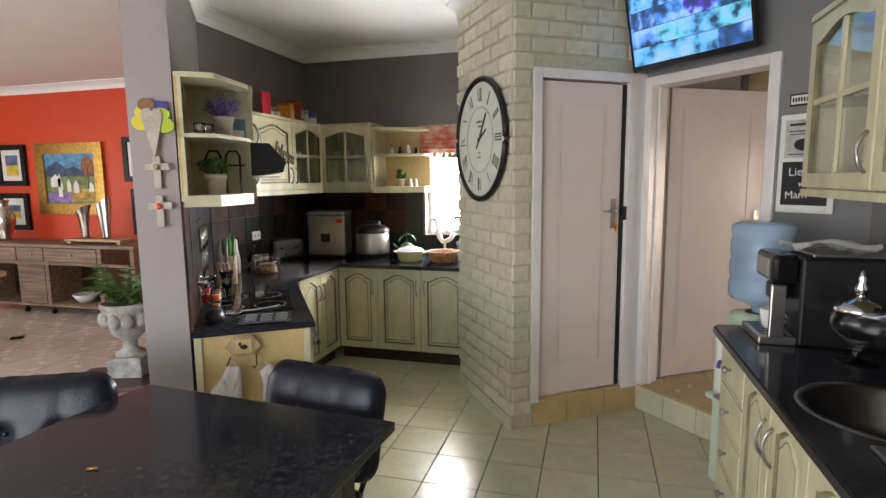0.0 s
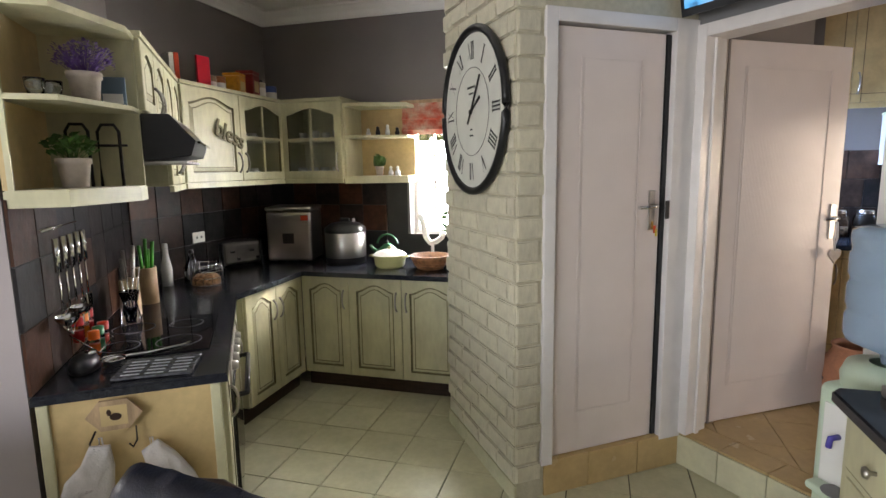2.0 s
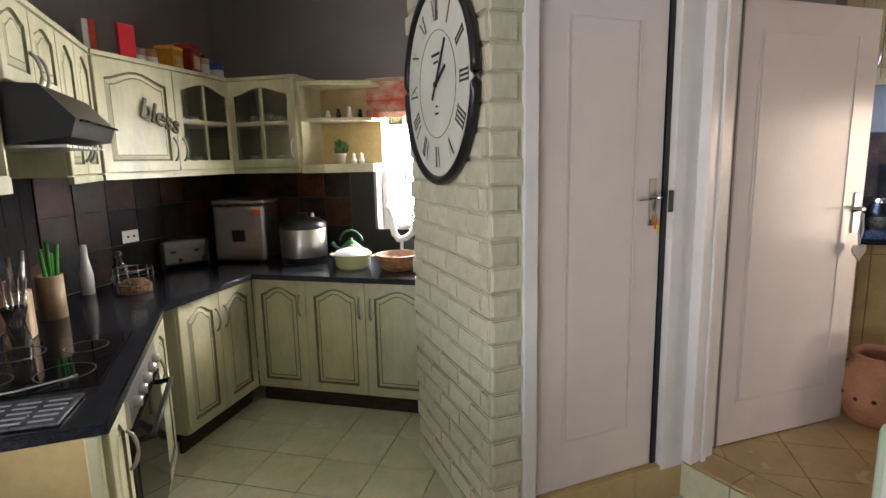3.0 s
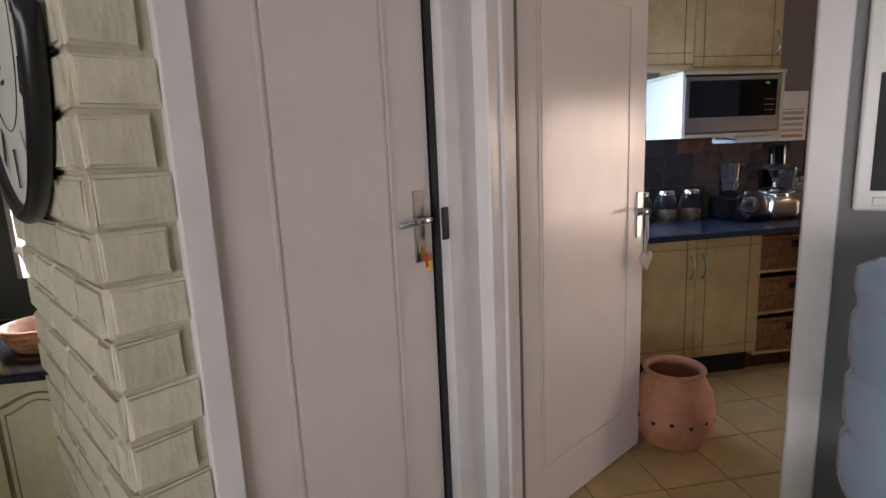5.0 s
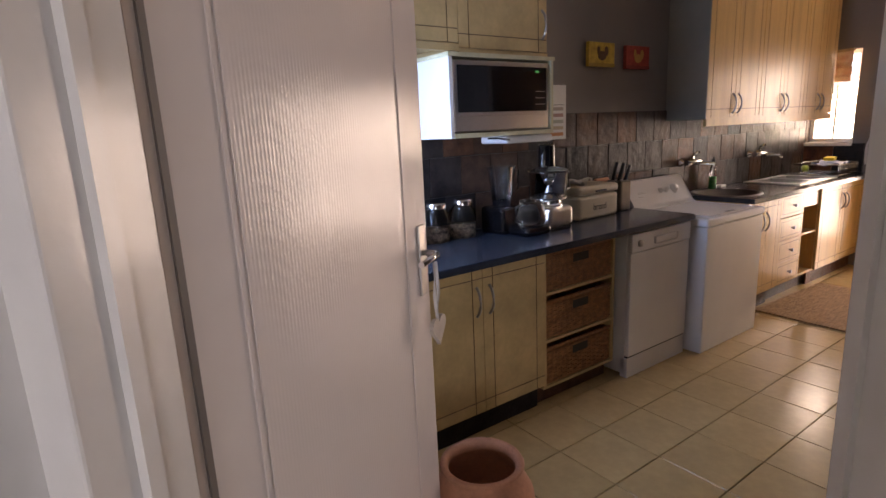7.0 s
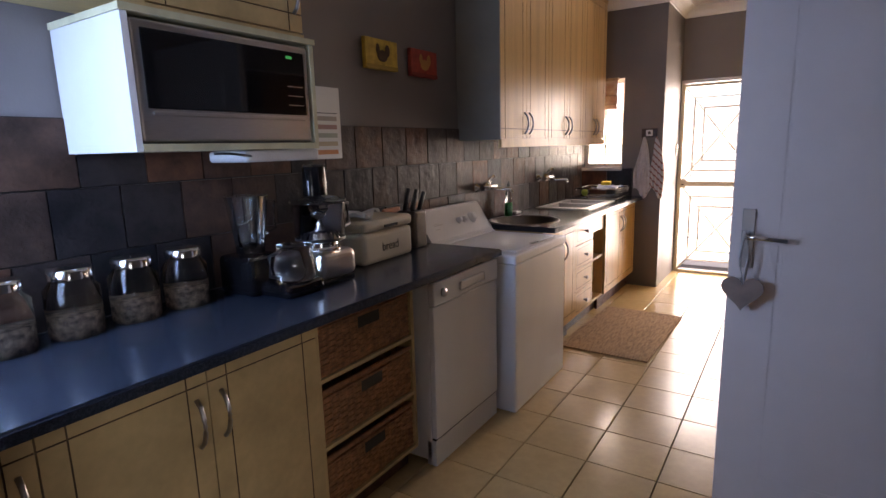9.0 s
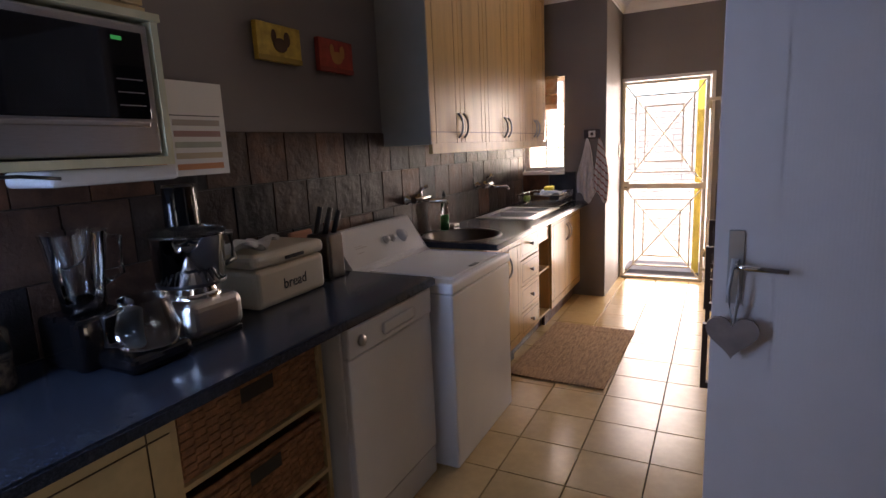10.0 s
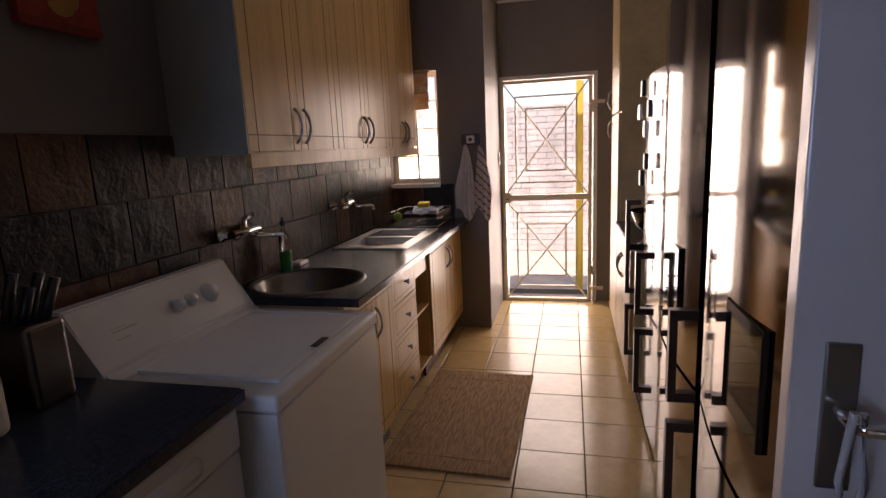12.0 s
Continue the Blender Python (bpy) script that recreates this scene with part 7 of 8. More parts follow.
HANDLEBRONZE = mat("dark_bronze_metal", (0.07, 0.05, 0.042), 0.3, metal=0.7, noise_amount=0.1)
FRSTEEL = mat("fridge_steel", (0.46, 0.4, 0.36), 0.09, metal=1.0, noise_amount=0.03, stretch=(1, 1, 10))
FRWHITE = mat("silver_grey_enamel", (0.5, 0.48, 0.46), 0.14, metal=0.6, noise_amount=0.02)
fridge(3.42, 0.69, 1.86, 0.7, FRSTEEL, "tall polished steel fridge freezer with a bowed front and dark handles", dispenser=True)
fridge(4.17, 0.69, 1.86, 0.7, FRSTEEL, "tall polished steel fridge freezer beside the silver-white fridge", dispenser=True)
fridge(4.92, 0.55, 1.69, 0.62, FRWHITE, "silver-white fridge freezer with magnets on its door", magnets=True, swell=0.012, front=3.98)
t = base_unit(6.35, 4.0, H0, 180, 0.84, 2, "buff foil base cupboard beyond the fridges", (CREAMWARM, YGLAZE), depth=0.55, h=0.845, kick=0.1, style="grid", group="scullery base cabinets")
tagged(slab("worktop", [(5.5, 3.31), (6.36, 3.31), (6.36, 4.03), (5.5, 4.03)], SW - 0.032, SW, GRANITE), "dark granite worktop beyond the fridges", "worktop")
simple("mixing_bowl", 5.75, 3.84, SW, 0, [("bowl", lath([(0, 0), (0.06, 0), (0.13, 0.06), (0.16, 0.14), (0.165, 0.145), (0.15, 0.13), (0.12, 0.06), (0, 0.01)], 28), BLACKGLASS), ("whisk", rod([(0.05, 0, 0.05), (-0.08, 0.02, 0.22)], 0.008), CHROME)], "dark mixing bowl with a steel whisk", "bowl")
tc = thing("tall_cupboard", 6.95, 4.0, H0, 180, "tall buff foil cupboard reaching the ceiling beside the gate", "cabinet")
part("body", boxes((0, 0.001, 0.1, 0.58, 0.6, 2.6)), CREAMWARM, tc)
cab_door(tc, 0, 0.11, 0.58, 1.475, "grid", -1, hz=1.49, mats=(CREAMWARM, YGLAZE))
cab_door(tc, 0, 1.595, 0.58, 0.995, "grid", -1, hz=1.7, mats=(CREAMWARM, YGLAZE))
part("kickboard", boxes((0, 0.05, 0, 0.58, 0.07, 0.1)), DARKWOOD, tc)
# ---- kitchen: counter on the east side ----
EW = 0.925
eastw = slab("worktop", [(0.805, -0.6), (EAST_X - 0.004, -0.6), (EAST_X - 0.004, 2.68), (1.22, 2.86), (0.83, 2.86), (0.805, 2.83)], EW - 0.032, EW, GRANITE)
tagged(eastw, "polished black granite worktop with a round steel sink", "worktop")
cut_hole(eastw, circle(1.1, 1.93, 0.215), EW)
real_sink(1.1, 1.93, EW, 0.215, "round stainless steel bowl sink in black granite")
du = thing("drawer_unit", 0.86, 2.82, 0, -90, "cream antiqued drawer unit with steel knobs", "cabinet", "east base cabinets")
part("body", boxes((0, 0.001, 0.1, 0.4, 0.6, 0.89)), CREAM, du)
part("corner_post", bbox(-0.012, -0.012, 0.02, 0.03, 0.02, 0.89, 0.006), CREAM, du)
for i in range(4):
    z0 = 0.12 + 0.19 * i
    d = part("drawer_front", bbox(0.035, -0.02, z0, 0.397, 0, z0 + 0.183, 0.004), CREAM, du)
    part("groove", boxes((0.035, -0.0206, z0 + 0.02, 0.397, -0.0202, z0 + 0.0225)), GLAZE, d)
    part("knob", lathe(bmesh.new(), [(0.006, 0), (0.006, 0.014), (0.017, 0.022), (0.015, 0.03), (0.006, 0.034), (0, 0.034)], 14), NICKEL, d).matrix_basis = pose(0.2, -0.02, z0 + 0.095, 90, 0, 0)
for k, y in enumerate((2.41, 1.75, 1.09)):
    base_unit(0.86, y, 0, -90, 0.66, 2, "cream antiqued base cabinet with arched doors below the sink", KM, depth=0.6, h=0.89, kick=0.1, group="east base cabinets")
wall_unit(1.13, 2.80, 1.555, -90, 0.6, 0.68, 1, "cream antiqued glazed wall cabinet with an arched door", KM, styles=["glass"], handed=[1], depth=0.365, group="east wall cabinets")
wall_unit(1.13, 2.19, 1.555, -90, 0.9, 0.68, 2, "cream antiqued wall cabinet with arched doors", KM, depth=0.365, group="east wall cabinets")
t = thing("open_shelf", 1.34, 2.92, 1.555, -90, "small cream end shelf brackets beside the glazed cabinet", "shelf", "kitchen open shelves")
for z in (-0.03, 0.33, 0.66):
    part("shelf", bbox(0.0, -0.12, z, 0.115, 0.0, z + 0.03, 0.006), CREAM, t)
# coffee machine
cm = thing("espresso_machine", 0.98, 2.84, EW, -90, "black and steel bean-to-cup coffee machine", "coffee machine")
part("body", bbox(0.02, 0.08, 0.0, 0.28, 0.44, 0.36, 0.012, 3), BLACK, cm)
part("front_panel", bbox(0.03, -0.02, 0.25, 0.27, 0.078, 0.37, 0.02, 3), BLACKGLASS, cm)
part("trim", bbox(0.262, -0.026, 0.03, 0.284, 0.03, 0.25, 0.006), STEEL, cm, "brushed steel side trim")
part("control_face", boxes((0.05, -0.0225, 0.275, 0.21, -0.0205, 0.345)), STEEL, cm, "steel control face")
part("spout", bbox(0.11, 0.0, 0.17, 0.18, 0.075, 0.24, 0.01), BLACK, cm)
part("drip_tray", bbox(0.02, -0.06, 0.0, 0.28, 0.078, 0.035, 0.006), STEEL, cm)
bm = bmesh.new()
for i in range(5):
    for j in range(2):
        box(bm, 0.045 + 0.045 * i, -0.045 + 0.055 * j, 0.0352, 0.075 + 0.045 * i, 0.0 + 0.055 * j, 0.0362)
part("tray_slots", bm, BLACK, cm)
part("bean_lid", bbox(0.04, 0.12, 0.361, 0.26, 0.4, 0.375, 0.006), STEEL, cm)
cloth("lace_cloth", 1.05, 2.62, EW + 0.375, 0, 0.3, 0.2, CERAMIC, "small white lace cloth on the coffee machine", 12)
cup(1.0, 2.7, EW + 0.037, 0.042, 0.085, CERAMIC, True, "coffee cups", "white coffee cup on the steel drip tray")
# glass bonbon jar
gj = thing("bonbon_jar", 1.2, 2.4, EW, 0, "ornate clear glass jar with a silver lid on a foot", "jar")
part("jar_body", lath([(0, 0), (0.07, 0.0), (0.065, 0.008), (0.015, 0.02), (0.014, 0.06), (0.05, 0.09), (0.09, 0.13), (0.095, 0.16), (0.08, 0.19), (0.078, 0.195)], 30), GLASS, gj)
part("lid", lath([(0.083, 0.196), (0.085, 0.205), (0.06, 0.225), (0.02, 0.24), (0.012, 0.25), (0.02, 0.265), (0.024, 0.28), (0.012, 0.3), (0.016, 0.315), (0.006, 0.34), (0, 0.345)], 30), CHROME, gj, "silver domed lid")
simple("soap_block", 0.98, 1.62, EW, 0, [("tray", bbox(-0.04, -0.1, 0, 0.05, 0.05, 0.012, 0.004), STEEL), ("soap", bbox(-0.02, -0.06, 0.0125, 0.03, 0.0, 0.03, 0.008), mat("green_soap_bar", (0.35, 0.5, 0.2), 0.5))], "green soap on a steel tray beside the sink", "soap dish")
simple("backsplash_panel", 0, 0, 0, 0, [("panel", boxes((EAST_X - 0.012, -0.6, EW + 0.001, EAST_X - 0.002, 2.66, 1.52)), BLACK)], "dark splashback above the granite worktop", "splashback")
# water cooler
WATER = mat("blue_water_bottle", (0.5, 0.64, 0.8), 0.12, noise_amount=0.03, transmission=0.55, ior=1.33)
MINT = mat("pale_green_plastic", (0.52, 0.62, 0.48), 0.35, noise_amount=0.03)
wc = thing("water_cooler", 1.045, 3.04, 0, -60, "pale green water dispenser standing beside the granite counter", "water dispenser")
part("body", bbox(-0.14, -0.13, 0.02, 0.14, 0.13, 0.86, 0.03, 4), MINT, wc)
part("top_collar", lath([(0.13, 0.86), (0.135, 0.9), (0.12, 0.94), (0.06, 0.95)], 30), MINT, wc)
part("front_panel", bbox(-0.1, -0.14, 0.5, 0.1, -0.131, 0.8, 0.004), CERAMIC, wc)
part("tap", rod([(-0.04, -0.14, 0.7), (-0.04, -0.175, 0.7), (-0.04, -0.18, 0.67)], 0.01), BLUEP, wc, "blue water tap")
part("tap", rod([(0.04, -0.14, 0.7), (0.04, -0.175, 0.7), (0.04, -0.18, 0.67)], 0.01), RED, wc, "red water tap")
part("drip_tray", bbox(-0.1, -0.2, 0.5, 0.1, -0.14, 0.53, 0.012), MINT, wc)
part("tray_grille", disc(0, 0, 0.05, 0.05, 0, 0.001, 16), GREYBLUE, wc).matrix_basis = pose(0, -0.17, 0.532, 90, 0, 0)
wbm = thing("water_bottle", 1.045, 3.04, 0.95, 0, "large translucent blue water bottle upside down on the dispenser", "water bottle")
prof = [(0.03, 0.0), (0.035, 0.03), (0.13, 0.07)]
for k in range(3):
    z = 0.09 + 0.1 * k
    prof += [(0.138, z), (0.138, z + 0.06), (0.132, z + 0.072), (0.132, z + 0.085)]
prof += [(0.138, 0.40), (0.136, 0.425), (0.11, 0.44), (0, 0.44)]
part("bottle", lath(prof, 36), WATER, wbm)
# signs on the grey wall beyond the doorway
def on_d2(s, z):
    p = JAMB_MID + D2 * s
    return p.x - U2.x * 0.004, p.y - U2.y * 0.004, z


CHALK = mat("chalkboard_black", (0.018, 0.018, 0.02), 0.6, noise_amount=0.2, noise_scale=20)
po = thing("message_board", *on_d2(0.89, 1.42), -45, "white framed notice board with a coffee picture and chalk lettering", "sign")
part("frame", bbox(0, -0.02, 0, 0.27, -0.001, 0.5, 0.006), CERAMIC, po)
part("chalk_panel", boxes((0.025, -0.0225, 0.04, 0.245, -0.0205, 0.26)), CHALK, po)
part("paper", boxes((0.03, -0.0225, 0.28, 0.24, -0.0205, 0.47)), mat("grey_paper", (0.5, 0.5, 0.48), 0.7, noise_amount=0.2, noise_scale=30), po)
part("coffee_cup_picture", disc(0.12, 0.345, 0.045, 0.03, -0.0245, -0.0228, 18), INK, po)
for b in ((0.05, -0.0245, 0.44, 0.2, -0.0228, 0.452), (0.05, -0.0245, 0.41, 0.22, -0.0228, 0.416), (0.05, -0.0245, 0.395, 0.17, -0.0228, 0.4), (0.05, -0.0245, 0.295, 0.21, -0.0228, 0.3)):
    part("printed_line", boxes(b), INK, po)
def chalk_word(parent, word, size, x, z, tilt):
    f = bpy.data.curves.new("word", "FONT")
    f.body, f.size, f.extrude, f.align_x = word, size, 0.0006, "CENTER"
    tmp = new("word", f)
    me = bpy.data.meshes.new_from_object(tmp)
    bpy.data.objects.remove(tmp)
    me.materials.clear(); me.materials.append(CERAMIC)
    o = new("lettering", me)
    o.parent = parent
    o.matrix_basis = pose(x, -0.0232, z, 90, 0, 0) @ Matrix.Rotation(radians(tilt), 4, "Z")


chalk_word(po, "Lief", 0.06, 0.1, 0.19, 2)
chalk_word(po, "vir", 0.045, 0.13, 0.135, -2)
chalk_word(po, "Mam", 0.055, 0.1, 0.075, 4)
part("chalk_mark", rod([(0.18, -0.024, 0.21), (0.19, -0.024, 0.2), (0.2, -0.024, 0.198), (0.215, -0.024, 0.21)], 0.0012, 5), CERAMIC, po)
part("ledge", bbox(0.03, -0.03, 0.012, 0.24, -0.0205, 0.028, 0.002), CERAMIC, po)
pk = thing("small_sign", *on_d2(0.925, 1.96), -45, "small black and white framed word sign on the grey wall", "sign")
part("frame", bbox(0, -0.015, 0, 0.16, -0.001, 0.06, 0.003), IRON, pk)
part("panel", boxes((0.008, -0.0175, 0.008, 0.152, -0.0155, 0.052)), CERAMIC, pk)
part("lettering", boxes(*[(0.016 + 0.013 * i, -0.0195, 0.02, 0.024 + 0.013 * i, -0.018, 0.04) for i in range(10)]), INK, pk)
lf = thing("chalk_sign", EAST_X - 0.02, 2.98 - 0.3, 1.33, -90, "black chalk sign with white handwriting in a pale wooden frame", "sign")
part("board", bbox(0, -0.015, 0, 0.26, 0, 0.16, 0.003), CHALK, lf)
part("ledge", bbox(-0.01, -0.02, -0.035, 0.27, 0, -0.001, 0.003), PINE, lf)
font = bpy.data.curves.new("word", "FONT")
font.body, font.size, font.extrude, font.align_x = "Liefde", 0.085, 0.0006, "CENTER"
tmp = new("word", font)
me = bpy.data.meshes.new_from_object(tmp)
bpy.data.objects.remove(tmp)
me.materials.clear(); me.materials.append(CERAMIC)
wo = new("lettering", me)
wo.parent = lf
wo.matrix_basis = pose(0.13, -0.017, 0.05, 90, 0, 0)

# ---- living room ----
cs = thing("sideboard", -7.35, 5.12, 0, 0, "weathered wooden sideboard with drawers, open bays and castors", "sideboard")
part("tabletop", bbox(-0.03, -0.03, 0.84, 2.55, 0.45, 0.88, 0.006), RUSTIC, cs)
part("bottom_shelf", bbox(0, 0.0, 0.1, 2.52, 0.44, 0.13, 0.004), RUSTIC, cs)
for x in (0.0, 0.72, 1.16, 1.98, 2.46):
    part("upright", bbox(x, -0.005, 0.13, x + 0.06, 0.44, 0.84, 0.004), RUSTIC, cs)
part("rail", bbox(0.0, 0.0, 0.62, 2.5, 0.02, 0.66, 0.003), RUSTIC, cs)
for x0, x1 in ((0.06, 0.72), (0.78, 1.16), (1.22, 1.98)):
    d = part("drawer", bbox(x0 + 0.005, -0.012, 0.665, x1 - 0.005, 0.3, 0.83, 0.004), RUSTIC, cs)
    part("cup_pull", lathe(bmesh.new(), [(0.02, 0), (0.02, 0.008), (0.01, 0.02), (0, 0.02)], 12), NICKEL, d).matrix_basis = pose((x0 + x1) / 2, -0.012, 0.75, 90, 0, 0)
part("door", bbox(0.785, -0.01, 0.14, 1.155, 0.01, 0.62, 0.004), RUSTIC, cs)
for i in range(8):
    part("slat", bbox(1.22, 0.02 + 0.052 * i, 0.131, 1.98, 0.06 + 0.052 * i, 0.145, 0.002), RUSTIC, cs)
part("back_panel", boxes((0.06, 0.42, 0.13, 0.72, 0.43, 0.62)), DARKWOOD, cs)
part("back_panel", boxes((1.22, 0.42, 0.146, 1.98, 0.43, 0.62)), DARKWOOD, cs)
for x in (0.04, 0.75, 1.19, 2.0, 2.48):
    for y in (0.04, 0.38):
        part("castor", rod([(x - 0.012, y, 0.035), (x + 0.012, y, 0.035)], 0.035, 14), BLACK, cs)
        part("castor_fork", rod([(x, y, 0.06), (x, y, 0.1)], 0.012), IRON, cs)


def framed(x, z, w, h, fw, fmat, label, mount, painter, group="pictures on the red wall"):
    t = thing("framed_picture", x, 5.745, z, 0, label, "picture", group)
    part("frame", boxes((0, -0.04, 0, w, -0.001, fw), (0, -0.04, h - fw, w, -0.001, h), (0, -0.04, fw, fw, -0.001, h - fw), (w - fw, -0.04, fw, w, -0.001, h - fw)), fmat, t)
    if mount:
        part("mount", boxes((fw, -0.02, fw, w - fw, -0.001, h - fw)), CERAMIC, t)
    m0 = fw + mount
    painter(t, m0, m0, w - m0, h - m0, -0.0215 if mount else -0.021)
    return t


def land(t, x0, z0, x1, z1, y):
    part("painted_sky", boxes((x0, y, (z0 + z1) / 2, x1, y + 0.0014, z1)), mat("paint_slate_blue", (0.12, 0.17, 0.35), 0.6, noise_amount=0.3, noise_scale=9), t)
    part("painted_field", boxes((x0, y, z0, x1, y + 0.0014, (z0 + z1) / 2)), mat("paint_yellow", (0.7, 0.5, 0.05), 0.6, noise_amount=0.2, noise_scale=9), t)


def village(t, x0, z0, x1, z1, y):
    w, h = x1 - x0, z1 - z0

    def patch(nm, a, b, c, d, col, k):
        part(nm, boxes((x0 + a * w, y - 0.0012 * k, z0 + b * h, x0 + c * w, y + 0.001 - 0.0012 * k, z0 + d * h)), mat("paint_" + nm + str(k), col, 0.5, noise_amount=0.3, noise_scale=14, fine=0.3, fine_scale=50), t)

    patch("sky", 0, 0.6, 1, 1, (0.1, 0.35, 0.6), 0)
    patch("meadow", 0, 0, 1, 0.6, (0.2, 0.25, 0.08), 0)
    patch("flowers", 0.02, 0.02, 0.6, 0.22, (0.3, 0.2, 0.5), 1)
    patch("gold_field", 0.5, 0.05, 1, 0.3, (0.55, 0.35, 0.05), 2)
    bm = bmesh.new()
    for a, b, c, d in ((0.1, 0.3, 0.5, 0.16), (0.32, 0.34, 0.4, 0.12), (0.42, 0.5, 0.4, 0.16), (0.55, 0.66, 0.38, 0.16), (0.85, 0.95, 0.36, 0.12), (0.24, 0.32, 0.44, 0.3)):
        xa, xb, zb = x0 + a * w, x0 + b * w, z0 + (c - d) * h
        vs = [bm.verts.new(p) for p in ((xa, y - 0.005, zb), (xb, y - 0.005, zb), (xb, y - 0.005, zb + d * h), ((xa + xb) / 2, y - 0.005, zb + d * h * 1.6), (xa, y - 0.005, zb + d * h))]
        bm.faces.new(vs)
    part("painted_houses", bm, CERAMIC, t, "white painted cottages")
    bm = bmesh.new()
    vs = [bm.verts.new((x0 + a * w, y - 0.003, z0 + b * h)) for a, b in ((0, 0.55), (1, 0.55), (1, 0.68), (0.8, 0.62), (0.6, 0.75), (0.42, 0.7), (0.25, 0.85), (0.08, 0.76), (0, 0.68))]
    bm.faces.new(vs)
    part("painted_mountain", bm, mat("paint_mountain", (0.05, 0.08, 0.16), 0.5, noise_amount=0.3, noise_scale=12), t)
    part("painted_tree", disc(x0 + 0.86 * w, z0 + 0.74 * h, 0.13 * w, 0.2 * h, y - 0.0075, y - 0.0065, 18), mat("paint_autumn_tree", (0.35, 0.12, 0.04), 0.5, noise_amount=0.4, noise_scale=30), t)
    part("painted_trunk", boxes((x0 + 0.85 * w, y - 0.0088, z0 + 0.3 * h, x0 + 0.87 * w, y - 0.0078, z0 + 0.75 * h)), DARKWOOD, t)


framed(-6.93, 1.2, 1.12, 0.93, 0.14, GOLD, "gilt framed oil painting of a white church and cottages", 0, village)
framed(-7.62, 1.58, 0.5, 0.55, 0.07, IRON, "black framed print of a yellow field on the red wall", 0.07, land)
framed(-7.66, 0.98, 0.52, 0.5, 0.07, IRON, "black framed print with a white mount on the red wall", 0.09, land)
framed(-5.48, 1.62, 0.5, 0.56, 0.07, IRON, "black framed print beside the gilt painting", 0.07, land)
framed(-5.4, 0.95, 0.5, 0.58, 0.07, IRON, "black framed lower print beside the gilt painting", 0.09, land)
PEWTER = mat("polished_pewter", (0.55, 0.52, 0.48), 0.18, metal=1.0, noise_amount=0.05, bump=0.3, bump_scale=20)
bs = thing("wooden_riser", -5.95, 5.2, 0.88, 0, "low pale wooden stand on the sideboard", "stand")
part("board", bbox(0, 0, 0.03, 0.85, 0.2, 0.06, 0.004), PINE, bs)
part("foot", boxes((0.02, 0.02, 0, 0.08, 0.18, 0.03), (0.77, 0.02, 0, 0.83, 0.18, 0.03)), PINE, bs)
for i, (x, h) in enumerate(((-5.72, 0.36), (-5.4, 0.46))):
    v = thing("metal_vase", x, 5.3, 0.94, 20 * i, "polished silver twisted vase on the wooden stand", "vase", "silver vases")
    bm = lath([(0, 0), (0.045, 0), (0.05, 0.02), (0.055, h * 0.3), (0.08, h * 0.8), (0.11 - 0.02 * i, h)], 28, squash=(1, 0.6))
    for vt in bm.verts:
        a = math.atan2(vt.co.y, vt.co.x)
        vt.co.z += vt.co.z / h * 0.05 * math.cos(a) if vt.co.z > 0.05 else 0
        vt.co.x *= 1 + 0.06 * math.sin(6 * a)
    part("vase_body", bm, PEWTER, v)
simple("pewter_jug", -7.1, 5.35, 0.88, 0, [("jug_body", lath([(0, 0), (0.07, 0), (0.06, 0.03), (0.12, 0.2), (0.13, 0.3), (0.07, 0.42), (0.06, 0.48), (0.08, 0.52)], 26), PEWTER), ("handle", rod([(-0.06, 0, 0.48), (-0.16, 0, 0.42), (-0.15, 0, 0.3), (-0.12, 0, 0.26)], 0.012), PEWTER)], "tall polished pewter jug on the sideboard", "jug")
simple("candle_box", -7.33, 5.25, 0.88, 10, [("box", bbox(0, 0, 0, 0.14, 0.12, 0.16, 0.006), CERAMIC), ("ornament", lath([(0, 0.161), (0.02, 0.161), (0.03, 0.2), (0.07, 0.25), (0.02, 0.3), (0.05, 0.36), (0, 0.4)], 16, (0.07, 0.06, 0)), PEWTER)], "white box with a small silver ornament", "box")
simple("bowl", -5.4 - 0.4, 5.3, 0.146, 0, [("bowl", lath([(0, 0), (0.08, 0), (0.15, 0.1), (0.14, 0.1), (0.07, 0.01), (0, 0.01)], 20), CERAMIC)], "white bowl on the slatted shelf", "bowl")
# pale wooden table with turned leg
pt_ = thing("side_table", -5.35, 3.5, 0, 0, "pale wooden table with thick turned legs", "table")
part("tabletop", bbox(-1.0, -0.45, 0.72, 0.12, 0.5, 0.77, 0.008), PINE, pt_)
part("apron", boxes((-0.92, -0.38, 0.6, 0.04, 0.42, 0.72)), PINE, pt_)
for sx in (-0.88, 0.0):
    for sy in (-0.34, 0.38):
        part("leg", lath([(0.03, 0), (0.035, 0.02), (0.028, 0.08), (0.05, 0.2), (0.06, 0.32), (0.035, 0.42), (0.055, 0.44), (0.06, 0.48), (0.06, 0.6)], 18, (sx, sy, 0)), PINE, pt_)
# stone urn with a plant on a plinth and dark bench
UX, UY = -3.03, 3.26
bn = thing("plinth_bench", UX + 0.1, UY - 0.02, 0, 25, "low dark wooden bench under the stone urn", "bench")
part("seat", bbox(-0.45, -0.24, 0.16, 0.5, 0.24, 0.2, 0.006), DARKWOOD, bn)
for sx in (-0.4, 0.4):
    part("leg", boxes((sx - 0.03, -0.2, 0, sx + 0.03, 0.2, 0.16)), DARKWOOD, bn)
ur = thing("stone_urn", UX, UY, 0.2, 20, "mottled stone urn with carved leaves holding green fronds", "urn")
part("plinth", bbox(-0.12, -0.12, 0, 0.12, 0.12, 0.15, 0.008), STONE, ur)
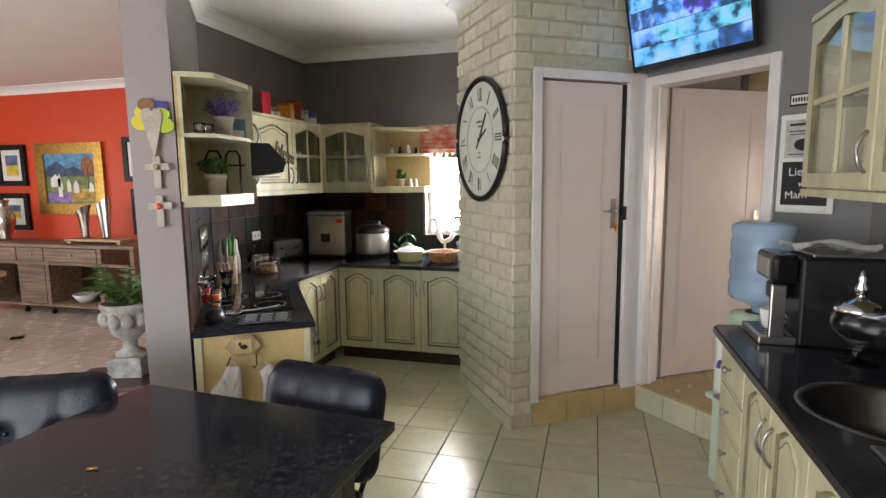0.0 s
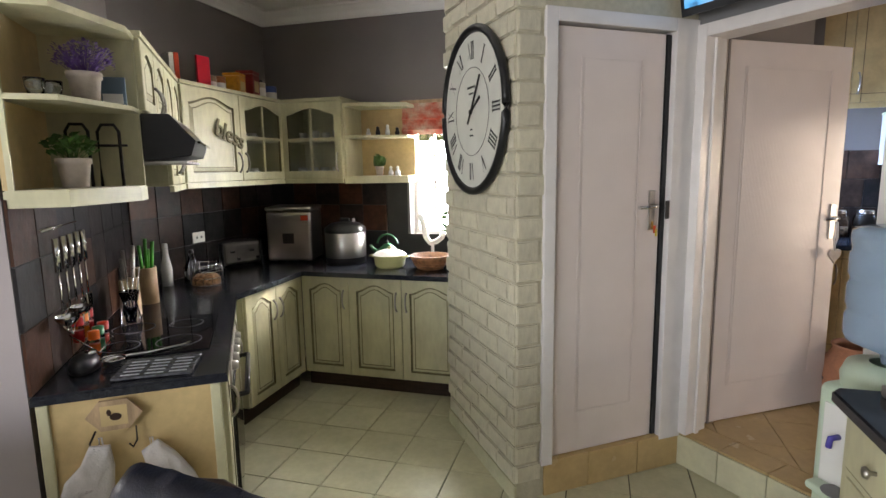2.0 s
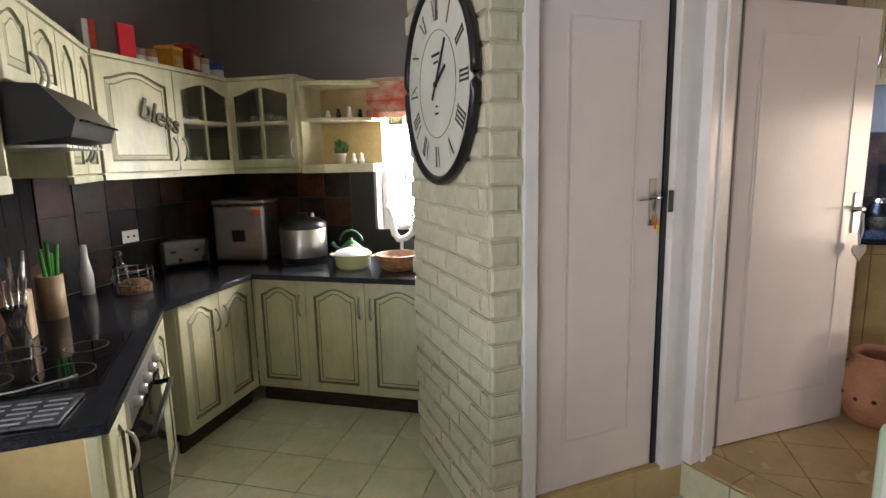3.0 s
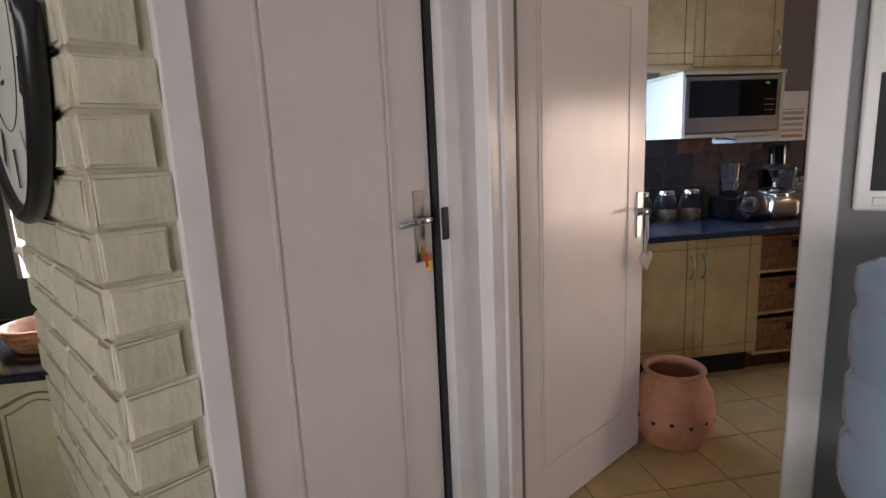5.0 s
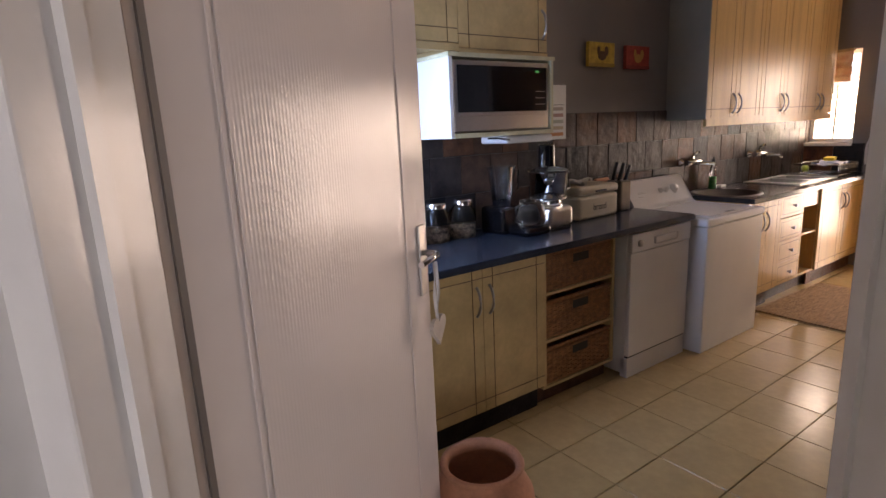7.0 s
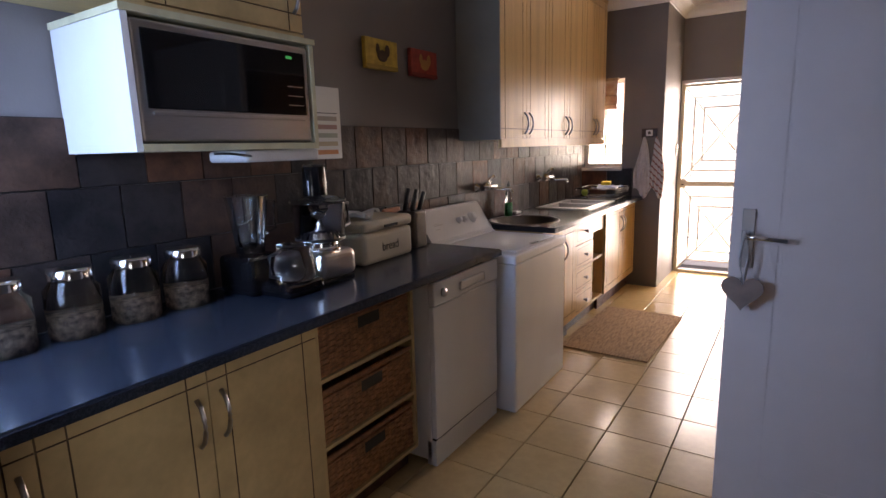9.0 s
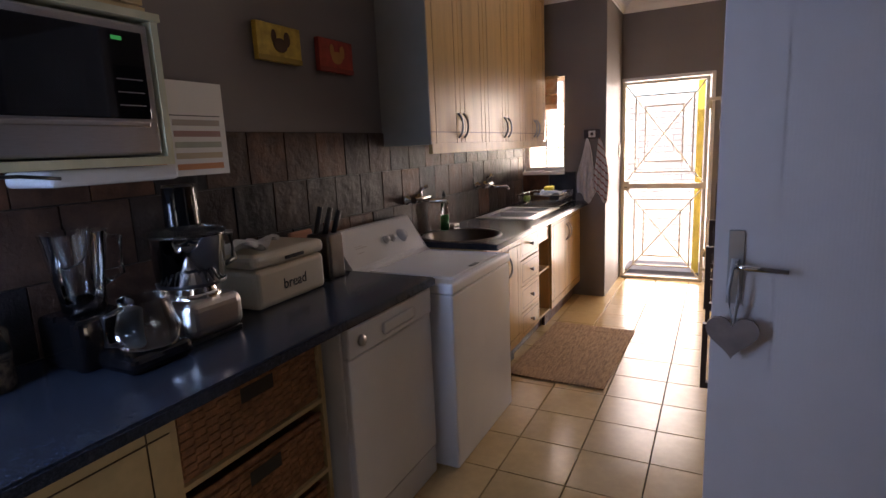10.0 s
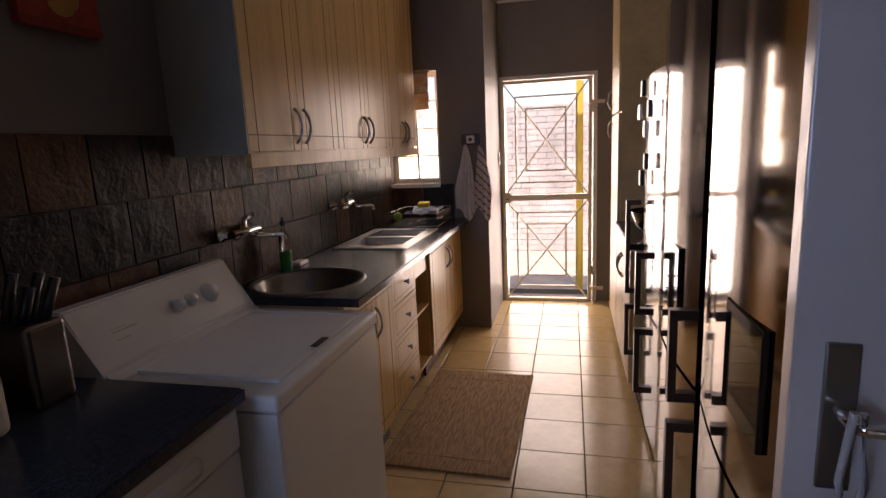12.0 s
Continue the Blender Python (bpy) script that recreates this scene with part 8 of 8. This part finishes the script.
part("urn_body", lath([(0.1, 0.151), (0.1, 0.17), (0.05, 0.2), (0.045, 0.25), (0.06, 0.27), (0.11, 0.31), (0.15, 0.4), (0.16, 0.48), (0.165, 0.5), (0.175, 0.51), (0.175, 0.54), (0.155, 0.545), (0.14, 0.5), (0, 0.48)], 36), STONE, ur)
bm = bmesh.new()
for i in range(11):
    a = 2 * math.pi * i / 11
    lathe(bm, [(0, 0), (0.035, 0.02), (0.045, 0.06), (0.03, 0.1), (0, 0.12)], 8, (0.155 * math.cos(a), 0.155 * math.sin(a), 0.37))
part("carved_leaves", bm, STONE, ur)
rnd = random.Random(11)
bm = bmesh.new()
for i in range(26):
    a = rnd.uniform(0, 2 * math.pi)
    L, rise = rnd.uniform(0.2, 0.34), rnd.uniform(0.14, 0.34)
    prev = None
    for j in range(9):
        s = j / 8
        c = Vector((math.cos(a) * L * s, math.sin(a) * L * s, 0.5 + rise * math.sin(s * 2.0)))
        sd = Vector((-math.sin(a), math.cos(a), 0))
        if prev is not None:
            w = 0.075 * math.sin(math.pi * min(1, s + 0.05)) + 0.006
            for sg in (-1, 1):
                tip = c + sd * sg * w + Vector((math.cos(a), math.sin(a), 0)) * 0.03 - Vector((0, 0, 0.02))
                vs = [bm.verts.new(p) for p in (prev, prev + (c - prev) * 0.7, tip)]
                bm.faces.new(vs)
        prev = c
part("fronds", bm, LEAF, ur)
# smoke detector
sd_ = thing("smoke_detector", -6.6, 3.9, CEIL - 0.001, 0, "round white smoke detector on the ceiling", "detector")
part("housing", lath([(0, -0.045), (0.05, -0.045), (0.06, -0.03), (0.06, 0)], 20), APPLIANCE, sd_)
# small black floor insets of the living room
for i, (x, y) in enumerate(((-5.55, 4.25), (-4.15, 3.3), (-6.3, 3.2))):
    o = struct("floor_inset", boxes((-0.06, -0.06, 0.0, 0.06, 0.06, 0.003)), BLACKGLASS, "small black diamond floor inset")
    o.matrix_world = pose(x, y, 0.001, 0, 0, 45)

# ---- outside the gate and windows ----
PAVE = mat("pale_paving", (0.5, 0.42, 0.33), 0.8, noise_amount=0.12, noise_scale=4, bump=0.4)
struct("ground", boxes((7.6, -20, -0.1, 60, 40, 0.05)), PAVE, "pale sunlit paving outside")
struct("ground_north", boxes((-40, 5.96, -0.2, 7.59, 40, -0.05)), mat("lawn", (0.08, 0.12, 0.03), 0.9, noise_amount=0.3, noise_scale=20), "garden ground outside the kitchen window")
yp = thing("patio_post", 8.15, 4.2, 0.05, 0, "yellow painted steel patio post", "post")
part("post", bbox(0, 0, 0, 0.07, 0.07, 2.6, 0.004), mat("yellow_post_paint", (0.75, 0.55, 0.08), 0.5), yp)
struct("yard_wall", boxes((10.5, 2.5, 0, 10.75, 7.9, 2.2)), mat("pale_facebrick", (0.84, 0.82, 0.8), 0.8, noise_amount=0.05), "pale brick yard wall outside the gate")
LEAFB = mat("hedge_leaf", (0.09, 0.16, 0.04), 0.6, noise_amount=0.3, noise_scale=4)
rnd = random.Random(4)
hg = thing("garden_tree", -1.6, 8.2, -0.05, 0, "leafy green garden tree outside the kitchen window", "tree")
part("trunk", tube(bmesh.new(), [(0, 0, 0), (0.05, 0, 1.2), (-0.1, 0.1, 2.4)], 0.09), DARKWOOD, hg)
bm = bmesh.new()
for i in range(2600):
    a, b, r = rnd.uniform(0, 6.28), rnd.uniform(-1, 1), 1.25 * rnd.random() ** 0.4
    c = Vector((r * math.cos(a) * math.sqrt(1 - b * b), r * math.sin(a) * math.sqrt(1 - b * b) * 0.7, 2.4 + r * b * 0.9))
    d = Vector((rnd.uniform(-1, 1), rnd.uniform(-1, 1), rnd.uniform(-1, 1))).normalized() * 0.07
    e = d.cross(Vector((rnd.uniform(-1, 1), 1, rnd.uniform(-1, 1)))).normalized() * 0.035
    bm.faces.new([bm.verts.new(p) for p in (c - d, c + e, c + d, c - e)])
part("crown", bm, LEAFB, hg)
# ---- pieces: floor tiles, slate tiles, bricks ----
def piece_mesh(name, w, d, h, bev, material):
    bm = bbox(0, 0, 0, w, d, h)
    top = [e for e in bm.edges if all(v.co.z > h - 1e-5 for v in e.verts)]
    bmesh.ops.bevel(bm, geom=top, offset=bev, segments=1, affect="EDGES")
    bmesh.ops.recalc_face_normals(bm, faces=bm.faces[:])
    me = bpy.data.meshes.new(name)
    bm.to_mesh(me)
    bm.free()
    me.materials.append(material)
    return me


def clip_poly(poly, cuts):
    """Keeps the part of a convex outline where n . p <= c for every cut."""
    for nx, ny, c in cuts:
        out = []
        for i, p in enumerate(poly):
            q = poly[(i + 1) % len(poly)]
            a, b = nx * p[0] + ny * p[1] - c, nx * q[0] + ny * q[1] - c
            if a <= 0:
                out.append(p)
            if a * b < 0:
                s = a / (a - b)
                out.append((p[0] + (q[0] - p[0]) * s, p[1] + (q[1] - p[1]) * s))
        poly = out
        if len(poly) < 3:
            return []
    return poly


FLOOR = bpy.data.objects["floor"]
SFLOOR = bpy.data.objects["scullery_floor"]
KP, KX, KY = 0.304, -0.9, 3.637
ktile = piece_mesh("tile", KP - 0.005, KP - 0.005, 0.0112, 0.0015, TILE)
rest = bmesh.new()
for i in range(-6, 9):
    for j in range(-23, 6):
        x, y = KX + i * KP, KY + j * KP
        if y < 0.9 or y > 4.9 or x < -2.4 or (x > 0.75) or (x > -1.9 and y < 1.7 and x < -0.5):
            if y < 4.9 and -2.3 < x < 1.5:
                box(rest, x + 0.0025, y + 0.0025, -0.011, x + KP - 0.0025, y + KP - 0.0025, 0.0)
            continue
        if (x - JAMB_MID.x) * U.x + (y - JAMB_MID.y) * U.y > 0.05 and (x - CORNER.x) * -U.y + (y - CORNER.y) * U.x > 0.0:
            continue
        o = new("tile", ktile)
        o.parent = FLOOR
        o.location = (x + 0.0025, y + 0.0025, -0.0112)
part("tiles_beyond", rest, TILE, FLOOR, kind="stuff")
# living room tiles
rest = bmesh.new()
ltile = piece_mesh("tile", 0.415, 0.415, 0.0112, 0.0015, TILE3)
for i in range(16):
    for j in range(21):
        x, y = -9.0 + 0.42 * i, -3.2 + 0.42 * j
        if x > -2.35:
            continue
        if x > -7.4 and y > 2.2 and y < 5.5 and x < -2.6:
            o = new("tile", ltile)
            o.parent = FLOOR
            o.location = (x, y, -0.0113)
        else:
            box(rest, x, y, -0.0113, x + 0.415, y + 0.415, -0.0001)
part("tiles_living", rest, TILE3, FLOOR, kind="stuff")
# scullery tiles, cut along the step
SPX, SPY = 0.2985, 0.2975
stile = piece_mesh("tile", SPX - 0.005, SPY - 0.005, 0.0112, 0.0015, TILE2)
step_c = JAMB_MID.dot(U2)
side_c = -(JAMB_MID.x * V.x + JAMB_MID.y * V.y)
rest = bmesh.new()
for i in range(-9, 18):
    for j in range(-6, 5):
        x, y = 2.56 + i * SPX, 4.26 + j * SPY
        a = (x + 0.0025, y + 0.0025)
        poly = [a, (x + SPX - 0.0025, a[1]), (x + SPX - 0.0025, y + SPY - 0.0025), (a[0], y + SPY - 0.0025)]
        cut = clip_poly(poly, [(-U2.x, -U2.y, -(step_c + 0.16)), (-1, 0, 0.0)])
        if len(cut) < 3 or x > 7.6 or y > 5.7:
            continue
        if cut == poly:
            if 1.2 < x < 7.5 and 3.9 < y < 5.25:
                o = new("tile", stile)
                o.parent = SFLOOR
                o.location = (a[0], a[1], SCUL - 0.0112)
            else:
                box(rest, a[0], a[1], SCUL - 0.0112, poly[2][0], poly[2][1], SCUL)
        else:
            bm = bmesh.new()
            prism(bm, cut, SCUL - 0.0112, SCUL)
            part("tile", bm, TILE2, SFLOOR)
part("tiles_beyond", rest, TILE2, SFLOOR, kind="stuff")
# nosing strip and risers of the step into the scullery
for k in range(5):
    s0, s1 = 0.0 + 0.245 * k, min(1.16, 0.245 * k + 0.24)
    if s1 <= s0:
        continue
    bm = bmesh.new()
    p0, p1 = JAMB_MID + D2 * s0, JAMB_MID + D2 * s1
    w = U2 * 0.152
    prism(bm, [(p.x, p.y) for p in (p0 - U2 * 0.004, p1 - U2 * 0.004, p1 + w, p0 + w)], SCUL - 0.0112, SCUL)
    part("tile", bm, TILE2, SFLOOR)
    bm = bmesh.new()
    prism(bm, [(p.x, p.y) for p in (p0 - U2 * 0.012, p1 - U2 * 0.012, p1 - U2 * 0.001, p0 - U2 * 0.001)], 0.0015, SCUL - 0.014)
    part("riser_tile", bm, TILE, SFLOOR)
# step in front of the pantry door
N1 = Vector((-U_.y, U_.x))
for k, (s0, s1) in enumerate(((0.15, 0.40), (0.405, 0.70), (0.705, 0.965))):
    bm = bmesh.new()
    p0, p1 = CORNER + U_ * s0, CORNER + U_ * s1
    prism(bm, [(p.x, p.y) for p in (p0 - N1 * 0.014, p1 - N1 * 0.014, p1 - N1 * 0.001, p0 - N1 * 0.001)], 0.0015, SCUL - 0.014)
    part("riser_tile", bm, TILE2, SFLOOR)
    bm = bmesh.new()
    q0, q1 = CORNER + U_ * max(s0, 0.195), CORNER + U_ * min(s1, 0.905)
    prism(bm, [(p.x, p.y) for p in (q0 - N1 * 0.016, q1 - N1 * 0.016, q1 + N1 * 0.115, q0 + N1 * 0.115)], SCUL - 0.0125, SCUL + 0.0005)
    part("tile", bm, TILE2, SFLOOR)
# skirting tiles round the brick pier
for s0, s1, p, d in ((-0.014, 0.3, CORNER, V), (0.304, 0.6, CORNER, V), (0.604, 0.9, CORNER, V)):
    bm = bmesh.new()
    n = U * -1.0
    p0, p1 = p + d * s0, p + d * s1
    prism(bm, [(a.x, a.y) for a in (p0 + n * 0.001, p0 + n * 0.012, p1 + n * 0.012, p1 + n * 0.001)], 0.0, 0.085)
    # the pier face looks to the kitchen side
    part("skirting_tile", bm, TILE, FLOOR)

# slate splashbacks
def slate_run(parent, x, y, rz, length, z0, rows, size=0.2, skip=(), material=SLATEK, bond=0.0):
    rnd = random.Random(int(length * 100))
    mesh = piece_mesh("tile", size - 0.005, 0.009, size - 0.005, 0.0, material)
    n = int(length / size) + 1
    base = pose(x, y, 0, 0, 0, rz)
    beds = [(0, z0, length, z0 + rows * size)]
    if skip:
        a0, a1_, b0, b1 = skip[0]
        beds = [(0, z0, a0, z0 + rows * size), (a0, z0, a1_, b0)]
    for q in beds:
        back = part("joint_bed", boxes((q[0], -0.004, q[1], q[2], -0.0015, q[3])), SLATEJOINT, parent)
        back.matrix_world = base
    back.matrix_world = base
    for j in range(rows):
        for i in range(n):
            x0 = max(0.0, i * size - bond * size * (j % 2))
            w = min((i + 1) * size - bond * size * (j % 2), length) - x0 - 0.005
            if w < 0.02:
                continue
            if any(a < x0 + w and x0 < b and c < z0 + (j + 1) * size and z0 + j * size < d for a, b, c, d in skip):
                continue
            o = new("tile", mesh)
            o.parent = parent
            o.matrix_world = base @ pose(x0, -0.0125 - rnd.uniform(0, 0.002), z0 + j * size + 0.0025, rnd.uniform(-0.4, 0.4), rnd.uniform(-0.2, 0.2), rnd.uniform(-0.3, 0.3)) @ Matrix.Diagonal((w / (size - 0.005), 1, 1, 1))


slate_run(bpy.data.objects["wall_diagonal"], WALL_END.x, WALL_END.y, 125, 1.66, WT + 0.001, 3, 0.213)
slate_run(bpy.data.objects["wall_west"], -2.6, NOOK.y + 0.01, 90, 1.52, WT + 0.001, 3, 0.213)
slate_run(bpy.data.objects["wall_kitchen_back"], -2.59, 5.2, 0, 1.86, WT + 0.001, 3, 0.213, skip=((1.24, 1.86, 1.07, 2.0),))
slate_run(bpy.data.objects["wall_scullery_north"], 1.26, 5.69, 0, 5.38, SW + 0.001, 3, 0.205, material=SLATE, bond=0.45)
slate_run(bpy.data.objects["wall_scullery_window"], 6.66, 5.69, -90, 0.5, SW + 0.001, 1, 0.26, material=SLATE)

# painted bricks
CRS = 0.0985


def brick_mesh(name, w, seed, depth=0.015):
    rnd = random.Random(seed)
    bm = bmesh.new()
    h = CRS - 0.011
    box(bm, 0, -depth, 0, w, 0.0, h)
    fr = [e for e in bm.edges if all(v.co.y < -depth + 1e-5 for v in e.verts)]
    bmesh.ops.bevel(bm, geom=fr, offset=0.007, segments=2, affect="EDGES")
    for v in bm.verts:
        v.co += Vector((rnd.uniform(-1, 1) * 0.003, rnd.uniform(-1, 1) * 0.0022, rnd.uniform(-1, 1) * 0.003))
    bmesh.ops.recalc_face_normals(bm, faces=bm.faces[:])
    me = bpy.data.meshes.new(name)
    bm.to_mesh(me)
    bm.free()
    me.materials.append(BRICK)
    return me


FULL = [brick_mesh("brick", 0.225, k) for k in range(6)]


def brick_wall(parent, x, y, rz, length, holes=(), first=0.0, z_top=CEIL):
    rnd = random.Random(int(length * 1000) + 3)
    base = pose(x, y, 0, 0, 0, rz)
    rows = int(z_top / CRS)
    for r in range(1 if not holes else 1, rows + 1):
        z = r * CRS - 0.012
        off = first if r % 2 else first - 0.1175
        xk = off - 0.235
        while xk < length:
            a, b = max(xk, -0.012 if r % 2 else -0.002), min(xk + 0.225, length)
            xk += 0.235
            if b - a < 0.03:
                continue
            spans = [(a, b)]
            for h0, h1, z0, z1 in holes:
                if z + CRS > z0 + 0.01 and z < z1 - 0.01:
                    nxt = []
                    for p, q_ in spans:
                        if q_ <= h0 or p >= h1:
                            nxt.append((p, q_))
                        else:
                            if p < h0 - 0.02:
                                nxt.append((p, h0))
                            if q_ > h1 + 0.02:
                                nxt.append((h1, q_))
                    spans = nxt
            for p, q_ in spans:
                if q_ - p < 0.03:
                    continue
                o = new("brick", rnd.choice(FULL))
                o.parent = parent
                o.matrix_world = base @ pose(p, rnd.uniform(-0.0015, 0.0025), z + 0.006) @ Matrix.Diagonal(((q_ - p) / 0.225, 1, 1, 1))


brick_wall(bpy.data.objects["wall_brick_front"], CORNER.x, CORNER.y, a1, 0.985, holes=((0.13, 1.2, -1, 2.275),), first=0.0)
bw = bpy.data.objects["wall_brick_clock"]
brick_wall(bw, CLOCK_END.x, CLOCK_END.y, -55, 0.9, first=0.02)
# courses of the yard wall
ym = bmesh.new()
rnd = random.Random(2)
for r in range(25):
    for k in range(22):
        box(ym, 10.485, 2.5 + 0.24 * k + (0.12 if r % 2 else 0), 0.06 + 0.083 * r, 10.4995, 2.5 + 0.24 * k + (0.12 if r % 2 else 0) + 0.228, 0.06 + 0.083 * r + 0.072)
part("bricks", ym, mat("pale_yard_brick", (0.72, 0.62, 0.55), 0.8, noise_amount=0.2, noise_scale=3), bpy.data.objects["yard_wall"], kind="stuff")
